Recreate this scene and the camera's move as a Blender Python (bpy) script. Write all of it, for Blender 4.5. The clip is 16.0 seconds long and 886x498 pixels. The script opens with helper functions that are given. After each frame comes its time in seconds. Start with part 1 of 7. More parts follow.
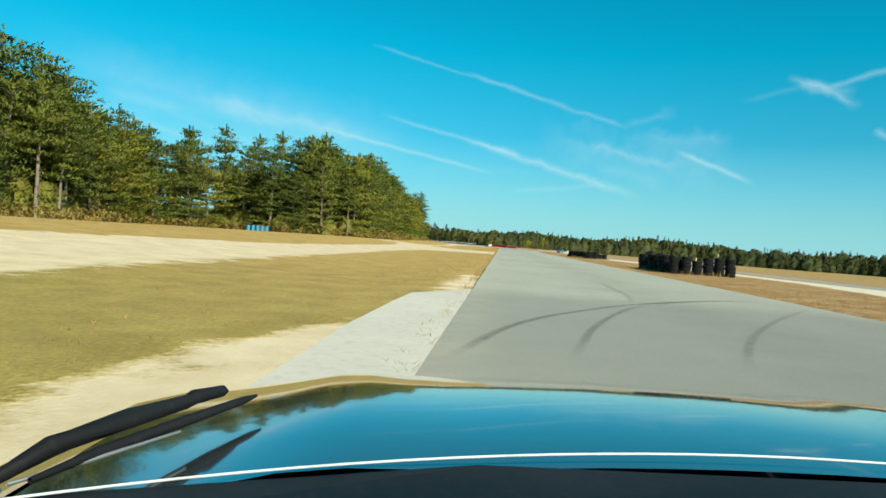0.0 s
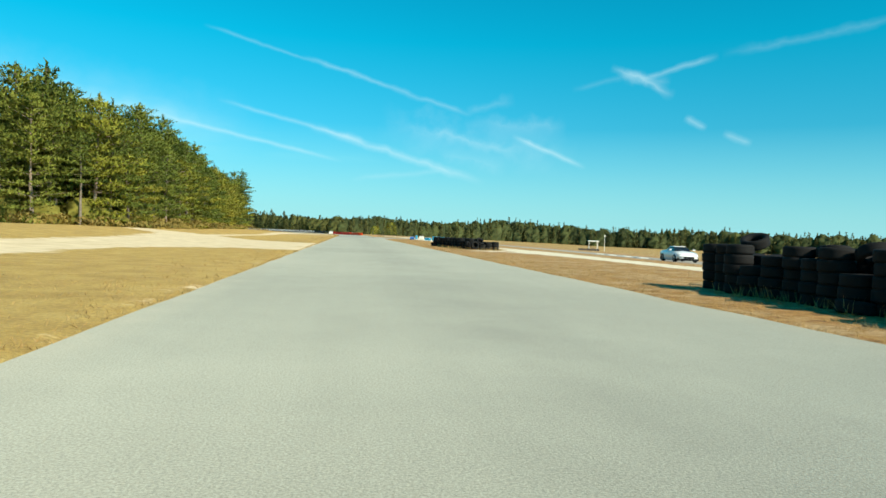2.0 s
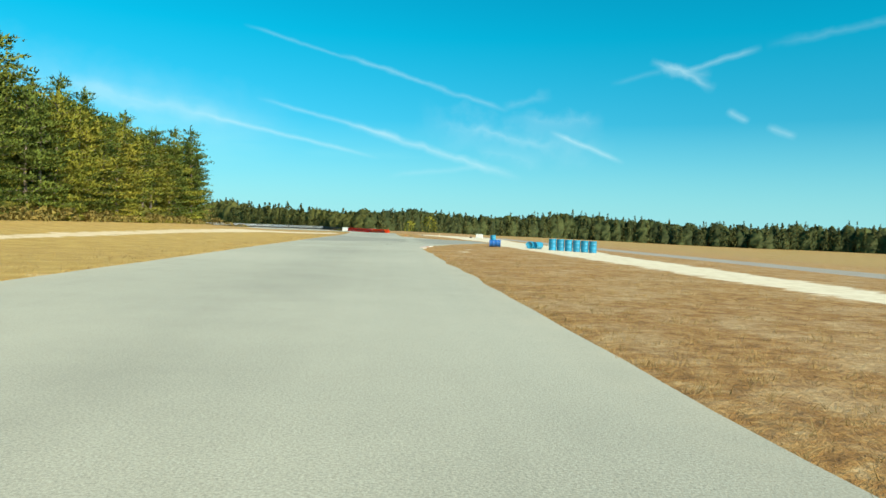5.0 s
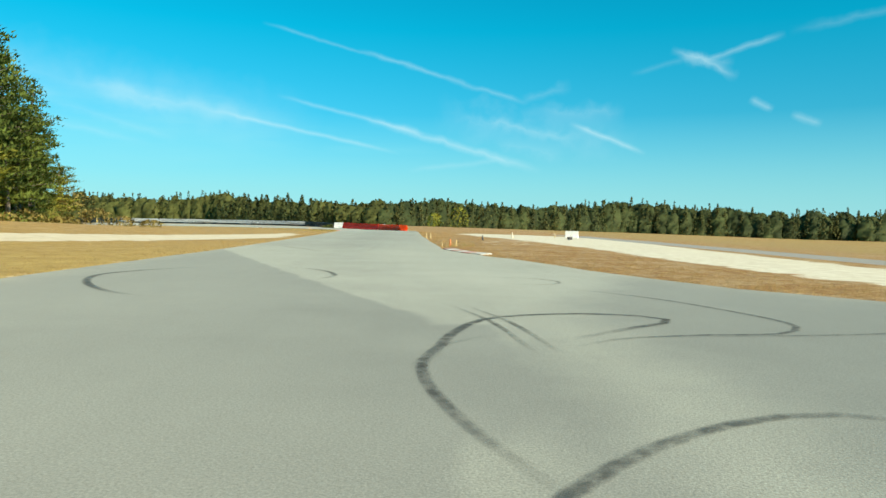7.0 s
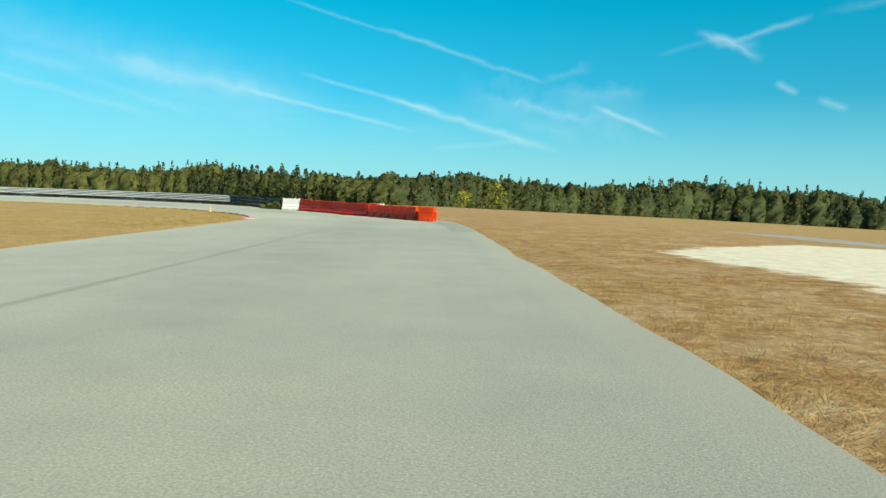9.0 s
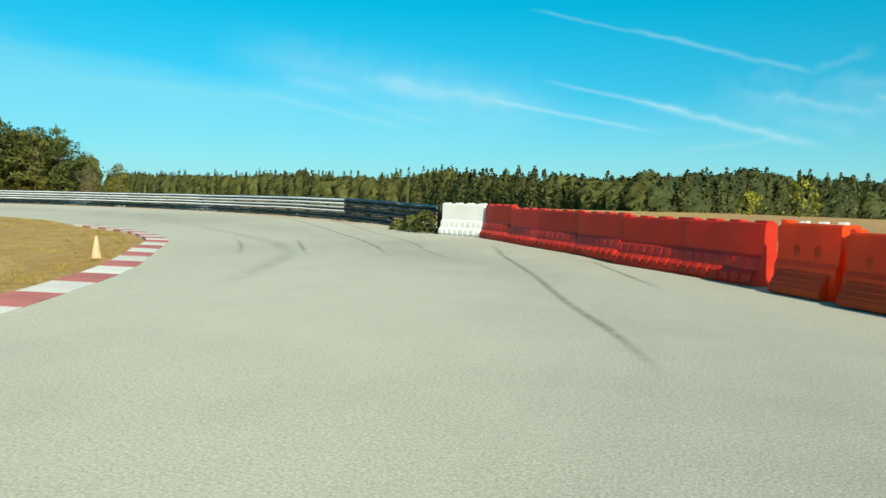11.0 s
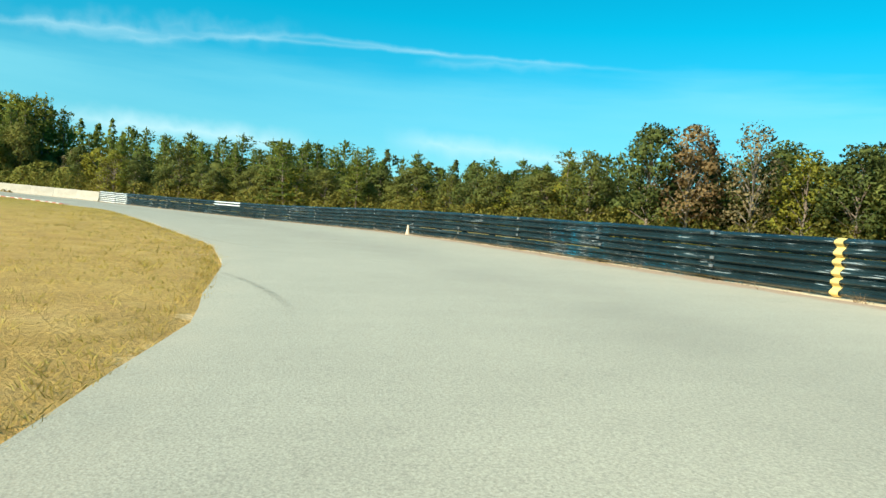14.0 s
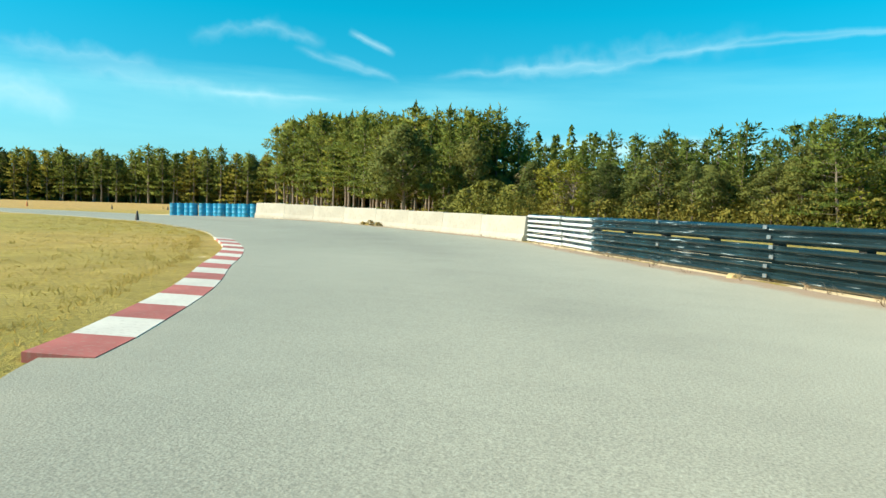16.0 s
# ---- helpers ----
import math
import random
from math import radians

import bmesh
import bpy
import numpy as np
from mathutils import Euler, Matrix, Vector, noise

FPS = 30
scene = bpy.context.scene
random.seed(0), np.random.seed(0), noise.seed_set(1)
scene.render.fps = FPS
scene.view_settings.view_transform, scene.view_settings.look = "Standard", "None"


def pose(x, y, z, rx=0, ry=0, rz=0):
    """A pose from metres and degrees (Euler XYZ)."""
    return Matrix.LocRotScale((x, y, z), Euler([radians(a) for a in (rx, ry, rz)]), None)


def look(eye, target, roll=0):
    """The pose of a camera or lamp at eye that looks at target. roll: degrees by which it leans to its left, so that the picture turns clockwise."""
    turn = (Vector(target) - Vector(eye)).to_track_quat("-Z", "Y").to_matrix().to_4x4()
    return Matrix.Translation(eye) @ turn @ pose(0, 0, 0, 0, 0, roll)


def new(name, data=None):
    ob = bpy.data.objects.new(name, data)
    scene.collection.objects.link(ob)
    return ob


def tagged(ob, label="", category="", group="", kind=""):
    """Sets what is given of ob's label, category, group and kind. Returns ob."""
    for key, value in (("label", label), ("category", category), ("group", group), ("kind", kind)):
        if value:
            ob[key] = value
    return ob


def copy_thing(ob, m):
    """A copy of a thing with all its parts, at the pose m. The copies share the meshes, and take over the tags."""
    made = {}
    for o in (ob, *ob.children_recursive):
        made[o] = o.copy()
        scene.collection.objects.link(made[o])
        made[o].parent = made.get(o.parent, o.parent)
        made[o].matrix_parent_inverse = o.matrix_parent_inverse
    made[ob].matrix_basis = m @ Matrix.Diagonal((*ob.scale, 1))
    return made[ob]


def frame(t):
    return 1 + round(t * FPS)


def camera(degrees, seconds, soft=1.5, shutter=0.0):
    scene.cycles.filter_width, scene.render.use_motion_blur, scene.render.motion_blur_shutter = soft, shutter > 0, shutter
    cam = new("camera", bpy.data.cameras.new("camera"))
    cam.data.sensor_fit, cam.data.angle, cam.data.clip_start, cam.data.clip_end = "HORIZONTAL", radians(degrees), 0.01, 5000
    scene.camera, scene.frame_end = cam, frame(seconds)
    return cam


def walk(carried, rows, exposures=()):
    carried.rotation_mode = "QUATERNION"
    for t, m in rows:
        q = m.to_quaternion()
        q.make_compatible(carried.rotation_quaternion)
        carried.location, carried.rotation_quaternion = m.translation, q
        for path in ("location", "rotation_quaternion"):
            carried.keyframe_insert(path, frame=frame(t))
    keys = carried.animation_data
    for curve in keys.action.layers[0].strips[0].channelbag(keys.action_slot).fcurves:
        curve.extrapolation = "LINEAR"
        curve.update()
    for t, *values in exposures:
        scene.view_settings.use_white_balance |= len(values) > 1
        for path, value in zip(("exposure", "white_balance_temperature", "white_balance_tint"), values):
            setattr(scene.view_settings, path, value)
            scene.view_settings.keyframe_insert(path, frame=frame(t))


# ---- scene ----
cam = camera(64.17, 16.0)
PATH = [
    (0, (-3.508, -0.000, 1.166), (-4.331, 9.966, 1.055), 3.61),
    (0.5, (-3.726, 9.048, 1.133), (-3.326, 19.039, 0.992), 3.07),
    (1, (-3.099, 18.990, 1.147), (-2.002, 28.928, 1.004), 2.22),
    (1.5, (-2.273, 29.708, 1.146), (-0.985, 39.623, 0.963), 1.97),
    (2, (-1.432, 41.003, 1.153), (-0.115, 50.914, 0.954), 1.85),
    (2.5, (-0.381, 53.200, 1.134), (0.946, 63.109, 0.912), 1.56),
    (3, (0.777, 66.583, 1.157), (2.057, 76.498, 0.927), 1.19),
    (3.5, (1.721, 80.576, 1.164), (2.895, 90.504, 0.913), 1.09),
    (3.7, (2.194, 86.271, 1.176), (3.320, 96.205, 0.955), 1.18),
    (6, (3.123, 165.476, 1.184), (3.729, 175.453, 0.882), 1.50),
    (6.5, (3.477, 183.124, 1.184), (4.016, 193.105, 0.886), 1.14),
    (7, (3.472, 201.745, 1.182), (3.979, 211.726, 0.826), 0.86),
    (7.5, (3.387, 220.044, 1.154), (3.857, 230.021, 0.674), 1.21),
    (7.7, (3.288, 227.098, 1.164), (3.786, 237.073, 0.675), 1.53),
    (8, (3.050, 237.464, 1.123), (3.494, 247.438, 0.553), 1.85),
    (8.2, (2.953, 244.315, 1.145), (3.378, 254.287, 0.522), 1.84),
    (10.3, (1.043, 294.790, 1.141), (-0.128, 304.698, 0.463), 1.58),
    (10.5, (0.234, 298.684, 1.139), (-1.396, 308.527, 0.469), 1.30),
    (11, (-2.650, 307.761, 1.134), (-5.716, 317.257, 0.483), 1.24),
    (11.3, (-5.151, 312.753, 1.117), (-9.210, 321.871, 0.498), 1.03),
    (11.5, (-7.051, 315.973, 1.099), (-11.752, 324.779, 0.498), 0.94),
    (12, (-13.056, 323.514, 1.089), (-19.350, 331.266, 0.543), 1.10),
    (12.5, (-20.113, 329.491, 1.103), (-27.768, 335.909, 0.626), 2.14),
    (13, (-28.571, 333.875, 1.140), (-37.306, 338.725, 0.709), 3.21),
    (13.4, (-36.454, 336.260, 1.170), (-45.801, 339.792, 0.779), 4.14),
    (13.5, (-38.447, 336.734, 1.171), (-47.903, 339.959, 0.763), 4.38),
    (14, (-48.454, 338.139, 1.136), (-58.304, 339.806, 0.680), 4.64),
    (14.5, (-59.310, 337.964, 1.198), (-69.299, 338.036, 0.735), 4.32),
    (15, (-70.646, 335.881, 1.275), (-80.521, 334.392, 0.770), 3.75),
    (15.5, (-81.937, 331.929, 1.136), (-91.464, 328.939, 0.598), 3.13),
    (16, (-92.311, 326.525, 1.042), (-101.264, 322.106, 0.476), 1.67),
]
walk(cam, [(t, look(eye, target, roll)) for t, eye, target, roll in PATH], [(0, 0.38), (1.2, 0.5), (3.0, 0.55), (7.5, 0.47), (11.0, 0.42), (12.5, 0.47), (14.0, 0.66), (16.0, 0.74)])

# ------------------------------------------------------------------ light
SUN_AZ, SUN_EL = radians(140), radians(33)
TO_SUN = Vector((math.sin(SUN_AZ) * math.cos(SUN_EL), math.cos(SUN_AZ) * math.cos(SUN_EL), math.sin(SUN_EL)))
sun = new("sun", bpy.data.lights.new("sun", 'SUN'))
sun.data.energy = 5.0
sun.data.angle = radians(0.5)
sun.data.color = (1.0, 0.90, 0.70)
sun.rotation_euler = TO_SUN.to_track_quat('Z', 'Y').to_euler()

world = bpy.data.worlds.new("world")
scene.world = world
world.use_nodes = True
wn, wl = world.node_tree.nodes, world.node_tree.links


def wmath(op, a, b=None, c=None, clamp=False):
    n = wn.new("ShaderNodeMath")
    n.operation, n.use_clamp = op, clamp
    for k, v in enumerate((a, b, c)):
        if v is None:
            continue
        if isinstance(v, (int, float)):
            n.inputs[k].default_value = v
        else:
            wl.new(v, n.inputs[k])
    return n.outputs[0]


def heading(az, el):
    a, e = radians(az), radians(el)
    return Vector((math.sin(a) * math.cos(e), math.cos(a) * math.cos(e), math.sin(e)))


sky = wn.new("ShaderNodeTexSky")
sky.sky_type = 'NISHITA'
sky.sun_disc = False
sky.sun_elevation, sky.sun_rotation = SUN_EL, SUN_AZ
sky.air_density, sky.dust_density, sky.ozone_density = 1.0, 0.25, 2.5
tint = wn.new("ShaderNodeMix")
tint.data_type, tint.blend_type = 'RGBA', 'MULTIPLY'
tint.inputs["Factor"].default_value = 1.0
wl.new(sky.outputs[0], tint.inputs["A"])

geo = wn.new("ShaderNodeTexCoord")
ray_dir = geo.outputs["Generated"]
sep = wn.new("ShaderNodeSeparateXYZ")
wl.new(ray_dir, sep.inputs[0])
# deep cyan overhead, paler and bluer towards the horizon
deep = wn.new("ShaderNodeValToRGB")
for k, (p, c) in enumerate(((0.0, (0.50, 0.78, 0.96)), (0.10, (0.22, 0.95, 1.08)), (0.26, (0.01, 1.26, 1.24)), (0.6, (0.01, 1.16, 1.16)))):
    if k > 1:
        deep.color_ramp.elements.new(p)
    deep.color_ramp.elements[k].position, deep.color_ramp.elements[k].color = p, (*c, 1)
wl.new(sep.outputs[2], deep.inputs[0])
wl.new(deep.outputs[0], tint.inputs["B"])
# streaky thin cloud: noise stretched along one heading
wmap = wn.new("ShaderNodeMapping")
wmap.inputs["Rotation"].default_value = (0, radians(-14), radians(22))
wmap.inputs["Scale"].default_value = (3.0, 3.0, 26.0)
wl.new(ray_dir, wmap.inputs["Vector"])
wnoise = wn.new("ShaderNodeTexNoise")
wnoise.inputs["Scale"].default_value = 1.3
wnoise.inputs["Detail"].default_value = 6
wnoise.inputs["Roughness"].default_value = 0.55
wl.new(wmap.outputs[0], wnoise.inputs["Vector"])
fine = wn.new("ShaderNodeTexNoise")
fine.inputs["Scale"].default_value = 34
fine.inputs["Detail"].default_value = 4
wl.new(ray_dir, fine.inputs["Vector"])
# a thin veil whose upper edge and density change with the heading
compass = wmath('MULTIPLY_ADD', wmath('ARCTAN2', sep.outputs[0], sep.outputs[1]), 1 / (2 * math.pi), 0.5)
VEIL = [(-180, 9.0, 0.3), (-150, 10.6, 0.45), (-122, 10.6, 0.45), (-98, 11.8, 0.27), (-70, 12.2, 0.30), (-62, 13.2, 0.38), (-48, 11.4, 0.42), (-38, 10.0, 0.42), (-18, 9.6, 0.46), (-8, 8.4, 0.32), (10, 7.8, 0.24), (26, 7.0, 0.12)]
veil_edge, veil_amount = wn.new("ShaderNodeValToRGB"), wn.new("ShaderNodeValToRGB")
for node, column in ((veil_edge, 1), (veil_amount, 2)):
    elements = node.color_ramp.elements
    while len(elements) < len(VEIL):
        elements.new(0.5)
    for element, row in zip(elements, VEIL):
        v = math.sin(radians(row[1])) if column == 1 else row[2]
        element.position, element.color = (row[0] + 180) / 360, (v, v, v, 1)
    wl.new(compass, node.inputs[0])
drift = wmath('MULTIPLY_ADD', wnoise.outputs[0], 0.05, -0.025)
under = wmath('DIVIDE', wmath('SUBTRACT', wmath('ADD', veil_edge.outputs[0], drift), sep.outputs[2]), 0.045, clamp=True)
mottled = wmath('MULTIPLY_ADD', wnoise.outputs[0], 0.9, 0.55)
veil = wmath('MULTIPLY', wmath('MULTIPLY', under, veil_amount.outputs[0]), mottled, clamp=True)
haze = wmath('MULTIPLY', wmath('SUBTRACT', 0.15, sep.outputs[2], clamp=True), 5.0, clamp=True)
veil = wmath('MAXIMUM', veil, haze)
veiled = wn.new("ShaderNodeMix")
veiled.data_type = 'RGBA'
veiled.inputs["B"].default_value = (3.1, 7.7, 8.3, 1)
wl.new(veil, veiled.inputs["Factor"])
wl.new(tint.outputs["Result"], veiled.inputs["A"])


def streak(a, b, width, strength, ragged=0.5):
    """A vapour trail between two headings (azimuth, elevation in degrees)."""
    p, q = heading(*a), heading(*b)
    n = p.cross(q).normalized()
    mid = (p + q).normalized()
    along = n.cross(mid)
    half = math.acos(max(-1, min(1, p.dot(q)))) / 2

    def dot(v):
        d = wn.new("ShaderNodeVectorMath")
        d.operation = 'DOT_PRODUCT'
        wl.new(ray_dir, d.inputs[0])
        d.inputs[1].default_value = v
        return d.outputs["Value"]
    wob = wmath('MULTIPLY_ADD', fine.outputs[0], width * 2.4 * ragged, -width * 1.2 * ragged)
    off = wmath('DIVIDE', wmath('ABSOLUTE', wmath('ADD', dot(n), wob)), width)
    across = wmath('POWER', wmath('SUBTRACT', 1.0, off, clamp=True), 1.4)
    u = wmath('DIVIDE', wmath('ABSOLUTE', dot(along)), half)
    ends = wmath('MULTIPLY', wmath('SUBTRACT', 1.0, u, clamp=True), 2.2, clamp=True)
    front = wmath('GREATER_THAN', dot(mid), 0.5)
    patchy = wmath('MULTIPLY_ADD', fine.outputs[0], 1.6 * ragged, 1 - 0.8 * ragged, clamp=True)
    return wmath('MULTIPLY', wmath('MULTIPLY', wmath('MULTIPLY', across, ends), front), wmath('MULTIPLY', patchy, strength))


TRAILS = [
    ((-11.6, 15.1), (-2.6, 13.0), 0.0036, 0.38, 0.7), ((-4.2, 13.5), (4.4, 11.2), 0.0052, 0.62, 0.7), ((2.8, 11.6), (9.6, 9.6), 0.0055, 0.50, 0.7),
    ((8.8, 9.8), (13.0, 11.0), 0.009, 0.28, 1.0), ((-10.5, 9.8), (1.6, 7.1), 0.0048, 0.65, 0.4), ((-3.8, 8.4), (10.8, 4.3), 0.0085, 1.0, 0.6),
    ((-15.5, 8.4), (-0.6, 5.6), 0.0048, 0.85, 0.4), ((-25.0, 9.9), (-11.5, 7.7), 0.016, 0.45, 0.35), ((-36.0, 11.0), (-7.0, 7.2), 0.055, 0.50, 0.25),
    ((-26.5, 8.3), (-17.5, 6.0), 0.008, 0.26, 0.6), ((12.8, 8.1), (18.8, 5.6), 0.0058, 1.0, 0.4), ((10.2, 8.9), (17.2, 8.6), 0.020, 0.40, 1.0), ((2.0, 8.8), (18.0, 6.2), 0.036, 0.36, 0.9),
    ((4.5, 8.7), (13.6, 6.7), 0.010, 0.35, 0.9), ((6.8, 6.5), (12.6, 5.5), 0.014, 0.30, 1.0), ((20.4, 13.4), (25.3, 11.1), 0.008, 0.80, 0.9), ((21.4, 12.6), (25.0, 12.1), 0.010, 0.40, 1.0),
    ((22.4, 12.3), (28.4, 13.9), 0.006, 0.65, 0.5), ((17.4, 11.6), (22.6, 12.9), 0.006, 0.20, 0.6), ((28.5, 13.9), (41.0, 15.5), 0.008, 0.26, 0.7),
    ((26.0, 9.5), (27.7, 8.6), 0.007, 0.75, 0.5), ((28.8, 8.3), (30.9, 7.4), 0.007, 0.65, 0.5), ((-0.2, 4.2), (8.4, 5.3), 0.006, 0.38, 0.5),
    ((-34.0, 8.3), (-19.5, 5.6), 0.007, 0.40, 0.5), ((-31.0, 9.4), (-25.4, 8.6), 0.012, 0.35, 0.9), ((-23.4, 9.2), (-17.6, 8.2), 0.014, 0.40, 0.9),
    ((-114.5, 10.8), (-91.5, 13.0), 0.022, 0.32, 0.8), ((-107.5, 10.5), (-91.0, 13.2), 0.007, 0.45, 0.9), ((-118.0, 10.3), (-101.0, 11.8), 0.008, 0.60, 0.8),
    ((-103.0, 11.9), (-64.5, 12.2), 0.0045, 0.45, 0.6), ((-94.0, 13.0), (-79.0, 12.6), 0.006, 0.50, 0.5), ((-112.5, 10.7), (-101.0, 11.2), 0.012, 0.40, 0.8),
    ((-84.0, 12.0), (-70.0, 12.4), 0.010, 0.35, 0.7), ((-110.5, 4.9), (-91.0, 4.7), 0.024, 1.5, 0.4), ((-86.0, 5.9), (-66.5, 4.8), 0.024, 1.2, 0.4),
    ((-128.6, 12.1), (-121.0, 10.1), 0.008, 0.50, 0.7), ((-124.3, 13.6), (-120.5, 11.9), 0.007, 0.95, 0.4), ((-131.8, 13.7), (-125.9, 12.4), 0.012, 0.45, 0.8),
    ((-136.4, 12.0), (-129.4, 14.0), 0.014, 0.35, 0.9), ((-126.2, 12.0), (-120.0, 9.9), 0.007, 0.45, 0.7), ((-149.5, 10.5), (-137.0, 9.7), 0.018, 0.50, 0.8),
    ((-146.0, 9.3), (-126.5, 7.8), 0.016, 0.50, 0.8), ((-135.5, 8.3), (-124.5, 8.3), 0.006, 0.60, 0.6), ((-150.0, 7.8), (-143.6, 6.2), 0.028, 0.80, 0.7),
]
cloud = streak(*TRAILS[0])
for trail in TRAILS[1:]:
    cloud = wmath('ADD', cloud, streak(*trail))
cloud = wmath('MULTIPLY', cloud, 0.40, clamp=True)
white = wn.new("ShaderNodeMix")
white.data_type = 'RGBA'
white.inputs["B"].default_value = (6.0, 8.6, 9.0, 1)
wl.new(cloud, white.inputs["Factor"])
wl.new(veiled.outputs["Result"], white.inputs["A"])
wl.new(white.outputs["Result"], wn["Background"].inputs[0])
wn["Background"].inputs[1].default_value = 0.078

# ------------------------------------------------------------------ materials


def material(name, rough=0.9, metal=0.0):
    mat = bpy.data.materials.new(name)
    mat.use_nodes = True
    b = mat.node_tree.nodes["Principled BSDF"]
    b.inputs["Roughness"].default_value = rough
    b.inputs["Metallic"].default_value = metal
    return mat, mat.node_tree.nodes, mat.node_tree.links, b


def add_noise(n, l, scale, detail=4, vec=None, rough=0.55):
    t = n.new("ShaderNodeTexNoise")
    t.inputs["Scale"].default_value, t.inputs["Detail"].default_value = scale, detail
    t.inputs["Roughness"].default_value = rough
    if vec is None:
        c = n.new("ShaderNodeNewGeometry")
        vec = c.outputs["Position"]
    l.new(vec, t.inputs["Vector"])
    return t.outputs[0]


def ramp(n, l, fac, stops):
    r = n.new("ShaderNodeValToRGB")
    e = r.color_ramp.elements
    while len(e) < len(stops):
        e.new(0.5)
    for k, (p, c) in enumerate(stops):
        e[k].position, e[k].color = p, (*c, 1)
    l.new(fac, r.inputs[0])
    return r.outputs[0]


def mix(n, l, fac, a, b, blend='MIX'):
    x = n.new("ShaderNodeMix")
    x.data_type, x.blend_type = 'RGBA', blend
    for key, v in (("Factor", fac), ("A", a), ("B", b)):
        if isinstance(v, (int, float)):
            x.inputs[key].default_value = v
        elif isinstance(v, tuple):
            x.inputs[key].default_value = (*v, 1)
        else:
            l.new(v, x.inputs[key])
    return x.outputs["Result"]


def calc(n, l, op, a, b=None, clamp=False):
    x = n.new("ShaderNodeMath")
    x.operation, x.use_clamp = op, clamp
    for k, v in enumerate((a, b)):
        if v is None:
            continue
        if isinstance(v, (int, float)):
            x.inputs[k].default_value = v
        else:
            l.new(v, x.inputs[k])
    return x.outputs[0]


def bump(n, l, b, height, strength, distance):
    u = n.new("ShaderNodeBump")
    u.inputs["Strength"].default_value, u.inputs["Distance"].default_value = strength, distance
    l.new(height, u.inputs["Height"])
    l.new(u.outputs[0], b.inputs["Normal"])


def painted(name, rgb, rough=0.6, metal=0.0, vary=0.25, scale=3.0, dirt=(0.16, 0.13, 0.09), dirt_amount=0.35, obj=True, bumpy=0.0, glow=0.0):
    """A painted or plastic surface with fading, scuffs and dirt."""
    mat, n, l, b = material(name, rough, metal)
    vec = None
    if obj:
        c = n.new("ShaderNodeTexCoord")
        vec = c.outputs["Object"]
    big = add_noise(n, l, scale, 4, vec)
    small = add_noise(n, l, scale * 14, 5, vec)
    dark = tuple(v * (1 - vary) for v in rgb)
    pale = tuple(min(1, v * (1 + vary)) for v in rgb)
    col = ramp(n, l, big, [(0.3, dark), (0.7, pale)])
    spots = calc(n, l, 'MULTIPLY', ramp(n, l, small, [(0.52, (0, 0, 0)), (0.72, (1, 1, 1))]), dirt_amount)
    col = mix(n, l, spots, col, dirt)
    info = n.new("ShaderNodeObjectInfo")
    lum = calc(n, l, 'ADD', calc(n, l, 'MULTIPLY', info.outputs["Random"], 0.22), 0.89)
    col = mix(n, l, 1.0, col, lum, 'MULTIPLY')
    l.new(col, b.inputs["Base Color"])
    if bumpy:
        bump(n, l, b, small, bumpy, 0.01)
    if glow:
        tr = n.new("ShaderNodeBsdfTranslucent")
        l.new(col, tr.inputs["Color"])
        ms = n.new("ShaderNodeMixShader")
        ms.inputs[0].default_value = glow
        l.new(b.outputs[0], ms.inputs[1])
        l.new(tr.outputs[0], ms.inputs[2])
        l.new(ms.outputs[0], n["Material Output"].inputs["Surface"])
    return mat


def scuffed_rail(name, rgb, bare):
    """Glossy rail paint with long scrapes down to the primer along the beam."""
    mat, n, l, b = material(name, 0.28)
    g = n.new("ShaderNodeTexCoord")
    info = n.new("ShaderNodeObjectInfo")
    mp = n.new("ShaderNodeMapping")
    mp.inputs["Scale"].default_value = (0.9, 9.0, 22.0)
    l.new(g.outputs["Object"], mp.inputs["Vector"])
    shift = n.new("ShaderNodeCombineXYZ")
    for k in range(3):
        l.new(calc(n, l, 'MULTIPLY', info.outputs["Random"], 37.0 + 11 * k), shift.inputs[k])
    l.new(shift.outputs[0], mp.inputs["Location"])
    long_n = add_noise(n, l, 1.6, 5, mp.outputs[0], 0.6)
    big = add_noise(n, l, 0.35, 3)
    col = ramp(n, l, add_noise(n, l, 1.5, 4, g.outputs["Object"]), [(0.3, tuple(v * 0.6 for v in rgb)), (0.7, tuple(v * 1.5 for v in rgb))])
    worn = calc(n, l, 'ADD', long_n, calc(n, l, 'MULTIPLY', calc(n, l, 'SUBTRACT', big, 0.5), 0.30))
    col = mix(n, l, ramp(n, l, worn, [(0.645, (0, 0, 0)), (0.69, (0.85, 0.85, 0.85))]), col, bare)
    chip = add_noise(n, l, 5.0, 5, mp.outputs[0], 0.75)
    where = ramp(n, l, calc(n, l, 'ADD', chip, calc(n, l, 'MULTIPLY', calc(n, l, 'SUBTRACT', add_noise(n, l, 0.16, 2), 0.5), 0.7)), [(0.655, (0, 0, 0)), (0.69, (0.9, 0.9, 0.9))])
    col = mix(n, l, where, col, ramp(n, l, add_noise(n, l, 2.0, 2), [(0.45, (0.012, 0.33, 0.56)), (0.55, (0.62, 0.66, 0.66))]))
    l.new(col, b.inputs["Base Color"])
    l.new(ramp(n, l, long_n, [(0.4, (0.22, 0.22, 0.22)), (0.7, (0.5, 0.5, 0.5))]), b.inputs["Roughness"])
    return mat


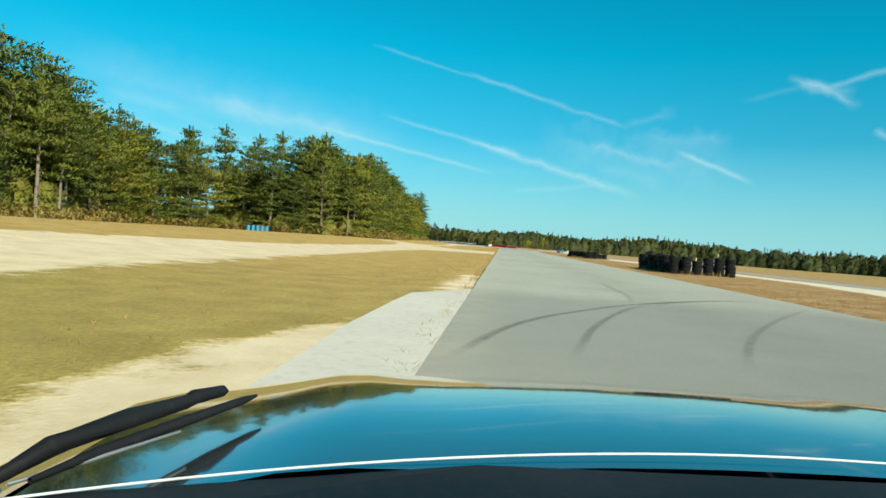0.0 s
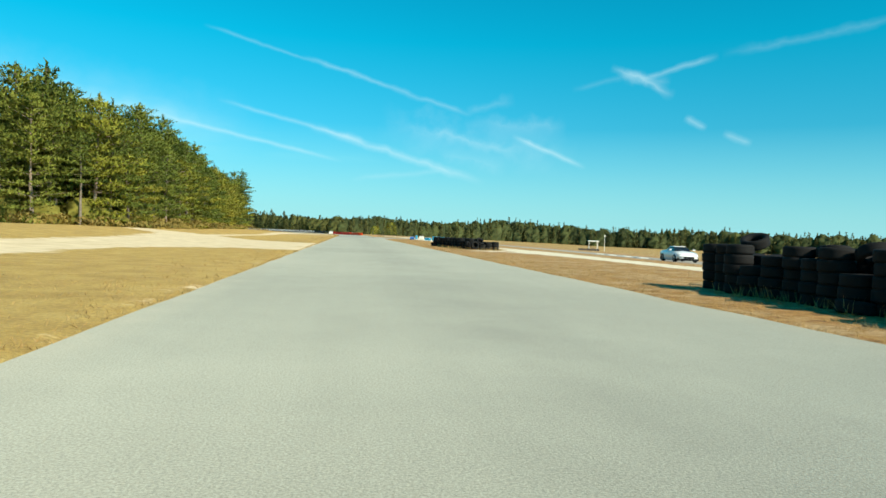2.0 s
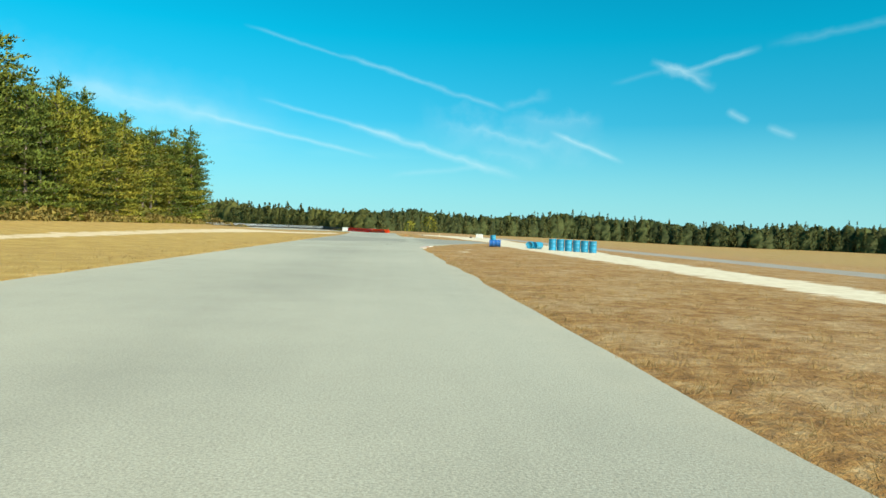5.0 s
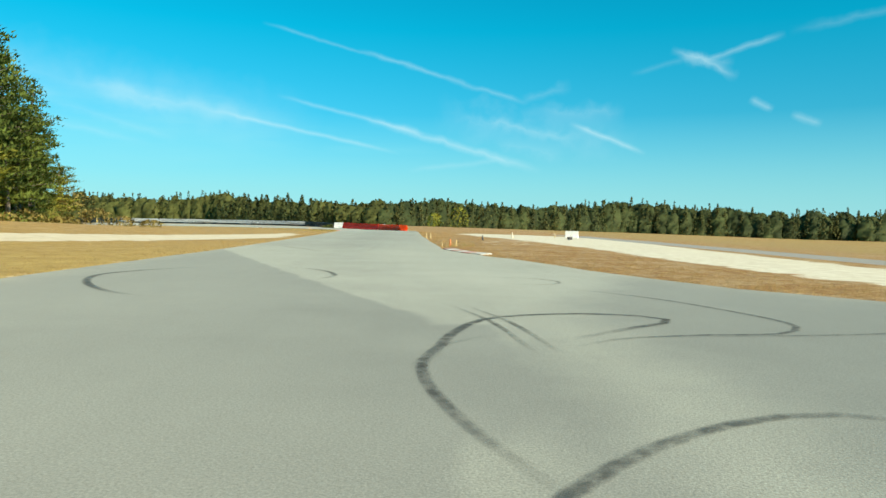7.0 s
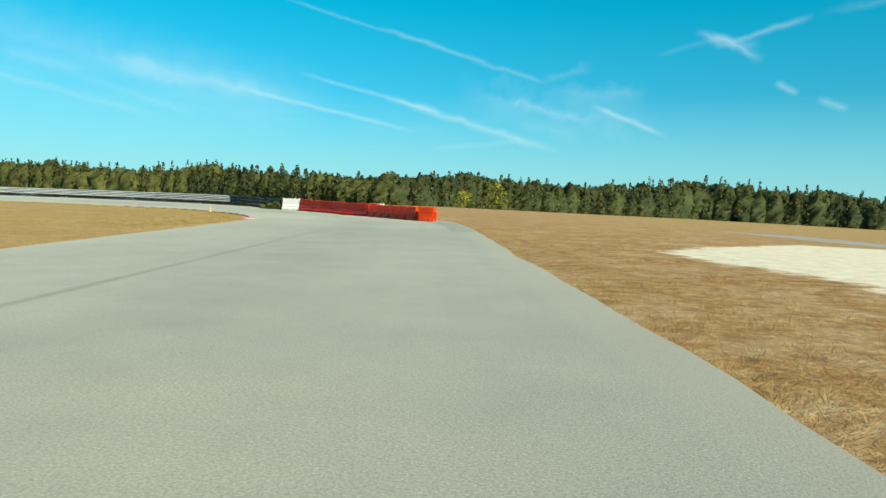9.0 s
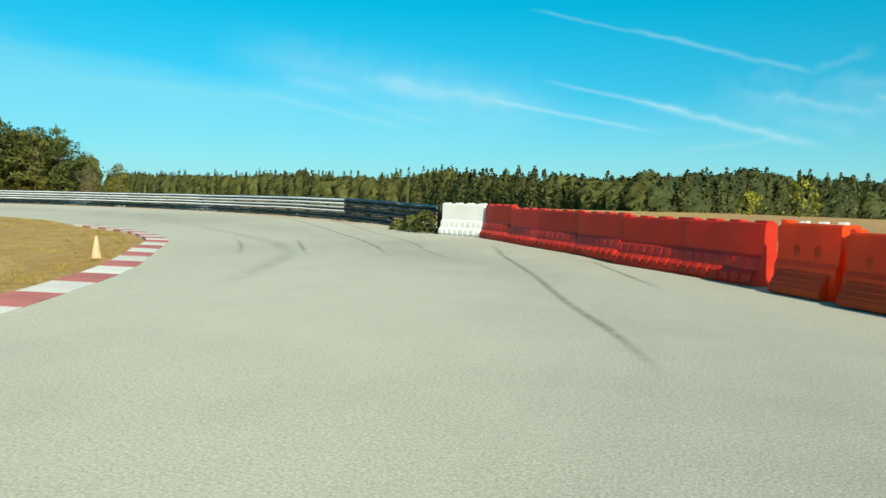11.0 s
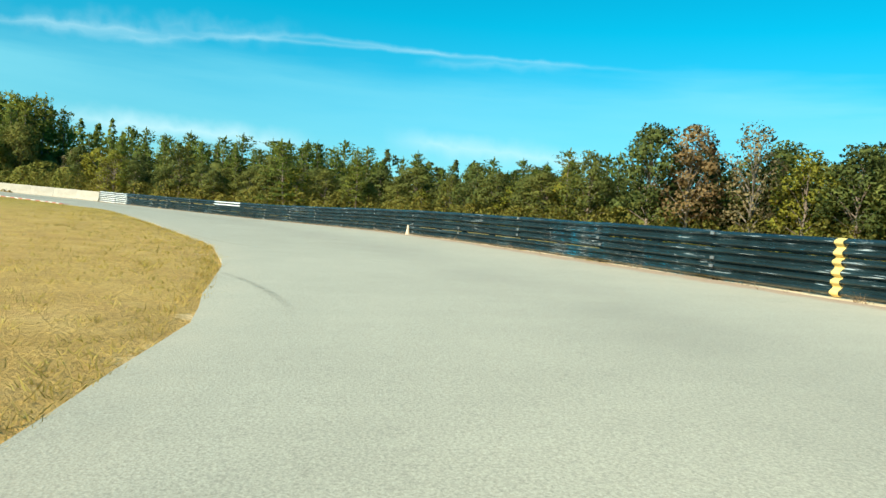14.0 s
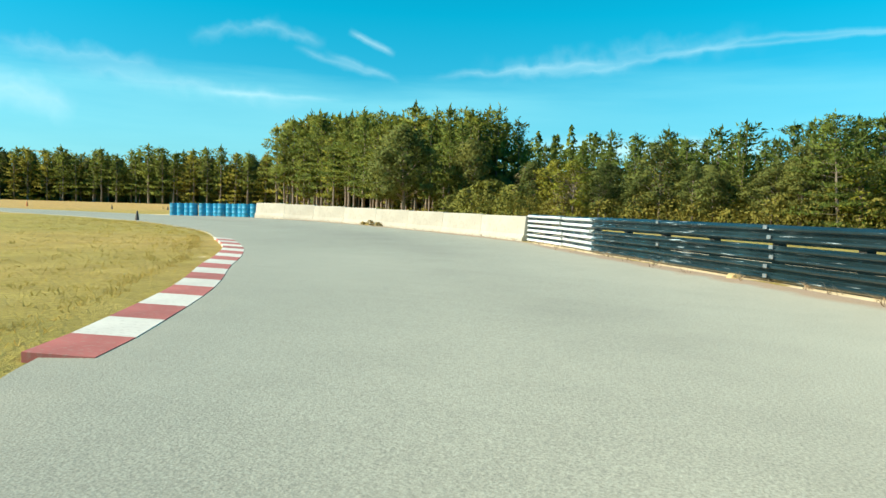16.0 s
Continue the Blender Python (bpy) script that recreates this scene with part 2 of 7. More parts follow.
def ground_material():
    mat, n, l, b = material("field_ground", 0.95)

    def attr(name):
        a = n.new("ShaderNodeAttribute")
        a.attribute_name = name
        return a.outputs["Fac"]
    wide = add_noise(n, l, 0.06, 5)
    mid = add_noise(n, l, 0.9, 6, rough=0.65)
    fine_n = add_noise(n, l, 14, 5, rough=0.7)
    tuft = add_noise(n, l, 3.1, 6, rough=0.72)
    straw = ramp(n, l, mid, [(0.25, (0.38, 0.235, 0.050)), (0.55, (0.55, 0.365, 0.095)), (0.8, (0.64, 0.45, 0.15))])
    rust = ramp(n, l, tuft, [(0.30, (0.15, 0.070, 0.016)), (0.46, (0.34, 0.168, 0.040)), (0.58, (0.47, 0.270, 0.085)), (0.74, (0.64, 0.47, 0.25))])
    green = ramp(n, l, mid, [(0.3, (0.27, 0.225, 0.034)), (0.7, (0.45, 0.365, 0.07))])
    patch = add_noise(n, l, 0.55, 7, rough=0.7)
    rust = mix(n, l, ramp(n, l, patch, [(0.46, (0, 0, 0)), (0.58, (0.9, 0.9, 0.9))]), rust, ramp(n, l, tuft, [(0.35, (0.38, 0.220, 0.082)), (0.7, (0.62, 0.445, 0.225))]))
    straw = mix(n, l, ramp(n, l, patch, [(0.52, (0, 0, 0)), (0.70, (0.5, 0.5, 0.5))]), straw, (0.47, 0.27, 0.075))
    dry = calc(n, l, 'ADD', attr("dry"), calc(n, l, 'MULTIPLY', calc(n, l, 'SUBTRACT', wide, 0.5), 0.5), clamp=True)
    col = mix(n, l, dry, straw, rust)
    lush = calc(n, l, 'MULTIPLY', attr("lush"), ramp(n, l, wide, [(0.35, (0.3, 0.3, 0.3)), (0.65, (1, 1, 1))]), clamp=True)
    col = mix(n, l, lush, col, green)
    col = mix(n, l, 0.55, col, ramp(n, l, fine_n, [(0.3, (0.35, 0.35, 0.35)), (0.7, (1.35, 1.35, 1.35))]), 'MULTIPLY')
    sandcol = ramp(n, l, add_noise(n, l, 2.2, 6, rough=0.7), [(0.25, (0.52, 0.43, 0.28)), (0.55, (0.72, 0.65, 0.48)), (0.8, (0.82, 0.77, 0.62))])
    sandcol = mix(n, l, dry, ramp(n, l, mid, [(0.25, (0.56, 0.43, 0.24)), (0.6, (0.74, 0.60, 0.38)), (0.8, (0.80, 0.69, 0.49))]), sandcol)
    edge = calc(n, l, 'ADD', attr("sand"), calc(n, l, 'MULTIPLY', calc(n, l, 'SUBTRACT', mid, 0.5), 1.0))
    edge = calc(n, l, 'ADD', edge, calc(n, l, 'MULTIPLY', calc(n, l, 'SUBTRACT', patch, 0.56), 1.3))
    edge = calc(n, l, 'ADD', edge, calc(n, l, 'MULTIPLY', calc(n, l, 'SUBTRACT', fine_n, 0.5), 0.35))
    msk = ramp(n, l, edge, [(0.42, (0, 0, 0)), (0.66, (1, 1, 1))])
    col = mix(n, l, msk, col, sandcol)
    tar = ramp(n, l, calc(n, l, 'ADD', attr("tar"), calc(n, l, 'MULTIPLY', calc(n, l, 'SUBTRACT', mid, 0.5), 0.3)), [(0.45, (0, 0, 0)), (0.55, (1, 1, 1))])
    col = mix(n, l, tar, col, ramp(n, l, mid, [(0.3, (0.30, 0.28, 0.24)), (0.7, (0.38, 0.355, 0.30))]))
    l.new(col, b.inputs["Base Color"])
    bump(n, l, b, calc(n, l, 'MULTIPLY', fine_n, calc(n, l, 'SUBTRACT', 1.0, calc(n, l, 'MULTIPLY', msk, 0.75))), 0.9, 0.06)
    return mat


def asphalt_material():
    mat, n, l, b = material("worn_asphalt", 0.82)
    wide = add_noise(n, l, 0.10, 5)
    mid = add_noise(n, l, 1.1, 6, rough=0.6)
    grit = add_noise(n, l, 55, 3, rough=0.75)
    vor = n.new("ShaderNodeTexVoronoi")
    vor.inputs["Scale"].default_value = 70
    g = n.new("ShaderNodeNewGeometry")
    l.new(g.outputs["Position"], vor.inputs["Vector"])
    col = ramp(n, l, wide, [(0.35, (0.318, 0.320, 0.258)), (0.65, (0.374, 0.375, 0.302))])
    col = mix(n, l, 0.16, col, ramp(n, l, mid, [(0.3, (0.72, 0.72, 0.72)), (0.7, (1.2, 1.2, 1.2))]), 'MULTIPLY')
    col = mix(n, l, 0.65, col, ramp(n, l, grit, [(0.3, (0.50, 0.50, 0.50)), (0.7, (1.45, 1.45, 1.45))]), 'MULTIPLY')
    long_map = n.new("ShaderNodeMapping")
    long_map.inputs["Scale"].default_value = (2.6, 0.035, 1.0)
    l.new(g.outputs["Position"], long_map.inputs["Vector"])
    col = mix(n, l, 0.12, col, ramp(n, l, add_noise(n, l, 1.0, 5, long_map.outputs[0]), [(0.3, (0.80, 0.80, 0.80)), (0.7, (1.16, 1.16, 1.16))]), 'MULTIPLY')
    a = n.new("ShaderNodeAttribute")
    a.attribute_name = "old"
    old = ramp(n, l, calc(n, l, 'ADD', a.outputs["Fac"], calc(n, l, 'MULTIPLY', calc(n, l, 'SUBTRACT', mid, 0.5), 0.25)), [(0.42, (0, 0, 0)), (0.58, (1, 1, 1))])
    col = mix(n, l, calc(n, l, 'MULTIPLY', old, 0.42), col, (0.125, 0.130, 0.122))
    a2 = n.new("ShaderNodeAttribute")
    a2.attribute_name = "dust"
    dust = calc(n, l, 'MULTIPLY', a2.outputs["Fac"], ramp(n, l, mid, [(0.3, (0.15, 0.15, 0.15)), (0.7, (1, 1, 1))]))
    col = mix(n, l, dust, col, (0.47, 0.42, 0.31))
    a3 = n.new("ShaderNodeAttribute")
    a3.attribute_name = "line"
    rub = calc(n, l, 'MULTIPLY', a3.outputs["Fac"], ramp(n, l, add_noise(n, l, 0.5, 5), [(0.35, (0.1, 0.1, 0.1)), (0.7, (0.45, 0.45, 0.45))]))
    col = mix(n, l, rub, col, (0.075, 0.076, 0.07))
    a4 = n.new("ShaderNodeAttribute")
    a4.attribute_name = "grime"
    soil = ramp(n, l, calc(n, l, 'ADD', a4.outputs["Fac"], calc(n, l, 'MULTIPLY', calc(n, l, 'SUBTRACT', mid, 0.5), 1.1)), [(0.40, (0, 0, 0)), (0.75, (0.85, 0.85, 0.85))])
    col = mix(n, l, soil, col, ramp(n, l, grit, [(0.3, (0.24, 0.155, 0.10)), (0.7, (0.44, 0.32, 0.22))]))
    l.new(col, b.inputs["Base Color"])
    b.inputs["Diffuse Roughness"].default_value = 0.3
    bump(n, l, b, calc(n, l, 'ADD', vor.outputs["Distance"], grit), 0.25, 0.008)
    return mat


def foliage_material(name, dark, light, warm, warm_share=0.25, through_leaf=0.34, clump_scale=1.1):
    mat, n, l, b = material(name, 0.75)
    g = n.new("ShaderNodeNewGeometry")
    isl = g.outputs["Random Per Island"]
    info = n.new("ShaderNodeObjectInfo")
    big = add_noise(n, l, 0.22, 4)
    clump = add_noise(n, l, clump_scale, 3)
    col = ramp(n, l, calc(n, l, 'ADD', calc(n, l, 'MULTIPLY', isl, 0.45), calc(n, l, 'MULTIPLY', ramp(n, l, clump, [(0.30, (0, 0, 0)), (0.70, (1, 1, 1))]), 0.55)), [(0.05, tuple(v * 0.75 for v in dark)), (0.75, light), (1.0, tuple(min(1, v * 1.25) for v in light))])
    k = calc(n, l, 'ADD', calc(n, l, 'MULTIPLY', info.outputs["Random"], 0.55), calc(n, l, 'MULTIPLY', big, 0.6))
    col = mix(n, l, calc(n, l, 'MULTIPLY', ramp(n, l, k, [(0.40, (0, 0, 0)), (0.85, (1, 1, 1))]), warm_share * 2.2), col, warm)
    lum = ramp(n, l, big, [(0.3, (0.7, 0.7, 0.7)), (0.7, (1.2, 1.2, 1.2))])
    col = mix(n, l, 1.0, col, lum, 'MULTIPLY')
    l.new(col, b.inputs["Base Color"])
    b.inputs["Specular IOR Level"].default_value = 0.25
    tr = n.new("ShaderNodeBsdfTranslucent")
    l.new(col, tr.inputs["Color"])
    ms = n.new("ShaderNodeMixShader")
    ms.inputs[0].default_value = through_leaf
    l.new(b.outputs[0], ms.inputs[1])
    l.new(tr.outputs[0], ms.inputs[2])
    l.new(ms.outputs[0], n["Material Output"].inputs["Surface"])
    return mat


def rubber_mark_material():
    mat, n, l, b = material("rubber_mark", 0.8)
    b.inputs["Base Color"].default_value = (0.035, 0.036, 0.035, 1)
    a = n.new("ShaderNodeAttribute")
    a.attribute_name = "soft"
    k = calc(n, l, 'MULTIPLY', a.outputs["Fac"], ramp(n, l, add_noise(n, l, 7, 5, rough=0.7), [(0.30, (0.15, 0.15, 0.15)), (0.62, (1, 1, 1))]))
    t = n.new("ShaderNodeBsdfTransparent")
    ms = n.new("ShaderNodeMixShader")
    l.new(k, ms.inputs[0])
    l.new(t.outputs[0], ms.inputs[1])
    l.new(b.outputs[0], ms.inputs[2])
    l.new(ms.outputs[0], n["Material Output"].inputs["Surface"])
    return mat


M_GROUND = ground_material()
M_ASPHALT = asphalt_material()
M_MARK = rubber_mark_material()
M_PINE = foliage_material("pine_needles", (0.070, 0.112, 0.022), (0.165, 0.222, 0.038), (0.26, 0.265, 0.036), 0.20)
M_OAK = foliage_material("oak_leaves", (0.066, 0.098, 0.028), (0.150, 0.185, 0.045), (0.24, 0.230, 0.045), 0.20)
M_RUST = foliage_material("autumn_leaves", (0.17, 0.104, 0.050), (0.31, 0.195, 0.095), (0.27, 0.21, 0.08), 0.3)
M_TAN = foliage_material("drying_leaves", (0.150, 0.138, 0.062), (0.29, 0.255, 0.125), (0.32, 0.23, 0.11), 0.3)
M_GOLD = foliage_material("yellowing_leaves", (0.150, 0.170, 0.020), (0.30, 0.315, 0.038), (0.34, 0.28, 0.04), 0.25)
M_BUSH = foliage_material("undergrowth_leaves", (0.085, 0.105, 0.022), (0.20, 0.215, 0.036), (0.27, 0.23, 0.045), 0.3)
M_FAR = foliage_material("far_wood_leaves", (0.048, 0.070, 0.028), (0.105, 0.130, 0.042), (0.18, 0.168, 0.050), 0.34, 0.4, 0.2)
M_FARPINE = foliage_material("far_pine_needles", (0.095, 0.112, 0.034), (0.170, 0.180, 0.048), (0.24, 0.210, 0.058), 0.36, 0.45, 0.16)
M_STRAW = foliage_material("dry_grass_blades", (0.38, 0.25, 0.075), (0.62, 0.46, 0.18), (0.50, 0.32, 0.13), 0.4)
M_LAWN = foliage_material("green_gold_grass_blades", (0.30, 0.235, 0.045), (0.54, 0.42, 0.10), (0.52, 0.36, 0.10), 0.4)
M_SCRUB = foliage_material("dry_scrub_leaves", (0.19, 0.145, 0.045), (0.42, 0.31, 0.09), (0.30, 0.25, 0.06), 0.3)
M_WEED = foliage_material("brown_weed_blades", (0.22, 0.145, 0.085), (0.46, 0.34, 0.22), (0.38, 0.28, 0.18), 0.4)
M_BARK = painted("pine_bark", (0.22, 0.175, 0.135), 0.95, vary=0.4, scale=2.0, dirt=(0.06, 0.05, 0.04), dirt_amount=0.7, bumpy=0.6)
M_PALEBARK = painted("pale_bark", (0.20, 0.17, 0.135), 0.95, vary=0.3, scale=2.0, dirt=(0.10, 0.09, 0.07), dirt_amount=0.6, bumpy=0.5)
M_RUBBER = painted("old_tyre_rubber", (0.006, 0.0065, 0.007), 0.85, vary=0.4, scale=2.5, dirt=(0.045, 0.04, 0.03), dirt_amount=0.12)
M_RUBBER.node_tree.nodes["Principled BSDF"].inputs["Specular IOR Level"].default_value = 0.25
M_BLUE = painted("blue_drum_plastic", (0.015, 0.27, 0.46), 0.42, vary=0.18, scale=2.0, dirt=(0.25, 0.3, 0.3), dirt_amount=0.25)
M_DEEPBLUE = painted("deep_blue_plastic", (0.010, 0.13, 0.46), 0.40, vary=0.15, scale=2.0, dirt=(0.2, 0.25, 0.3), dirt_amount=0.2)
M_ORANGE = painted("orange_barrier_plastic", (0.88, 0.095, 0.012), 0.36, vary=0.12, scale=1.5, dirt=(0.55, 0.20, 0.12), dirt_amount=0.2, glow=0.46)
M_RED = painted("red_barrier_plastic", (0.80, 0.050, 0.018), 0.34, vary=0.14, scale=1.5, dirt=(0.60, 0.22, 0.16), dirt_amount=0.2, glow=0.48)
M_HOLE = painted("shaded_red_plastic", (0.42, 0.020, 0.010), 0.5, vary=0.15)
M_WHITE = painted("white_barrier_plastic", (0.78, 0.77, 0.72), 0.5, vary=0.06, scale=1.5, dirt=(0.40, 0.35, 0.26), dirt_amount=0.3)
M_WHITERAIL = painted("white_painted_steel", (0.66, 0.70, 0.70), 0.5, 0.0, vary=0.08, scale=1.2, dirt=(0.10, 0.10, 0.10), dirt_amount=0.35)
# black beams' paint; on white beams it also paints shade into the hollows
M_BLACKRAIL_SHADE = scuffed_rail("black_paint_and_shade", (0.010, 0.024, 0.028), (0.46, 0.55, 0.58))
M_TIN = painted("galvanised_steel", (0.42, 0.43, 0.43), 0.45, 0.8, vary=0.15, scale=2.0, dirt=(0.2, 0.16, 0.12), dirt_amount=0.3)
M_WOODPOST = painted("weathered_post_wood", (0.17, 0.14, 0.11), 0.95, vary=0.3, scale=3.0)
M_DARKPOST = painted("dark_post_wood", (0.035, 0.032, 0.028), 0.9, vary=0.3, scale=3.0)
M_CONCRETE = painted("pale_concrete", (0.40, 0.375, 0.31), 0.9, vary=0.12, scale=0.7, dirt=(0.22, 0.19, 0.15), dirt_amount=0.35, bumpy=0.3)
M_KERBRED = painted("faded_red_paint", (0.45, 0.135, 0.115), 0.8, vary=0.2, scale=1.6, dirt=(0.36, 0.30, 0.25), dirt_amount=0.45, bumpy=0.2)
M_APRON = painted("bleached_apron_concrete", (0.60, 0.565, 0.47), 0.9, vary=0.10, scale=0.5, dirt=(0.34, 0.30, 0.24), dirt_amount=0.35, bumpy=0.25)
M_KERBWORN = painted("worn_red_paint", (0.50, 0.26, 0.21), 0.85, vary=0.2, scale=1.6, dirt=(0.42, 0.36, 0.28), dirt_amount=0.6, bumpy=0.2)
M_KERBWHITE = painted("worn_white_paint", (0.66, 0.64, 0.57), 0.8, vary=0.1, scale=1.6, dirt=(0.30, 0.27, 0.22), dirt_amount=0.4, bumpy=0.2)
M_CONE = painted("faded_orange_cone", (0.62, 0.20, 0.055), 0.6, vary=0.2, scale=4.0)
M_CONETAN = painted("bleached_cone_plastic", (0.50, 0.36, 0.16), 0.7, vary=0.2, scale=4.0)
M_CONEWHITE = painted("pale_cone_plastic", (0.72, 0.60, 0.42), 0.6, vary=0.15, scale=4.0)
M_PEACH = painted("bleached_orange_plastic", (0.74, 0.40, 0.22), 0.65, vary=0.12, scale=4.0)
M_CONEDARK = painted("dark_cone_plastic", (0.06, 0.05, 0.045), 0.7, vary=0.3, scale=4.0)
M_YELLOW = painted("pale_yellow_paint", (0.72, 0.56, 0.20), 0.6, vary=0.15, scale=4.0)

# ------------------------------------------------------------------ plan of the place


def smooth(pts, step=1.0):
    """A Catmull-Rom line through the points, as an array with about the given step."""
    p = np.array(pts, float)
    q = np.vstack([2 * p[0] - p[1], p, 2 * p[-1] - p[-2]])
    out = []
    for k in range(1, len(q) - 2):
        a, b, c, d = q[k - 1:k + 3]
        count = max(2, int(np.linalg.norm(c[:2] - b[:2]) / step * 2))
        t = np.linspace(0, 1, count, endpoint=False)[:, None]
        out.append(0.5 * (2 * b + (c - a) * t + (2 * a - 5 * b + 4 * c - d) * t ** 2 + (3 * b - a - 3 * c + d) * t ** 3))
    return resample(np.vstack([*out, p[-1:]]), step)


def resample(p, step=None, count=None):
    d = np.r_[0, np.cumsum(np.linalg.norm(np.diff(p[:, :2], axis=0), axis=1))]
    s = np.linspace(0, d[-1], count or max(2, int(round(d[-1] / step)) + 1))
    return np.stack([np.interp(s, d, p[:, k]) for k in range(p.shape[1])], 1)


def near(points, line):
    """Distance of each point from a polyline, and the polyline's third column there if it has one."""
    best = np.full(len(points), 1e9)
    val = np.zeros(len(points))
    for a, b in zip(line[:-1], line[1:]):
        ab = b[:2] - a[:2]
        t = np.clip(((points - a[:2]) @ ab) / max(ab @ ab, 1e-9), 0, 1)
        d = np.hypot(*(points - a[:2] - t[:, None] * ab).T)
        hit = d < best
        best[hit] = d[hit]
        if line.shape[1] > 2:
            val[hit] = (a[2] + t * (b[2] - a[2]))[hit]
    return best, val


def inside(points, poly):
    x, y = points.T
    odd = np.zeros(len(points), bool)
    j = len(poly) - 1
    for i in range(len(poly)):
        (xi, yi), (xj, yj) = poly[i][:2], poly[j][:2]
        if yi != yj:
            odd ^= ((yi > y) != (yj > y)) & (x < (xj - xi) * (y - yi) / (yj - yi) + xi)
        j = i
    return odd


def ease(v, a, b):
    t = np.clip((np.asarray(v, float) - a) / (b - a), 0, 1)
    return t * t * (3 - 2 * t)


# edges of the tarmac: the straight by its y, then the long left-hander
LEFT_X = [(-80, -4.17), (150, -4.17), (178, -4.35), (205, -4.35), (232, -4.1), (256, -4.5), (268, -4.8), (290, -5.5)]
RIGHT_X = [(-80, 4.75), (60, 4.9), (120, 5.05), (171, 4.95), (176, 5.15), (179, 5.7), (182, 6.7), (189, 8.8), (196, 11.9),
           (199, 13.2), (211, 13.4), (213, 11.2), (215, 9.7), (220, 8.2), (225.5, 7.2), (227, 6.5), (229, 6.15), (230.3, 5.65), (232.2, 5.3), (235, 5.12), (262, 4.85), (290, 4.9)]
INNER = smooth([(-5.5, 290), (-6.0, 302), (-6.5, 306), (-8.0, 310.5), (-11.6, 317.9), (-13.6, 320.6), (-18.0, 325.2), (-23.6, 328.45),
                (-29.8, 332.2), (-38.4, 335.0), (-47, 336.5), (-56, 336.9), (-65, 335.75), (-69, 334.45), (-74.4, 332.5), (-79.6, 330.5), (-84.5, 328.55), (-88, 327.1), (-89.75, 326.15), (-92, 324.7), (-94.2, 323.0), (-98.3, 320.05),
                (-101.0, 317.95), (-104.4, 315.05), (-108.0, 311.3), (-112.2, 306.0), (-117, 297), (-120.5, 285), (-122, 270), (-121, 250), (-116, 200)])
# barrier line outside the bend, with the height of its foot
RAIL = smooth([(-9.9, 329.6, 0.12), (-15.75, 334.6, 0.33), (-26, 340.9, 0.40), (-39.5, 345.3, 0.44), (-53.5, 346.3, 0.44), (-59.7, 346.0, 0.36),
               (-75.2, 341.6, 0.36), (-93.3, 334.2, 0.07), (-110.8, 321.9, 0.0), (-115.7, 318.3, 0.0), (-123.0, 307.5, 0.1), (-127.6, 295.7, 0.25),
               (-128.3, 288.5, 0.25)], 0.5)
_tan = np.gradient(RAIL[:, :2], axis=0)
_in = np.stack([-_tan[:, 1], _tan[:, 0]], 1) / np.linalg.norm(_tan, axis=1)[:, None]
FOOT = RAIL[:, :2] + _in * 0.42
OUTER = smooth([(4.9, 290), (4.95, 300), (4.6, 308.8), (4.0, 312.5), (0.8, 320.6), (-8.3, 329.9), *[tuple(p) for p in FOOT[12:-14:16]], (-129.5, 283), (-131, 262), (-130, 235), (-125, 185)])
ys = np.arange(-80, 290, 1.0)
LX = np.interp(ys, *zip(*LEFT_X))
RX = np.interp(ys, *zip(*RIGHT_X))
turn_n = 260
IN_T, OUT_T = resample(INNER, count=turn_n), resample(OUTER, count=turn_n)
ROAD_L = np.vstack([np.stack([LX, ys], 1), IN_T])
ROAD_R = np.vstack([np.stack([RX, ys], 1), OUT_T])
ROAD_POLY = np.vstack([ROAD_L, ROAD_R[::-1]])


def height(x, y):
    """Height of the ground: level by the track, rising to the wood on the west, falling to the east, banked in the bend."""
    p = np.stack([np.atleast_1d(np.asarray(x, float)), np.atleast_1d(np.asarray(y, float))], 1)
    px, py = p.T
    z = 0.95 * ease(-px, 8, 32) * (1 - ease(py, 255, 300)) * (1 - ease(-px, 62, 92))
    z = z - 0.03 * np.clip(px - 12, 0, 165) * (1 - 0.5 * ease(py, 420, 600))
    m = (px < 25) & (px > -175) & (py > 275) & (py < 400)
    if m.any():
        q = p[m]
        d_in, _ = near(q, IN_T)
        d_out, foot = near(q, RAIL)
        road = inside(q, np.vstack([IN_T, RAIL[::-1, :2]]))
        bank = np.where(road, foot * d_in / (d_in + d_out + 1e-6), 0)
        outer_side = ~road & (d_out < d_in)
        bank = np.where(outer_side, foot * np.clip(1 - d_out / 14, 0, 1), bank)
        fade = np.clip((py[m] - 285) / 20, 0, 1)
        zz = z[m]
        z[m] = np.where((road | outer_side) & (px[m] < 4), bank * np.maximum(fade, 0) + zz * (~road), zz)
    return z


def h1(x, y):
    return float(height(x, y)[0])


def mesh_of(name, verts, faces, mat, attrs=(), shade=False, normals=None):
    me = bpy.data.meshes.new(name)
    v = np.asarray(verts, np.float32)
    f = np.asarray(faces, np.int32)
    me.vertices.add(len(v))
    me.vertices.foreach_set("co", v.ravel())
    me.loops.add(f.size)
    me.loops.foreach_set("vertex_index", f.ravel())
    me.polygons.add(len(f))
    me.polygons.foreach_set("loop_start", np.arange(0, f.size, f.shape[1], dtype=np.int32))
    me.polygons.foreach_set("loop_total", np.full(len(f), f.shape[1], np.int32))
    me.update(calc_edges=True)
    me.polygons.foreach_set("use_smooth", np.full(len(f), bool(shade) or normals is not None))
    if normals is not None:
        me.normals_split_custom_set_from_vertices(np.asarray(normals, np.float32))
    me.materials.append(mat)
    for key, values in attrs:
        a = me.attributes.new(key, 'FLOAT', 'POINT')
        a.data.foreach_set("value", np.asarray(values, np.float32))
    return me


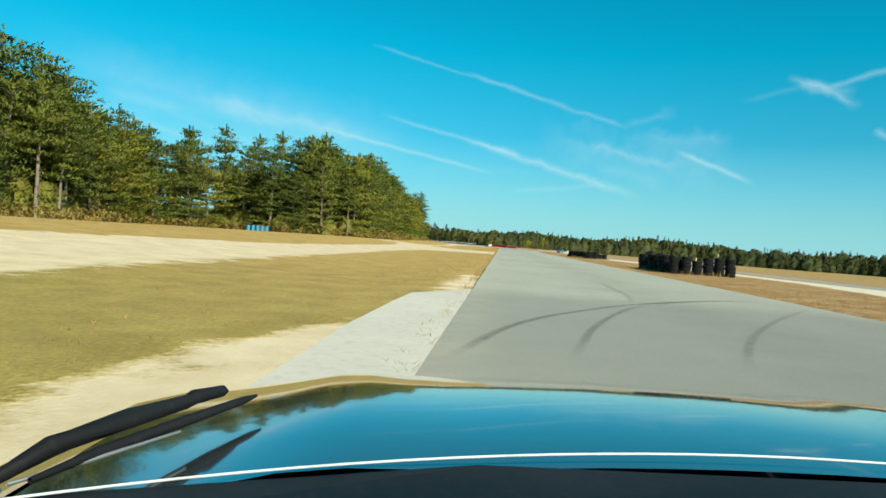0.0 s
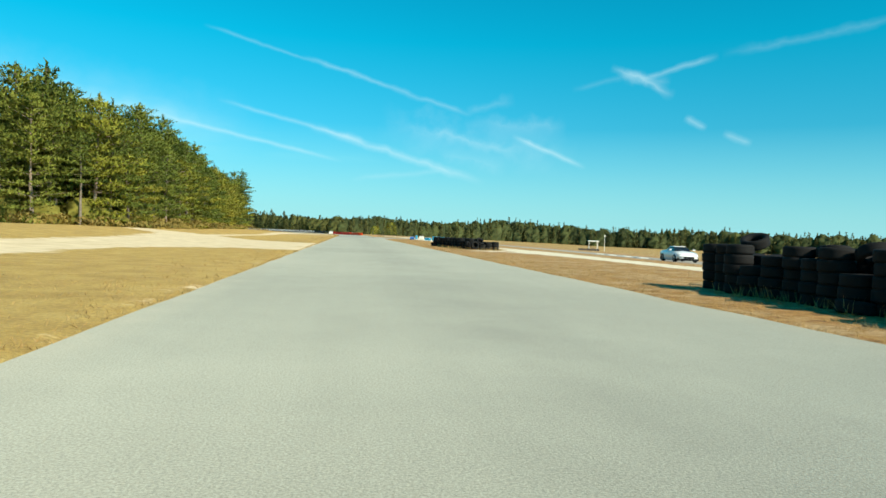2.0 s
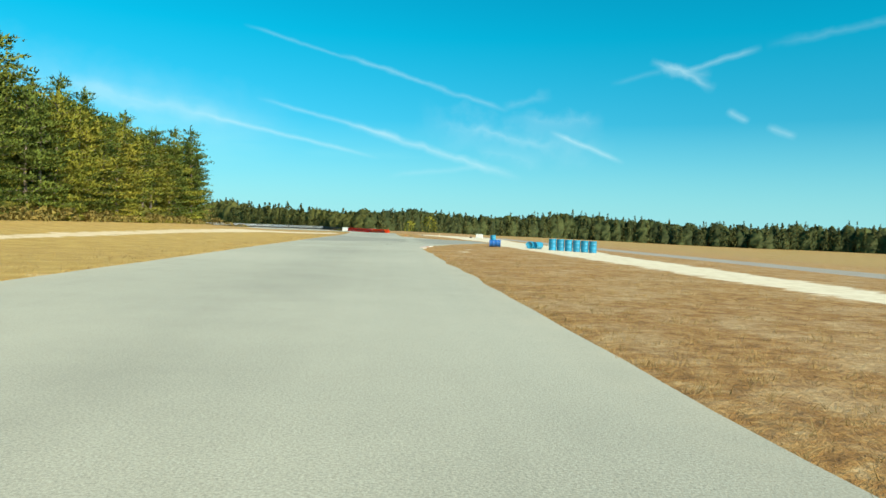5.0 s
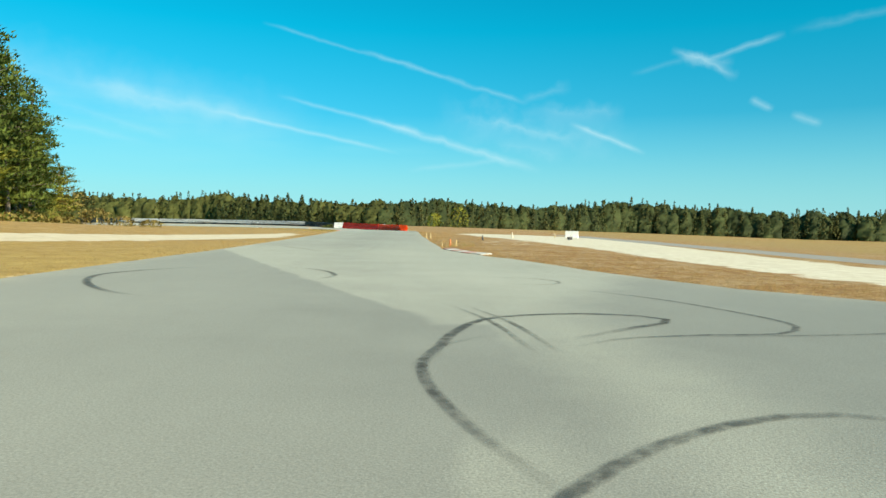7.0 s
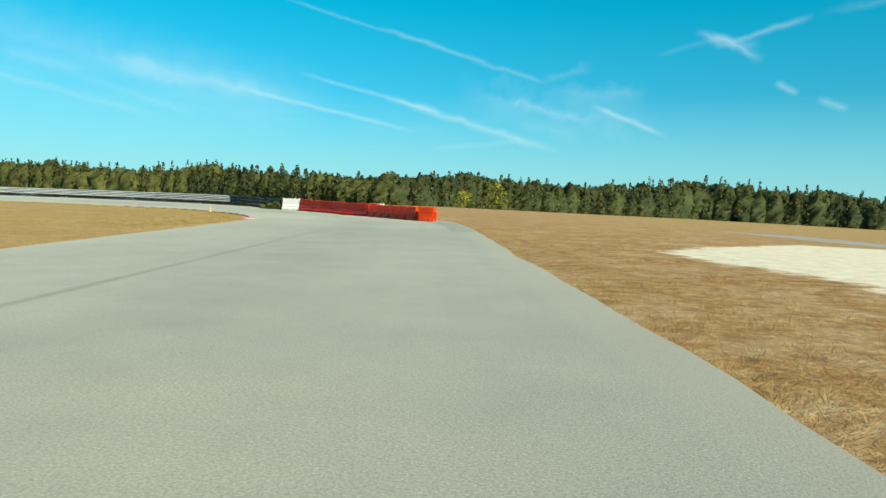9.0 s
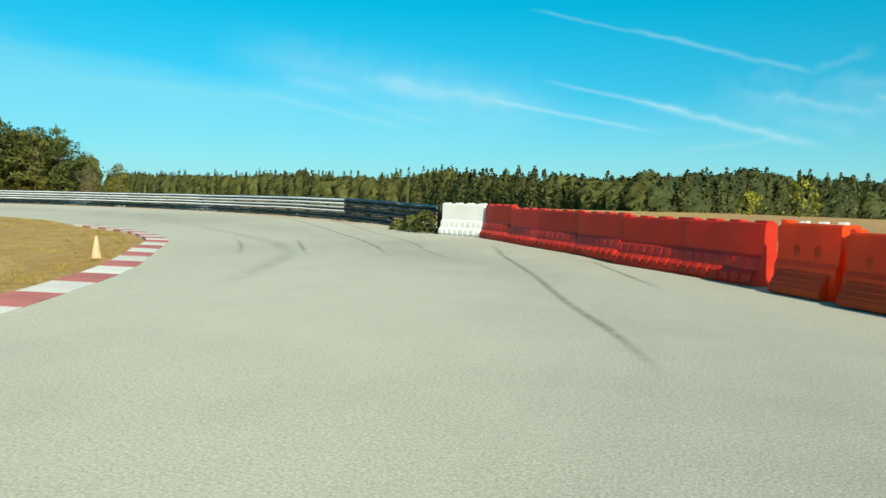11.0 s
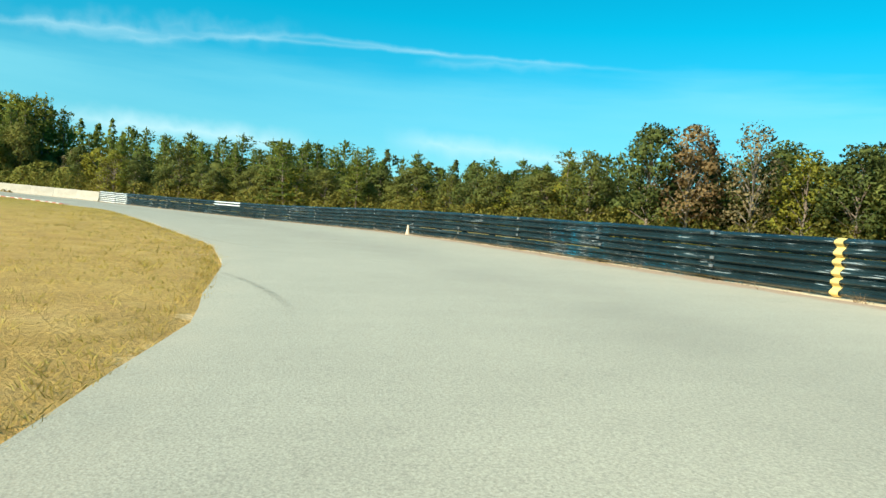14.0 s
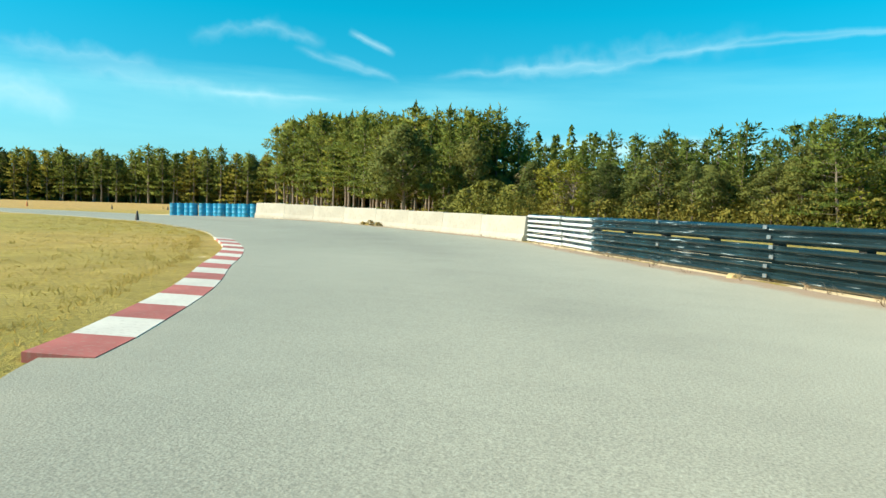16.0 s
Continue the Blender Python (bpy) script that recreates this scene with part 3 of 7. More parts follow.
def part(name, bm, mat, parent, label="", smooth_faces=False):
    """One mesh object under a thing or a part, from a bmesh or from ready mesh data."""
    if isinstance(bm, bmesh.types.BMesh):
        me = bpy.data.meshes.new(name)
        if smooth_faces:
            for f in bm.faces:
                f.smooth = True
        bm.to_mesh(me)
        bm.free()
        me.materials.append(mat)
    else:
        me = bm
    ob = new(name, me)
    ob.parent = parent
    if label:
        ob["label"] = label
    return ob


def thing(name, label, category, group="", m=None, kind=""):
    ob = tagged(new(name), label, category, group, kind)
    ob.empty_display_size = 0.2
    if m is not None:
        ob.matrix_basis = m
    return ob


def bm_box(bm, x0, y0, z0, x1, y1, z1, bevel=0.0):
    r = bmesh.ops.create_cube(bm, size=1, matrix=Matrix.Translation(((x0 + x1) / 2, (y0 + y1) / 2, (z0 + z1) / 2)) @ Matrix.Diagonal((x1 - x0, y1 - y0, z1 - z0, 1)))
    if bevel:
        edges = list({e for v in r["verts"] for e in v.link_edges})
        bmesh.ops.bevel(bm, geom=edges, offset=bevel, segments=2, affect='EDGES', profile=0.7)


def bm_lathe(bm, profile, sides=20, m=None, cap=True):
    """A turned body from (radius, height) pairs round the z axis."""
    rings = []
    for r, z in profile:
        rings.append([bm.verts.new((r * math.cos(2 * math.pi * k / sides), r * math.sin(2 * math.pi * k / sides), z)) for k in range(sides)])
    made = [v for ring in rings for v in ring]
    for a, b in zip(rings[:-1], rings[1:]):
        for k in range(sides):
            bm.faces.new((a[k], a[(k + 1) % sides], b[(k + 1) % sides], b[k]))
    if cap:
        bm.faces.new(rings[0][::-1])
        bm.faces.new(rings[-1])
    if m is not None:
        bmesh.ops.transform(bm, matrix=m, verts=made)


def bm_prism(bm, outline, x0, x1, m=None):
    """An outline of (y, z) pairs pushed along x."""
    a = [bm.verts.new((x0, y, z)) for y, z in outline]
    b = [bm.verts.new((x1, y, z)) for y, z in outline]
    n = len(outline)
    for k in range(n):
        bm.faces.new((a[k], a[(k + 1) % n], b[(k + 1) % n], b[k]))
    bm.faces.new(a[::-1])
    bm.faces.new(b)
    if m is not None:
        bmesh.ops.transform(bm, matrix=m, verts=a + b)
    return a + b


# ------------------------------------------------------------------ ground


def spread(lo, hi, d_lo, d_hi, step, far_lo, far_hi):
    mid = np.arange(d_lo, d_hi + 1e-6, step)
    out = [mid]
    g, v = step * 1.5, d_lo
    left = []
    while v > far_lo:
        v -= g
        g *= 1.16
        left.append(v)
    g, v = step * 1.5, d_hi
    right = []
    while v < far_hi:
        v += g
        g *= 1.16
        right.append(v)
    return np.r_[left[::-1], mid, right]


gx = spread(0, 0, -135, 34, 0.9, -2600, 2600)
gy = spread(0, 0, -6, 352, 0.9, -1500, 3200)
GX, GY = np.meshgrid(gx, gy)
gp = np.stack([GX.ravel(), GY.ravel()], 1)
gz = height(gp[:, 0], gp[:, 1])
near_road = (gp[:, 0] > -140) & (gp[:, 0] < 20) & (gp[:, 1] > -82) & (gp[:, 1] < 352)
q = gp[near_road]
in_road = inside(q, ROAD_POLY)
d_edge = np.minimum(near(q, ROAD_L)[0], near(q, ROAD_R)[0])
sink = np.where(in_road, -0.22 * ease(d_edge, 0.05, 0.9), 0)
by_apron = (q[:, 0] > -6.4) & (q[:, 1] < 19)
rough_z = np.array([noise.noise((x * 0.7, y * 0.7, 0)) for x, y in q]) * np.where(by_apron, 0.004, 0.035) * np.where(in_road, 0, ease(d_edge, 0.0, 1.0))
gz[near_road] += sink + rough_z
sand = np.zeros(len(gp))
dry = np.zeros(len(gp))
lush = np.zeros(len(gp))
tar = np.zeros(len(gp))


def lay(mask, poly, soft, amount=1.0):
    """Raise a mask inside a closed outline, with a soft border."""
    poly = np.array(poly, float)
    lo, hi = poly.min(0) - soft, poly.max(0) + soft
    m = (gp[:, 0] > lo[0]) & (gp[:, 0] < hi[0]) & (gp[:, 1] > lo[1]) & (gp[:, 1] < hi[1])
    k = gp[m]
    d = near(k, np.vstack([poly, poly[:1]]))[0]
    sd = np.where(inside(k, poly), d, -d)
    mask[m] = np.maximum(mask[m], amount * np.clip(0.5 + 0.5 * sd / soft, 0, 1))


# pale sandy track west of the straight, and where it runs on to the tarmac
lay(sand, [(-23, -40), (-22, 24), (-18, 45), (-17.5, 62), (-17.8, 93), (-20, 112), (-28, 127), (-26, 131), (-17, 123), (-9, 112), (-4, 107),
           (-4, 82), (-8, 84), (-11.8, 78), (-12.4, 62), (-12.3, 27), (-12.6, -40)], 1.0)
lay(sand, [(-18, 120), (-16.5, 160), (-19, 200), (-20, 236), (-14, 251), (-9.5, 268), (-9, 277), (-6.2, 268), (-5.4, 253), (-13.8, 233), (-15.6, 200),
           (-14.5, 160), (-15.5, 120)], 0.9, 0.95)
lay(sand, [(-4.1, -10), (-6.2, -10), (-6.6, 5), (-6.2, 8.5), (-5.4, 9.5), (-5.2, 18), (-4.9, 26), (-4.1, 28)], 0.5)
# sand on the east side
lay(sand, [(12.4, 30), (15, 44), (12.8, 82), (11, 92), (11.2, 100), (12.6, 104), (12.4, 140), (12.2, 182), (12.2, 190), (13.6, 202), (14.6, 214), (13.0, 226),
           (13.3, 240), (12.4, 254), (10.2, 272), (9.2, 287), (20, 300), (27.5, 302), (28, 288), (27, 272), (24, 250), (21.5, 226), (23, 200), (18.5, 176),
           (15.5, 140), (15.4, 118), (18, 106), (17.5, 82), (20, 60), (26, 30)], 0.9)
lay(sand, [(7.0, 92), (11.2, 90), (13, 97), (11, 104), (8, 97.5)], 0.8, 0.62)
lay(sand, [(7, 244), (12, 238), (13, 256), (10, 262), (8, 252)], 1.6, 0.50)
lay(sand, [(6.9, 167.0), (7.4, 167.0), (8.7, 175.5), (9.3, 179.8), (8.6, 179.8), (7.8, 175.6), (6.8, 170)], 0.7, 0.72)
# second tarmac lane far to the east
lay(tar, [(20, -40), (30.5, -40), (31, 80), (31.5, 140), (30, 215), (36, 330), (29, 330), (24.2, 215), (24.5, 140), (22.5, 80)], 0.5)
# dirt along the outside of the bend
dr = near(q, RAIL)[0]
sand_strip = np.where(in_road, np.where(dr < 0.9, 0.55 * (1 - dr / 0.9), 0), 0.9 * (1 - ease(dr, 5.0, 8.0)) * (q[:, 0] < -8))
sand[near_road] = np.maximum(sand[near_road], sand_strip)
edge_strip = np.where(~in_road & (d_edge < 0.35) & (q[:, 0] < 3), 0.42, 0)
sand[near_road] = np.maximum(sand[near_road], edge_strip)
dry[:] = 0.95 * ease(gp[:, 0], -2, 6) + 0.25 * ease(-gp[:, 0], 26, 44) * (1 - ease(gp[:, 1], 255, 280))
dry[:] = np.maximum(dry, 0.55 * ease(gp[:, 1], 215, 250) * (gp[:, 0] < 4) * (1 - ease(-gp[:, 0], 40, 60)))
lush[:] = ease(-gp[:, 0], 62, 100) * ease(gp[:, 1], 250, 290) + 0.75 * (1 - ease(gp[:, 1], 8, 34)) * (gp[:, 0] < 0)
lush[:] = np.maximum(lush, 0.40 * ease(gp[:, 0], 34, 60))
nx, ny = len(gx), len(gy)
idx = np.arange(nx * ny).reshape(ny, nx)
quads = np.stack([idx[:-1, :-1], idx[:-1, 1:], idx[1:, 1:], idx[1:, :-1]], -1).reshape(-1, 4)
ground = tagged(new("ground", mesh_of("ground", np.c_[gp, gz], quads, M_GROUND, [("sand", sand), ("dry", dry), ("lush", np.clip(lush, 0, 1)), ("tar", tar)], True)),
                "wide dry field of straw grass with pale sand", "ground", kind="structure")

# ------------------------------------------------------------------ tarmac
CROSS = 27
n_sec = len(ROAD_L)
t = np.linspace(0, 1, CROSS)
verts, old, dust, rubber = [], [], [], []
ys_all = ROAD_L[:, 1]
ragged = np.array([noise.noise((k * 0.31, 3.0, 0)) + 0.45 * noise.noise((k * 0.93, 7.0, 0)) * (k > 372) for k in range(n_sec)]) * np.where(np.arange(n_sec) > 372, 0.15, 0.06) * ease(ys_all, 16, 24)
ragged_r = np.array([noise.noise((k * 0.31, 9.0, 0)) for k in range(n_sec)]) * 0.18
P2 = ROAD_L[:, None, :] * (1 - t)[None, :, None] + ROAD_R[:, None, :] * t[None, :, None]
across = (ROAD_R - ROAD_L) / np.linalg.norm(ROAD_R - ROAD_L, axis=1)[:, None]
P2[:, 0, :] += across * ragged[:, None]
P2[:, -1, :] += across * ragged_r[:, None]
flat = P2.reshape(-1, 2)
rz = height(flat[:, 0], flat[:, 1]) + 0.02
OLD_POLY = np.array([(-6, 186.0), (-0.3, 189.9), (1.5, 194.9), (3.3, 200.5), (4.2, 209.0), (2.1, 214.5), (-3.1, 228.4), (-6, 236)])
OLD_PAD = np.array([(5.2, 187), (16, 183), (16, 216), (8, 219), (4.8, 212)])
old = np.zeros(len(flat))
OLD_EDGE = np.array([(2.4, 311.0), (2.6, 310.2), (3.05, 308.3), (3.4, 306.1), (3.6, 302), (3.8, 296), (6, 296), (6, 314)])
OLD_TIP = np.array([(1.8, 195.6), (5.4, 192.5), (5.4, 211.5), (4.3, 210.8), (3.9, 209.0)])
for poly, amount, soft_edge in ((OLD_POLY, 1.0, 0.35), (OLD_PAD, 0.72, 2.6), (OLD_TIP, 0.56, 0.8), (OLD_EDGE, 0.75, 0.35)):
    d = near(flat, np.vstack([poly, poly[:1]]))[0]
    sd = np.where(inside(flat, poly), d, -d)
    old = np.maximum(old, amount * np.clip(0.5 + 0.5 * sd / soft_edge, 0, 1))
old = np.maximum(old, 0.8 * (1 - ease(flat[:, 1], 8, 30)) * (flat[:, 1] < 60))
old = np.maximum(old, 0.49 * ease(flat[:, 1], 222, 240) * (1 - ease(flat[:, 1], 296, 312)) * (flat[:, 0] > -20))
d_l, d_r = near(flat, ROAD_L)[0], near(flat, ROAD_R)[0]
dust = 0.34 * (1 - ease(np.minimum(d_l, d_r), 0.0, 0.9)) + 0.35 * ease(flat[:, 1], 300, 330) * (1 - ease(d_r, 0.3, 3.0))
rubber = np.exp(-((d_l / np.maximum(d_l + d_r, 0.1) - 0.52) / 0.13) ** 2) * 0.5
grime = np.where(flat[:, 0] < -14, 1 - ease(near(flat, RAIL)[0], 0.45, 1.5), 0)
idx = np.arange(n_sec * CROSS).reshape(n_sec, CROSS)
quads = np.stack([idx[:-1, :-1], idx[:-1, 1:], idx[1:, 1:], idx[1:, :-1]], -1).reshape(-1, 4)
verts = np.c_[flat, rz]
# broken edges that go down into the soil
base = len(verts)
low_l, low_r = verts[idx[:, 0]] - (0, 0, 0.14), verts[idx[:, -1]] - (0, 0, 0.14)
verts = np.vstack([verts, low_l, low_r])
li, ri = base + np.arange(n_sec), base + n_sec + np.arange(n_sec)
quads = np.vstack([quads, np.stack([li[:-1], idx[:-1, 0], idx[1:, 0], li[1:]], -1), np.stack([idx[:-1, -1], ri[:-1], ri[1:], idx[1:, -1]], -1)])
pad2 = np.zeros(2 * n_sec)
road = tagged(new("road", mesh_of("road", verts, quads, M_ASPHALT, [("old", np.r_[old, pad2]), ("dust", np.r_[dust, pad2 + 0.6]), ("line", np.r_[rubber, pad2]), ("grime", np.r_[grime, pad2])])),
              "worn pale grey asphalt race track with dark patches", "road", kind="structure")


def road_z(x, y):
    return h1(x, y) + 0.02


# rubber marks laid on the tarmac
MARKS = [
    ([(-4.0, 6.8), (-3.3, 10.1), (-2.3, 12.7), (-0.3, 16.3), (2.5, 19.6)], 0.22, 0.75), ([(-2.7, 7.4), (-2.0, 10.9), (-0.9, 14.5), (0.2, 16.8)], 0.2, 0.6),
    ([(0.2, 26.7), (0.0, 22.5), (-0.1, 19.2), (-0.5, 16.0)], 0.25, 0.45), ([(-0.9, 7.4), (-0.4, 9.0), (0.5, 11.3), (2.0, 14.4), (4.3, 18.5)], 0.2, 0.45),
    ([(-0.7, 15.7), (0.3, 17.1), (1.9, 19.0), (3.3, 20.2), (4.4, 20.9)], 0.3, 0.9), ([(-0.1, 15.6), (0.5, 17.2), (1.8, 18.8)], 0.2, 0.8),
    ([(3.5, 207.2), (3.75, 208.2), (4.0, 209.3), (4.5, 210.4), (5.5, 210.9), (6.4, 210.8), (6.75, 210.3), (6.1, 209.7), (5.1, 208.8)], 0.20, 0.95),
    ([(4.1, 211.8), (4.5, 210.0), (4.65, 208.0)], 0.12, 0.85), ([(4.3, 211.8), (4.72, 210.0), (4.88, 208.0)], 0.12, 0.8),
    ([(5.0, 217.3), (6.2, 216.9), (6.6, 216.0), (6.1, 215.3), (5.2, 215.6)], 0.16, 0.8),
    ([(6.3, 214.7), (7.4, 213.1), (8.0, 211.3), (8.15, 210.0), (7.6, 209.3), (6.8, 209.2), (5.7, 208.9), (5.0, 208.3)], 0.14, 0.75),
    ([(-1.5, 219.6), (-2.4, 218.4), (-2.9, 216.8), (-2.4, 215.0), (-1.4, 213.4), (-0.5, 212.6)], 0.24, 0.9),
    ([(0.3, 219.9), (1.1, 219.3), (1.7, 218.2), (1.9, 217.0), (1.6, 215.9)], 0.2, 0.9), ([(4.1, 200.0), (3.8, 201.3), (3.6, 202.6), (3.7, 203.6), (4.1, 204.6), (5.1, 205.6), (6.2, 206.0), (7.2, 205.3)], 0.18, 0.75), ([(4.1, 204.4), (4.7, 202.8), (5.2, 201.9), (6.1, 200.8), (6.9, 199.9)], 0.12, 0.9), ([(4.2, 204.6), (3.8, 205.9), (3.6, 207.3), (3.8, 208.4), (4.4, 209.1)], 0.16, 0.8),
    ([(2.95, 184.4), (2.85, 181.5), (2.75, 178.2)], 0.15, 0.85), ([(3.2, 184.4), (3.1, 181.5), (3.0, 178.2)], 0.13, 0.7),
    ([(6.0, 209.0), (9.0, 209.4), (12.5, 210.6)], 0.15, 0.5), ([(2.03, 246.5), (2.0, 236), (1.9, 232), (1.9, 229)], 0.18, 0.14), ([(-2.73, 236), (-1.1, 232.6), (0.2, 229.7)], 0.22, 0.6), ([(-1.5, 262), (-1.2, 280), (-1.0, 296)], 0.25, 0.22),
    ([(-26.5, 341.0), (-21.6, 338.6), (-16.9, 335.0), (-10.7, 327.3), (-8.3, 323.6), (-6.4, 320.4)], 0.16, 0.42),
    ([(-24.0, 338.8), (-18.8, 335.0), (-12.7, 328.0), (-9.5, 323.5), (-8.0, 321)], 0.16, 0.5),
    ([(-31, 336.0), (-23.9, 332.9), (-16.7, 327.4), (-13.0, 324.1), (-11.2, 322.1), (-9.6, 319.6), (-8.0, 315)], 0.55, 0.18),
    ([(-14.2, 324.5), (-13.3, 323.5), (-11.8, 321.4), (-10.6, 319.5)], 0.16, 0.42), ([(-12.4, 324.8), (-11.6, 323.6), (-10.6, 322.0), (-9.4, 320)], 0.16, 0.5),
    ([(-27.0, 336.6), (-24.4, 334.6), (-22.4, 332.6)], 0.2, 0.22), ([(-44, 341.2), (-35, 339.5), (-26.5, 335.6), (-20, 331)], 0.35, 0.13),
    ([(-71.5, 333.9), (-69.3, 334.6), (-67.0, 335.7), (-64.6, 337.2)], 0.11, 0.32), ([(-60.2, 336.3), (-58.5, 337.1), (-56.6, 337.7), (-55.1, 337.9)], 0.18, 0.3),
    ([(-7.0, 325.2), (-6.4, 323.5), (-4.8, 319.1), (-3.8, 316.0), (-3.1, 314.1), (-2.6, 312.4)], 0.17, 0.48), ([(-4.7, 323.7), (-4.3, 322.6), (-3.2, 319.2), (-2.6, 317.4)], 0.16, 0.5),
]
for pts, width, strength in MARKS:
    c = smooth(pts, 0.4)
    d = np.gradient(c, axis=0)
    side = np.stack([-d[:, 1], d[:, 0]], 1) / np.linalg.norm(d, axis=1)[:, None]
    cols = [c + side * 0.8 * width * k for k in (-0.5, -0.25, 0, 0.25, 0.5)]
    v = np.vstack(cols)
    v = np.c_[v, height(v[:, 0], v[:, 1]) + 0.027]
    m_len = len(c)
    ends = np.clip(np.minimum(np.arange(m_len), np.arange(m_len)[::-1]) / 5.0, 0, 1)
    faint = 0.68 if pts[0][1] > 300 else (0.5 if pts[0][1] < 60 else 0.75)
    soft_a = np.concatenate([faint * strength * k * ends for k in (0.0, 0.85, 1.0, 0.85, 0.0)])
    ii = np.arange(5 * m_len).reshape(5, m_len)
    f = np.stack([ii[:-1, :-1], ii[:-1, 1:], ii[1:, 1:], ii[1:, :-1]], -1).reshape(-1, 4)
    tagged(new("skid_mark", mesh_of("skid_mark", v, f, M_MARK, [("soft", soft_a)])), "dark curved rubber skid mark on grey asphalt", "skid mark", "skid marks on the track", "structure")

# concrete apron beside the tarmac
bm = bmesh.new()
ap = [(-3.9, -6), (-5.2, -6), (-5.25, 4), (-5.36, 7), (-5.44, 9), (-5.43, 13), (-5.38, 15.1), (-4.24, 17.6), (-3.9, 17.6)]
top = [bm.verts.new((x, y, 0.018 if x < -4.2 else 0.014)) for x, y in ap]
bot = [bm.verts.new((x, y, -0.15)) for x, y in ap]
bm.faces.new(top[::-1])
for k in range(len(ap)):
    j = (k + 1) % len(ap)
    bm.faces.new((top[k], top[j], bot[j], bot[k]))
bmesh.ops.recalc_face_normals(bm, faces=bm.faces)
me = bpy.data.meshes.new("pavement_apron")
bm.to_mesh(me)
bm.free()
me.materials.append(M_APRON)
tagged(new("pavement_apron", me), "pale concrete apron strip beside the asphalt", "apron", kind="structure")

# ------------------------------------------------------------------ tyre walls


def tyre_mesh(radius=0.33, width=0.235, sides=18):
    """A tyre lying flat: tread with grooves, rounded shoulders, open middle."""
    prof = [(0.19, 0.035), (0.23, 0.012), (0.29, 0.0), (0.322, 0.022), (radius, 0.06), (radius - 0.008, width / 2), (radius, width - 0.06), (0.322, width - 0.022),
            (0.29, width), (0.23, width - 0.012), (0.19, width - 0.035), (0.20, width / 2)]
    k = len(prof)
    v, f = [], []
    for s in range(sides):
        a = 2 * math.pi * s / sides
        for r, z in prof:
            v.append((r * math.cos(a), r * math.sin(a), z))
    for s in range(sides):
        for j in range(k):
            f.append((s * k + j, ((s + 1) % sides) * k + j, ((s + 1) % sides) * k + (j + 1) % k, s * k + (j + 1) % k))
    return mesh_of("tyre", v, f, M_RUBBER, (), True)


TYRE = tyre_mesh()


def tyre(parent, x, y, z, rx=0, ry=0, rz=0, size=1.0):
    ob = new("tyre", TYRE)
    ob.parent = parent
    ob.matrix_basis = pose(x, y, z, rx, ry, rz) @ Matrix.Diagonal((size, size, size, 1))
    return ob


def tyre_wall(label, spots, extras):
    wall = thing("tyre_wall", label, "tyre wall", "tyre walls by the track")
    for x, y, count in spots:
        z = h1(x, y) - 0.01
        for k in range(count):
            tyre(wall, x + random.uniform(-0.03, 0.03), y + random.uniform(-0.03, 0.03), z + k * 0.232, random.uniform(-1.5, 1.5), random.uniform(-1.5, 1.5), random.uniform(0, 360), random.uniform(0.97, 1.03))
    for x, y, z, rx, ry, rz, size in extras:
        tyre(wall, x, y, h1(x, y) + z, rx, ry, rz, size)
    return wall


random.seed(3)
spots = []
for k in range(17):
    y = 47.2 + k * 0.67
    n_t = 5 if k in (0, 1) or k > 13 else random.choice((4, 3, 4, 3, 5))
    spots.append((7.75 + 0.1 * math.sin(k * 1.3), y, n_t))
    if k < 15:
        spots.append((8.45, y + 0.2, 4))
for k in range(1, 6):
    spots.append((7.75 + k * 0.70, 46.9 + 0.05 * (k % 2), 5 if k != 2 else 4))
for k in range(1, 4):
    spots.append((8.4 + k * 0.68, 58.4, 4))
extras = [(7.35, 49.6, 0.0, 8, 78, 10, 1.0), (7.30, 52.2, 0.0, 0, 8, 0, 1.0), (8.1, 50.4, 0.93, 10, 6, 0, 1.0), (8.2, 54.0, 0.93, -5, 8, 30, 1.0),
          (8.1, 56.6, 1.12, 12, -20, 0, 1.0), (8.0, 52.6, 0.95, -24, 6, 0, 1.0)]
tyre_wall("long wall of stacked old black tyres on dry grass", spots, extras)
spots = []
for k in range(20):
    y = 100.0 + k * 0.67
    spots.append((8.75 - 0.075 * k + 0.08 * math.sin(k * 1.7), y, random.choice((4, 4, 3, 4)) if k > 1 else 4))
    if k < 17:
        spots.append((9.5 - 0.06 * k, y + 0.25, 4))
for k in range(1, 4):
    spots.append((8.95 + k * 0.63, 99.75 + 0.14 * (k % 2), 3))
extras = [(8.85, 98.75, 0.36, 82, 0, 12, 1.06), (8.35, 99.5, 0.34, 70, 0, 60, 1.0), (9.5, 98.95, 0.02, 0, 0, 0, 1.0), (9.5, 99.0, 0.26, 14, 10, 0, 1.0), (9.35, 99.3, 0.62, 48, 10, 20, 1.05),
          (7.0, 113.3, 0.0, 0, 70, 0, 1.0)]
tyre_wall("slumped wall of old black tyres overgrown with dry weeds", spots, extras)

# ------------------------------------------------------------------ drums


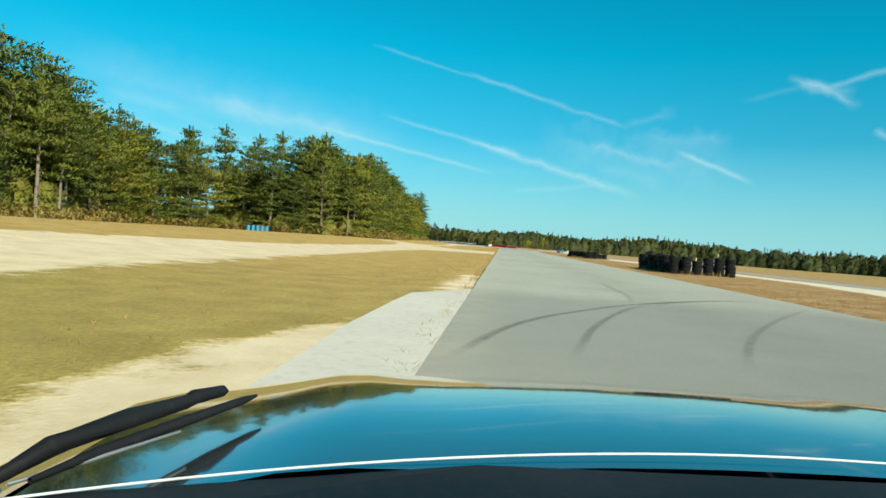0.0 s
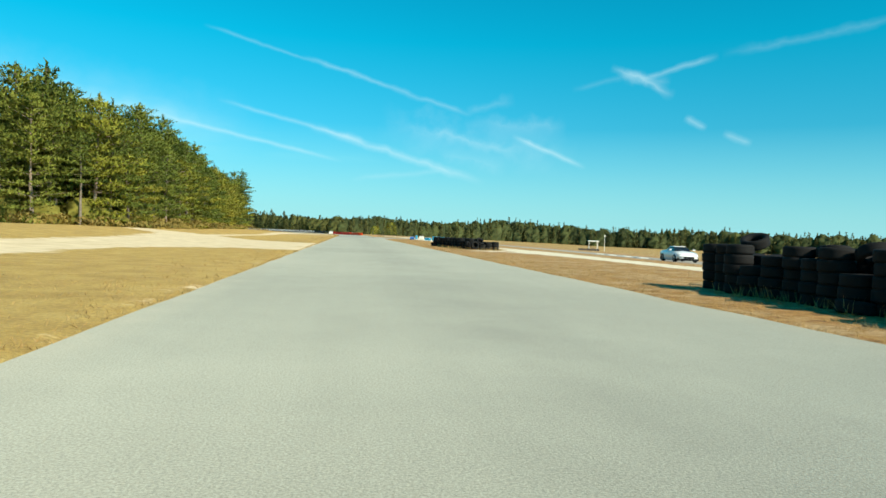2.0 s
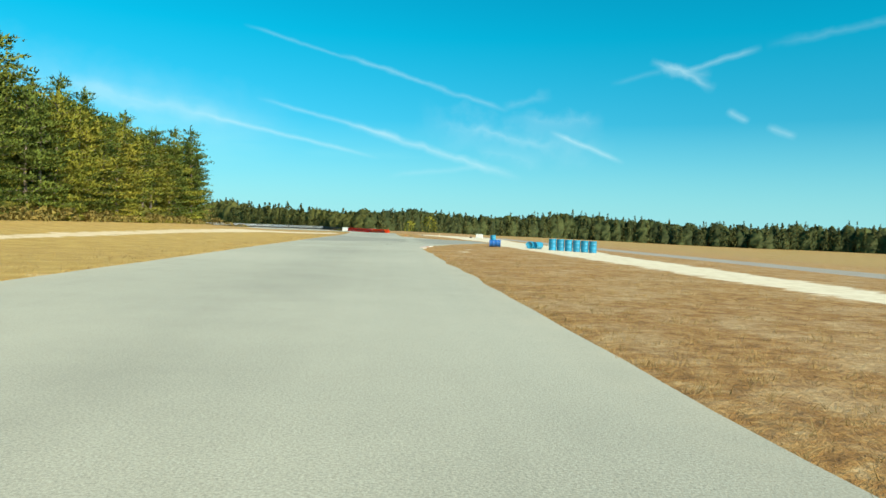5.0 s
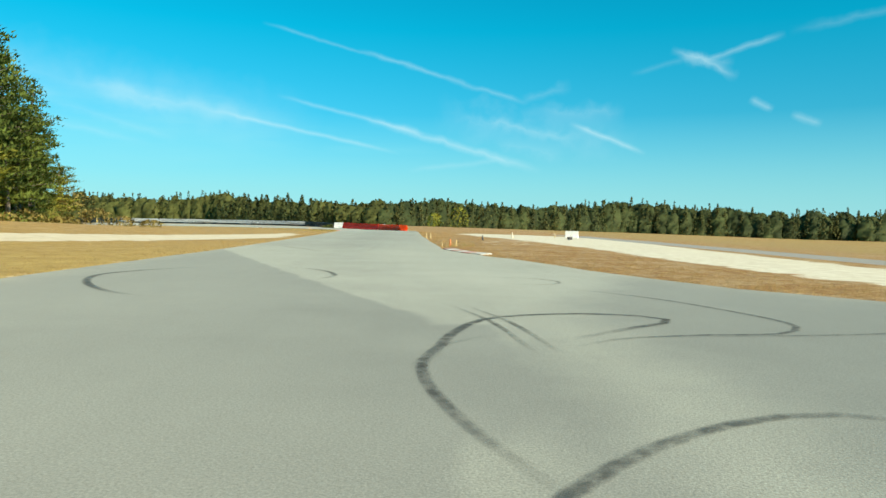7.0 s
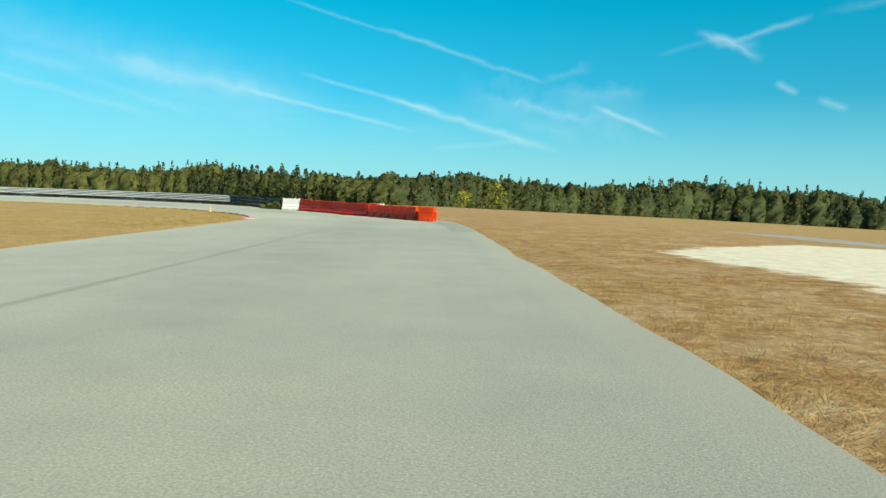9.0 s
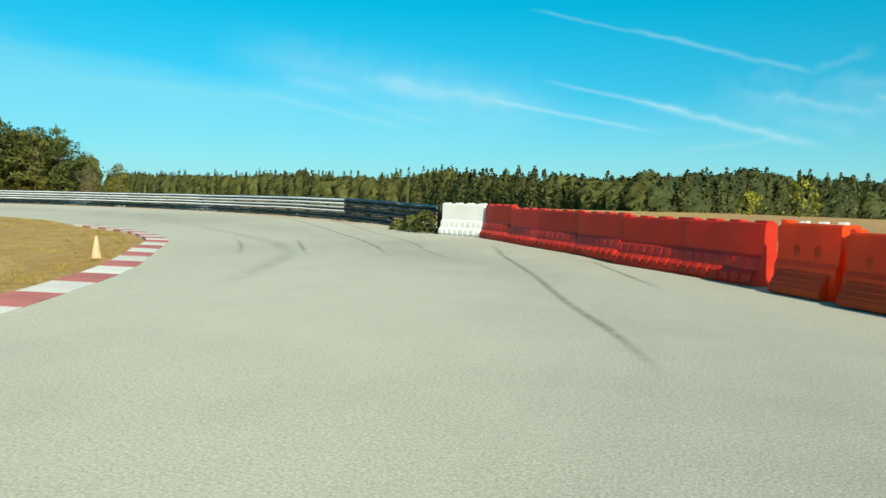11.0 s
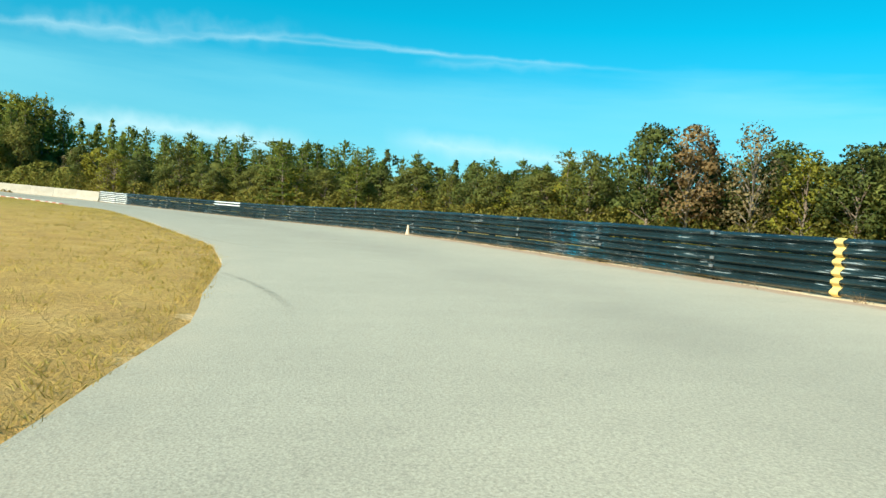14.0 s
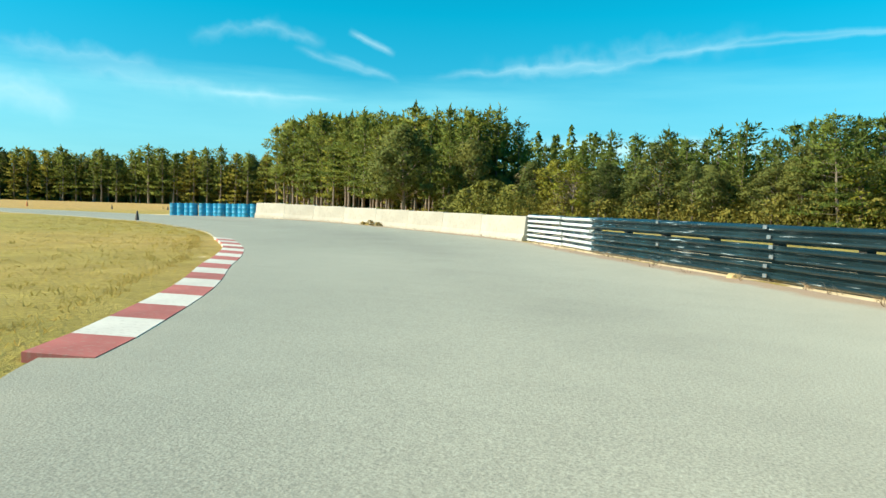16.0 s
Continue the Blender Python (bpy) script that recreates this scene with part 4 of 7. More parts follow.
def drum(m, mat, label, group):
    d = thing("drum", label, "drum", group, m)
    bm = bmesh.new()
    bm_lathe(bm, [(0.265, 0.0), (0.285, 0.012), (0.288, 0.03), (0.280, 0.05), (0.283, 0.26), (0.292, 0.275), (0.292, 0.295), (0.283, 0.31), (0.283, 0.57), (0.292, 0.585), (0.292, 0.605),
                  (0.283, 0.62), (0.280, 0.83), (0.288, 0.85), (0.285, 0.868), (0.268, 0.876), (0.262, 0.858)], 24, cap=True)
    part("body", bm, mat, d, smooth_faces=True)
    for ang in (40, 220):
        bm = bmesh.new()
        bm_lathe(bm, [(0.036, 0.0), (0.036, 0.016), (0.026, 0.02)], 10, pose(0.18 * math.cos(radians(ang)), 0.18 * math.sin(radians(ang)), 0.857))
        part("bung", bm, M_CONEDARK, d, "dark screw bung")
    return d


g_e = "blue drums on the sand"
first = drum(pose(13.7, 201.6, h1(13.7, 201.6)), M_BLUE, "blue plastic drum standing on pale sand", g_e)
for k in range(6):
    x, y = 15.33 + k * 0.565, 182.2 - k * 0.20
    copy_thing(first, pose(x, y, h1(x, y), 0, 0, 37 * k))
drum(pose(10.72, 183.75, h1(11.1, 183.7) + 0.285, 0, 90, -8), M_DEEPBLUE, "deep blue drum lying on its side on sand", g_e)
for x, y, rz in ((14.30, 185.0, -24), (14.98, 184.9, -44)):
    d = copy_thing(first, pose(x, y, h1(x, y) + 0.285, 90, 0, rz))
    d["label"] = "pale blue drum lying with its lid showing"
for k in range(5):
    x, y = -45.3 + k * 0.64, 113.6 + 0.42 * k
    d = copy_thing(first, pose(x, y, h1(x, y), 0, 0, 50 * k))
    d["label"], d["group"] = "blue drum standing in a row before the wood", "blue drums before the wood"
row = smooth([(-128.0, 295.2), (-128.6, 291.5), (-128.4, 287.6)], 0.1)
row = resample(row, count=13)
for k, (x, y) in enumerate(row):
    d = copy_thing(first, pose(x + (0.18 if k % 4 == 1 else 0), y, h1(x, y), 0, 0, 41 * k))
    d["label"], d["group"] = "blue drum in the row closing the wall", "blue drums by the wall"

# ------------------------------------------------------------------ cones and posts


def cone(x, y, mat, label, tall=0.71, tilt=0, group="traffic cones"):
    c = thing("traffic_cone", label, "traffic cone", group, pose(x, y, h1(x, y) - 0.01, tilt, 0, random.uniform(0, 90)) @ Matrix.Diagonal((tall / 0.71,) * 3 + (1,)))
    bm = bmesh.new()
    bm_lathe(bm, [(0.155, 0.03), (0.145, 0.05), (0.055, 0.62), (0.035, 0.70), (0.018, 0.71)], 16)
    part("shell", bm, mat, c, smooth_faces=True)
    bm = bmesh.new()
    bm_box(bm, -0.19, -0.19, 0.0, 0.19, 0.19, 0.032, 0.012)
    part("foot", bm, mat, c)
    return c


cone(5.30, 239.0, M_CONETAN, "small bleached cone at the edge of the track", 0.28)
cone(5.75, 239.1, M_CONE, "faded orange cone in dry grass", 0.42)
cone(6.05, 239.2, M_CONETAN, "bleached tan cone leaning in dry grass", 0.37, 4)
cone(5.0, 258.7, M_CONETAN, "bleached tan cone beside the tarmac", 0.44)
cone(5.35, 259.1, M_CONETAN, "bleached tan cone standing in dry grass", 0.43)
cone(9.1, 254.2, M_CONEDARK, "dark weathered cone in the dry grass", 0.39, -6)
cone(12.95, 265.3, M_CONEWHITE, "pale cone where grass meets sand", 0.54)
cone(-12.47, 317.9, M_PEACH, "small bleached orange cone on grass behind the kerb", 0.42)
cone(-74.75, 341.2, M_CONEWHITE, "pale orange cone at the foot of the rail", 0.40)
cone(-117.5, 296.8, M_CONEDARK, "dark cone standing at the infield edge", 0.52)
cone(-144.9, 260.6, M_CONEDARK, "small dark cone beside the far track", 0.5)
cone(-151.6, 261.6, M_CONEDARK, "small dark cone on dry grass before the wood", 0.5)
cone(-157.0, 254.8, M_CONETAN, "small bleached cone on dry grass before the wood", 0.5)
cone(-143.3, 248.6, M_CONE, "small faded orange cone beside the far track", 0.6)


def stake(x, y, tall, mat, label):
    p = thing("marker_post", label, "post", "marker posts on the verge", pose(x, y, h1(x, y), random.uniform(-3, 3), random.uniform(-3, 3)))
    bm = bmesh.new()
    bm_lathe(bm, [(0.045, -0.2), (0.045, tall - 0.05), (0.02, tall)], 8)
    part("shaft", bm, mat, p)
    bm = bmesh.new()
    bm_lathe(bm, [(0.052, tall * 0.72), (0.052, tall * 0.86)], 8)
    part("band", bm, M_WHITE, p, "white band")


stake(20.6, 283.2, 0.55, M_CONETAN, "pale marker post on the sand")
stake(21.2, 277.6, 0.5, M_CONETAN, "pale marker post beside the barrier")
stake(15.2, 70.0, 1.2, M_CONEWHITE, "white marker post beyond the tyres")
crate = thing("crate", "small dark weathered crate on pale sand", "crate", "", pose(19.8, 272.1, h1(19.8, 272.1), 0, 0, 25) @ Matrix.Diagonal((0.6, 0.6, 0.58, 1)))
for z in (0.02, 0.19, 0.36):
    bm = bmesh.new()
    for x0, y0, x1, y1 in ((-0.3, -0.3, 0.3, -0.275), (-0.3, 0.275, 0.3, 0.3), (-0.3, -0.275, -0.275, 0.275), (0.275, -0.275, 0.3, 0.275)):
        bm_box(bm, x0, y0, z, x1, y1, z + 0.13, 0.004)
    part("board", bm, M_CONEDARK, crate)
bm = bmesh.new()
bm_box(bm, -0.27, -0.27, 0.0, 0.27, 0.27, 0.46)
part("filling", bm, M_CONEDARK, crate)

# ------------------------------------------------------------------ water-filled barriers


def jersey_profile(inset=0.0):
    w = 1 - inset
    return [(-0.27 * w, 0.0), (-0.285 * w, 0.05), (-0.27 * w, 0.20), (-0.20 * w, 0.27), (-0.165 * w, 0.46), (-0.12 * w, 0.52), (-0.10 * w, 1.02), (-0.08 * w, 1.05),
            (0.08 * w, 1.05), (0.10 * w, 1.02), (0.12 * w, 0.52), (0.165 * w, 0.46), (0.20 * w, 0.27), (0.27 * w, 0.20), (0.285 * w, 0.05), (0.27 * w, 0.0)]


def ribbed_barrier(m, mat, label, length=1.9, group="water-filled barriers"):
    """Slim plastic safety barrier with ribs along the foot and waist."""
    b = thing("plastic_barrier", label, "barrier", group, m)
    bm = bmesh.new()
    bm_prism(bm, jersey_profile(), -length / 2 + 0.02, length / 2 - 0.02)
    part("shell", bm, mat, b)
    n = 8
    for side in (-1, 1):
        for k in range(n):
            x = -length / 2 + length * (k + 0.5) / n
            bm = bmesh.new()
            bm_prism(bm, [(side * 0.2, 0.05), (side * 0.305, 0.07), (side * 0.295, 0.19), (side * 0.215, 0.275)], x - 0.07, x + 0.07)
            bm_prism(bm, [(side * 0.13, 0.33), (side * 0.205, 0.33), (side * 0.175, 0.455), (side * 0.13, 0.50)], x - 0.06, x + 0.06)
            bmesh.ops.recalc_face_normals(bm, faces=bm.faces)
            part("rib", bm, mat, b)
    for x in (-0.42, -0.14, 0.14, 0.42):
        bm = bmesh.new()
        bm_box(bm, x * length - 0.11, -0.07, 1.04, x * length + 0.11, 0.07, 1.085, 0.012)
        part("lifting_block", bm, mat, b)
    return b


def fork_barrier(m, mat, label, length=1.42, group="water-filled barriers"):
    """Broad plastic barrier with two fork holes, a stepped end and a shelving foot."""
    b = thing("plastic_barrier", label, "barrier", group, m)
    h = length / 2
    bm = bmesh.new()
    bm_prism(bm, [(-0.20, 0.0), (-0.20, 0.42), (-0.16, 0.50), (-0.14, 1.0), (-0.12, 1.03), (0.12, 1.03), (0.14, 1.0), (0.16, 0.50), (0.20, 0.42), (0.20, 0.0)], -h + 0.10, h - 0.13)
    bm_box(bm, h - 0.15, -0.10, 0.30, h + 0.02, 0.10, 0.70, 0.02)
    bm_box(bm, -h + 0.0, -0.10, 0.74, -h + 0.12, 0.10, 0.98, 0.02)
    bmesh.ops.recalc_face_normals(bm, faces=bm.faces)
    part("shell", bm, mat, b)
    for side in (-1, 1):
        bm = bmesh.new()
        bm_prism(bm, [(side * 0.15, 0.02), (side * 0.33, 0.02), (side * 0.335, 0.12), (side * 0.20, 0.36), (side * 0.15, 0.40)], -h + 0.18, h - 0.24)
        for z in (0.17, 0.25, 0.33):
            y = 0.335 - (z - 0.12) * 0.56
            bm_box(bm, -h + 0.20, side * y - 0.012, z - 0.012, h - 0.26, side * y + 0.012, z + 0.012)
        bmesh.ops.recalc_face_normals(bm, faces=bm.faces)
        part("foot_shelf", bm, mat, b)
        for x in (-0.22, 0.18):
            bm = bmesh.new()
            bm_lathe(bm, [(0.075, 0.0), (0.08, 0.012), (0.06, 0.014), (0.055, -0.03)], 14, pose(x, side * 0.146, 0.64, -90 * side) @ Matrix.Diagonal((0.8, 1.25, 1, 1)), cap=False)
            part("fork_hole_rim", bm, mat, b)
            # flat disc, not an opening: the hole's shade is put into its dark red
            bm = bmesh.new()
            bm_lathe(bm, [(0.056, 0.0), (0.056, 0.002)], 14, pose(x, side * 0.150, 0.64, -90 * side) @ Matrix.Diagonal((0.8, 1.25, 1, 1)))
            part("fork_hole", bm, M_HOLE, b, "dark red disc for the fork hole's shade")
    bm = bmesh.new()
    bm_lathe(bm, [(0.10, 1.03), (0.10, 1.06), (0.085, 1.075)], 12, pose(-h + 0.10, 0, 0))
    part("fill_cap", bm, mat, b)
    return b


def along(p, q, count):
    """Poses in a row from p to q, x axis along the row."""
    a, b = Vector(p), Vector(q)
    turn = math.degrees(math.atan2(b.y - a.y, b.x - a.x))
    return [(a.lerp(b, (k + 0.5) / count), turn) for k in range(count)]


ridge = along((-9.62, 329.25), (-7.92, 328.45), 1) + along((-7.86, 328.35), (-1.28, 319.0), 6) + along((-1.10, 319.55), (-0.22, 319.1), 1)
rib_red = rib_white = None
for k, (p, turn) in enumerate(ridge):
    m = pose(p.x, p.y, h1(p.x, p.y) + 0.02, 0, 0, turn + (1.5 if k % 2 else -1.5))
    m = m @ Matrix.Diagonal((1.07 if 0 < k < 7 else 1 if k == 0 else 0.52, 1, 0.94, 1))
    if k in (0, 7):
        if rib_white is None:
            rib_white = ribbed_barrier(m, M_WHITE, "white plastic barrier at the end of the red row", 1.78)
        else:
            copy_thing(rib_white, m)
    elif rib_red is None:
        rib_red = ribbed_barrier(m, M_RED, "red ribbed plastic barrier on the asphalt", 1.78)
    else:
        copy_thing(rib_red, m)
fork = None
for k, (p, turn) in enumerate(along((-1.12, 318.55), (2.33, 311.55), 6)):
    m = pose(p.x, p.y, h1(p.x, p.y) + 0.02, 0, 0, turn + 5) @ Matrix.Diagonal((0.94, 1, 0.92, 1))
    if fork is None:
        fork = fork_barrier(m, M_ORANGE, "orange plastic barrier with fork holes on asphalt", 1.40)
    else:
        copy_thing(fork, m)
copy_thing(fork, pose(2.93, 310.85, h1(2.9, 310.6) + 0.02, 0, 0, -34) @ Matrix.Diagonal((0.97, 1, 0.93, 1)))
ribbed_barrier(pose(23.6, 287.4, h1(23.6, 287.4), 0, 0, -30) @ Matrix.Diagonal((0.9, 0.82, 0.82, 1)), M_WHITE, "white plastic barrier standing alone on the sand", 1.8, "barriers on the sand")

# ------------------------------------------------------------------ guard rail round the bend
W_PROFILE = [(0.0, 0.0), (0.012, 0.012), (0.050, 0.032), (0.075, 0.045), (0.083, 0.058), (0.083, 0.082), (0.075, 0.095), (0.045, 0.118), (0.020, 0.137), (0.008, 0.156), (0.020, 0.175),
             (0.055, 0.201), (0.075, 0.217), (0.083, 0.230), (0.083, 0.254), (0.075, 0.267), (0.050, 0.280), (0.012, 0.300), (0.0, 0.312)]


def beam_mesh(length, mat, name, hollow_shade=None):
    """A W-shaped rail panel, x along it, waves towards -y; its hollows can take a darker colour that paints in their
    shade.
    """
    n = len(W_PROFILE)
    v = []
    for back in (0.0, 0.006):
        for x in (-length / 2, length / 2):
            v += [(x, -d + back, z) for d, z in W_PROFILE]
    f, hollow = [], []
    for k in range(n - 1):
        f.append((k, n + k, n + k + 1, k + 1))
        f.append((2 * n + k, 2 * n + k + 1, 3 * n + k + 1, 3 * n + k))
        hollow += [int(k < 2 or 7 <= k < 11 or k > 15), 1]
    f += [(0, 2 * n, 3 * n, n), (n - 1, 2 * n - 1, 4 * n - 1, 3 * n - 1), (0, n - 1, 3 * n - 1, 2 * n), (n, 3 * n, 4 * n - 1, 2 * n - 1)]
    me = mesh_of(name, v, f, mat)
    if hollow_shade:
        me.materials.append(hollow_shade)
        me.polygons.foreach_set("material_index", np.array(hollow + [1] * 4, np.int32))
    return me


SPAN = 3.70
k_white = int(np.argmin(np.hypot(RAIL[:, 0] + 110.8, RAIL[:, 1] - 321.9)))
k_last = int(np.argmin(np.hypot(RAIL[:, 0] + 115.7, RAIL[:, 1] - 318.3)))
guard = np.vstack([resample(RAIL[:k_white + 1], SPAN), resample(RAIL[k_white:k_last + 1], count=3)[1:]])
chord = float(np.linalg.norm(guard[1, :2] - guard[0, :2]))
# white crests only: shade in the hollows is painted with the dark material
BEAM_W = beam_mesh(chord + 0.06, M_WHITERAIL, "rail_beam_white", M_BLACKRAIL_SHADE)
BEAM_B = beam_mesh(chord + 0.06, M_BLACKRAIL_SHADE, "rail_beam_black")
bm = bmesh.new()
bm_box(bm, -0.075, 0.02, -0.4, 0.075, 0.17, 0.93, 0.01)
POST = bpy.data.meshes.new("rail_post")
bm.to_mesh(POST)
bm.free()
POST.materials.append(M_DARKPOST)
rail_thing = thing("guard_rail", "three-tier steel guard rail painted black and white", "guard rail", "", None)
n_span = len(guard) - 1
for k in range(n_span):
    a, b = guard[k], guard[k + 1]
    mid = (a + b) / 2
    ang = math.degrees(math.atan2(b[1] - a[1], b[0] - a[0])) + 180
    tilt = math.degrees(math.atan2(b[2] - a[2], chord))
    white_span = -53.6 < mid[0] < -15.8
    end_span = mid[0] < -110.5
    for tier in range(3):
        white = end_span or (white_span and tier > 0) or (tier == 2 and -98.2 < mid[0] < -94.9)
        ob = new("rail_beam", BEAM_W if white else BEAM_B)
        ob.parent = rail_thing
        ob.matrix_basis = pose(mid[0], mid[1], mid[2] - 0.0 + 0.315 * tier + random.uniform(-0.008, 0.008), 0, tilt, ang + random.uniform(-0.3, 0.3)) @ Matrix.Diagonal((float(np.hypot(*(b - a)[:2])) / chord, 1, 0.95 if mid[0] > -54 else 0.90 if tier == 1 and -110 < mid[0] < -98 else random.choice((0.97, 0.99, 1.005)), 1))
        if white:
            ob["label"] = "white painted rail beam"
    for p in (a, (a + b) / 2):
        ob = new("rail_post", POST)
        ob.parent = rail_thing
        ob.matrix_basis = pose(p[0], p[1], p[2], 0, 0, ang)
PLATE_X = 58.3
# striped joint plate and bright bolts on the black part
kk = int(np.argmin(np.hypot(guard[:, 0] + 59.7, guard[:, 1] - 346.0)))
k_p = int(np.argmin(np.abs(RAIL[:, 0] + PLATE_X)))
a = RAIL[k_p]
ang0 = math.degrees(math.atan2(RAIL[k_p + 1][1] - a[1], RAIL[k_p + 1][0] - a[0])) + 180
plate = beam_mesh(0.16, M_YELLOW, "joint_plate")
for tier in range(3):
    ob = new("joint_plate", plate)
    ob.parent = rail_thing
    ob["label"] = "pale yellow zigzag joint plate"
    ob.matrix_basis = pose(a[0], a[1], a[2] + 0.315 * tier, 0, 0, ang0) @ Matrix.Translation((0, -0.055, 0))
BOLT = mesh_of("bolt_plate", [(-0.05, -0.012, -0.03), (0.05, -0.012, -0.03), (0.05, -0.012, 0.03), (-0.05, -0.012, 0.03), (-0.05, 0, -0.03), (0.05, 0, -0.03), (0.05, 0, 0.03), (-0.05, 0, 0.03)],
               [(0, 1, 2, 3), (3, 2, 6, 7), (1, 0, 4, 5), (0, 3, 7, 4), (2, 1, 5, 6)], M_TIN)
for k in range(kk, n_span):
    p = guard[k]
    b = guard[min(k + 1, n_span)]
    ang = math.degrees(math.atan2(guard[k + 1][1] - p[1], guard[k + 1][0] - p[0])) + 180
    for tier in range(3):
        for dz in (0.100, 0.258):
            if random.random() < 0.55:
                ob = new("bolt_plate", BOLT)
                ob.parent = rail_thing
                ob.matrix_basis = pose(p[0], p[1], p[2] + 0.315 * tier + dz, 0, 0, ang) @ Matrix.Translation((random.uniform(-0.1, 0.1), -0.112, 0))

# concrete wall that carries on from the rail
wall_line = resample(RAIL[np.argmin(np.hypot(RAIL[:, 0] + 115.7, RAIL[:, 1] - 318.3)):np.argmin(np.hypot(RAIL[:, 0] + 127.6, RAIL[:, 1] - 295.7)) + 1], count=9)
cw = thing("concrete_wall", "low weathered pale concrete wall along the track", "wall", "", None)
for a, b in zip(wall_line[:-1], wall_line[1:]):
    L = float(np.hypot(*(b - a)[:2]))
    bm = bmesh.new()
    bm_prism(bm, [(-0.28, -0.2), (-0.28, 0.08), (-0.20, 0.24), (-0.14, 0.84), (-0.12, 0.86), (0.12, 0.86), (0.14, 0.84), (0.20, 0.24), (0.28, 0.08), (0.28, -0.2)], -L / 2 + 0.008, L / 2 - 0.008)
    ob = part("wall_panel", bm, M_CONCRETE, cw)
    mid = (a + b) / 2
    ob.matrix_basis = pose(mid[0], mid[1], mid[2], 0, 0, math.degrees(math.atan2(b[1] - a[1], b[0] - a[0])))

# ------------------------------------------------------------------ kerbs


def kerb(name, line, width, side, block, label, red=None, red_at=None, long_block=None):
    """Painted wedge blocks along a line; side: +1 when the kerb lies to the left of the line's run; red_at: the middle of a red block."""
    k_thing = thing(name, label, "kerb", "painted kerbs", None, "structure")
    c = np.array(line, float)
    run = np.r_[0, np.cumsum(np.linalg.norm(np.diff(c, axis=0), axis=1))]
    mark = run[int(np.argmin(np.hypot(*(c - red_at).T)))] if red_at else 1.5 * block
    stops = list(np.arange(mark - block / 2, run[-1], block))
    first = 0
    while True:
        step = long_block if long_block and first >= 5 else block
        if stops[0] < step:
            break
        stops.insert(0, stops[0] - step)
        first += 1
    c = np.stack([np.interp(stops, run, c[:, k]) for k in (0, 1)], 1)
    d = np.gradient(c, axis=0)
    nrm = np.stack([-d[:, 1], d[:, 0]], 1) / np.linalg.norm(d, axis=1)[:, None] * side
    o_line = c + nrm * width
    for k in range(len(c) - 1):
        quad = [c[k], c[k + 1], o_line[k + 1], o_line[k]]
        mid = np.mean(quad, 0)
        cx, cy = mid
        bm = bmesh.new()
        gap = 0.006
        pts = [q + (mid - q) * gap for q in quad]
        zr = [road_z(*q) for q in pts]
        lift = [0.006, 0.006, 0.035, 0.035]
        topv = [bm.verts.new((q[0] - cx, q[1] - cy, z + e)) for q, z, e in zip(pts, zr, lift)]
        botv = [bm.verts.new((q[0] - cx, q[1] - cy, z - 0.12)) for q, z in zip(pts, zr)]
        bm.faces.new(topv)
        for i in range(4):
            j = (i + 1) % 4
            bm.faces.new((topv[i], botv[i], botv[j], topv[j]))
        bmesh.ops.recalc_face_normals(bm, faces=bm.faces)
        ob = part("kerb_block", bm, (red or M_KERBRED) if (k - first) % 2 == 0 else M_KERBWHITE, k_thing)
        ob.location = (cx, cy, 0)


kerb("kerb_1", smooth([(-6.1, 302.0), (-6.4, 306.5), (-7.7, 310.8), (-8.65, 313.0), (-9.78, 315.3), (-10.8, 317.05), (-12.75, 319.8), (-15.0, 322.9), (-17.9, 325.58), (-19.13, 326.44), (-20.67, 327.34), (-22.2, 328.15), (-23.7, 328.85)], 0.1), 0.52, 1, 0.79, "faded red and white kerb inside the bend", red_at=(-18.0, 325.65), long_block=1.05)
kerb("kerb_2", smooth([(-95.35, 322.56), (-95.9, 322.25), (-98.57, 320.42), (-101.0, 318.42), (-102.52, 317.24), (-104.6, 315.45), (-106.5, 313.5), (-108.3, 311.5)], 0.1), 0.46, 1, 0.82, "faded red and white kerb before the grass", red_at=(-95.6, 322.4))
kerb("kerb_3", smooth([(4.86, 173.5), (4.96, 175.4), (5.12, 177.0), (5.45, 178.4), (5.85, 179.6)], 0.1), 0.42, -1, 1.1, "worn red and white kerb at the corner", M_KERBWORN)
kerb("kerb_4", smooth([(6.35, 229.2), (5.99, 230.0), (5.73, 230.75), (5.46, 232.3), (5.22, 234.3), (5.16, 235.8)], 0.4), 0.5, -1, 1.0, "worn flat red and white kerb in grass", M_KERBWORN)

# ------------------------------------------------------------------ marshal stand, painted slabs
sx, sy = 46.5, 176.0
sz = h1(sx, sy)
stand = thing("marshal_stand", "white-roofed marshal stand behind a dark wall", "shelter", "", pose(sx, sy, sz, 0, 0, -14) @ Matrix.Diagonal((0.82, 0.82, 0.82, 1)))
bm = bmesh.new()
bm_box(bm, -1.3, -1.0, 2.30, 1.3, 1.0, 2.42, 0.02)
roof = part("roof", bm, M_WHITE, stand)
roof.rotation_euler = (radians(4), 0, 0)
for x in (-1.0, 1.0):
    for y in (-0.8, 0.8):
        bm = bmesh.new()
        bm_box(bm, x - 0.06, y - 0.06, 0, x + 0.06, y + 0.06, 2.33)
        part("leg", bm, M_WHITE, stand)
bm = bmesh.new()
bm_box(bm, -1.0, -0.8, 0.85, 1.0, 0.8, 0.95, 0.01)
part("platform", bm, M_WOODPOST, stand)
for k in range(8):
    bm = bmesh.new()
    bm_box(bm, -3.6 + k * 0.62, -1.6, 0, -3.02 + k * 0.62, -1.15, 0.52 + 0.06 * (k % 2), 0.08)
    part("sandbag", bm, M_CONEDARK, stand)
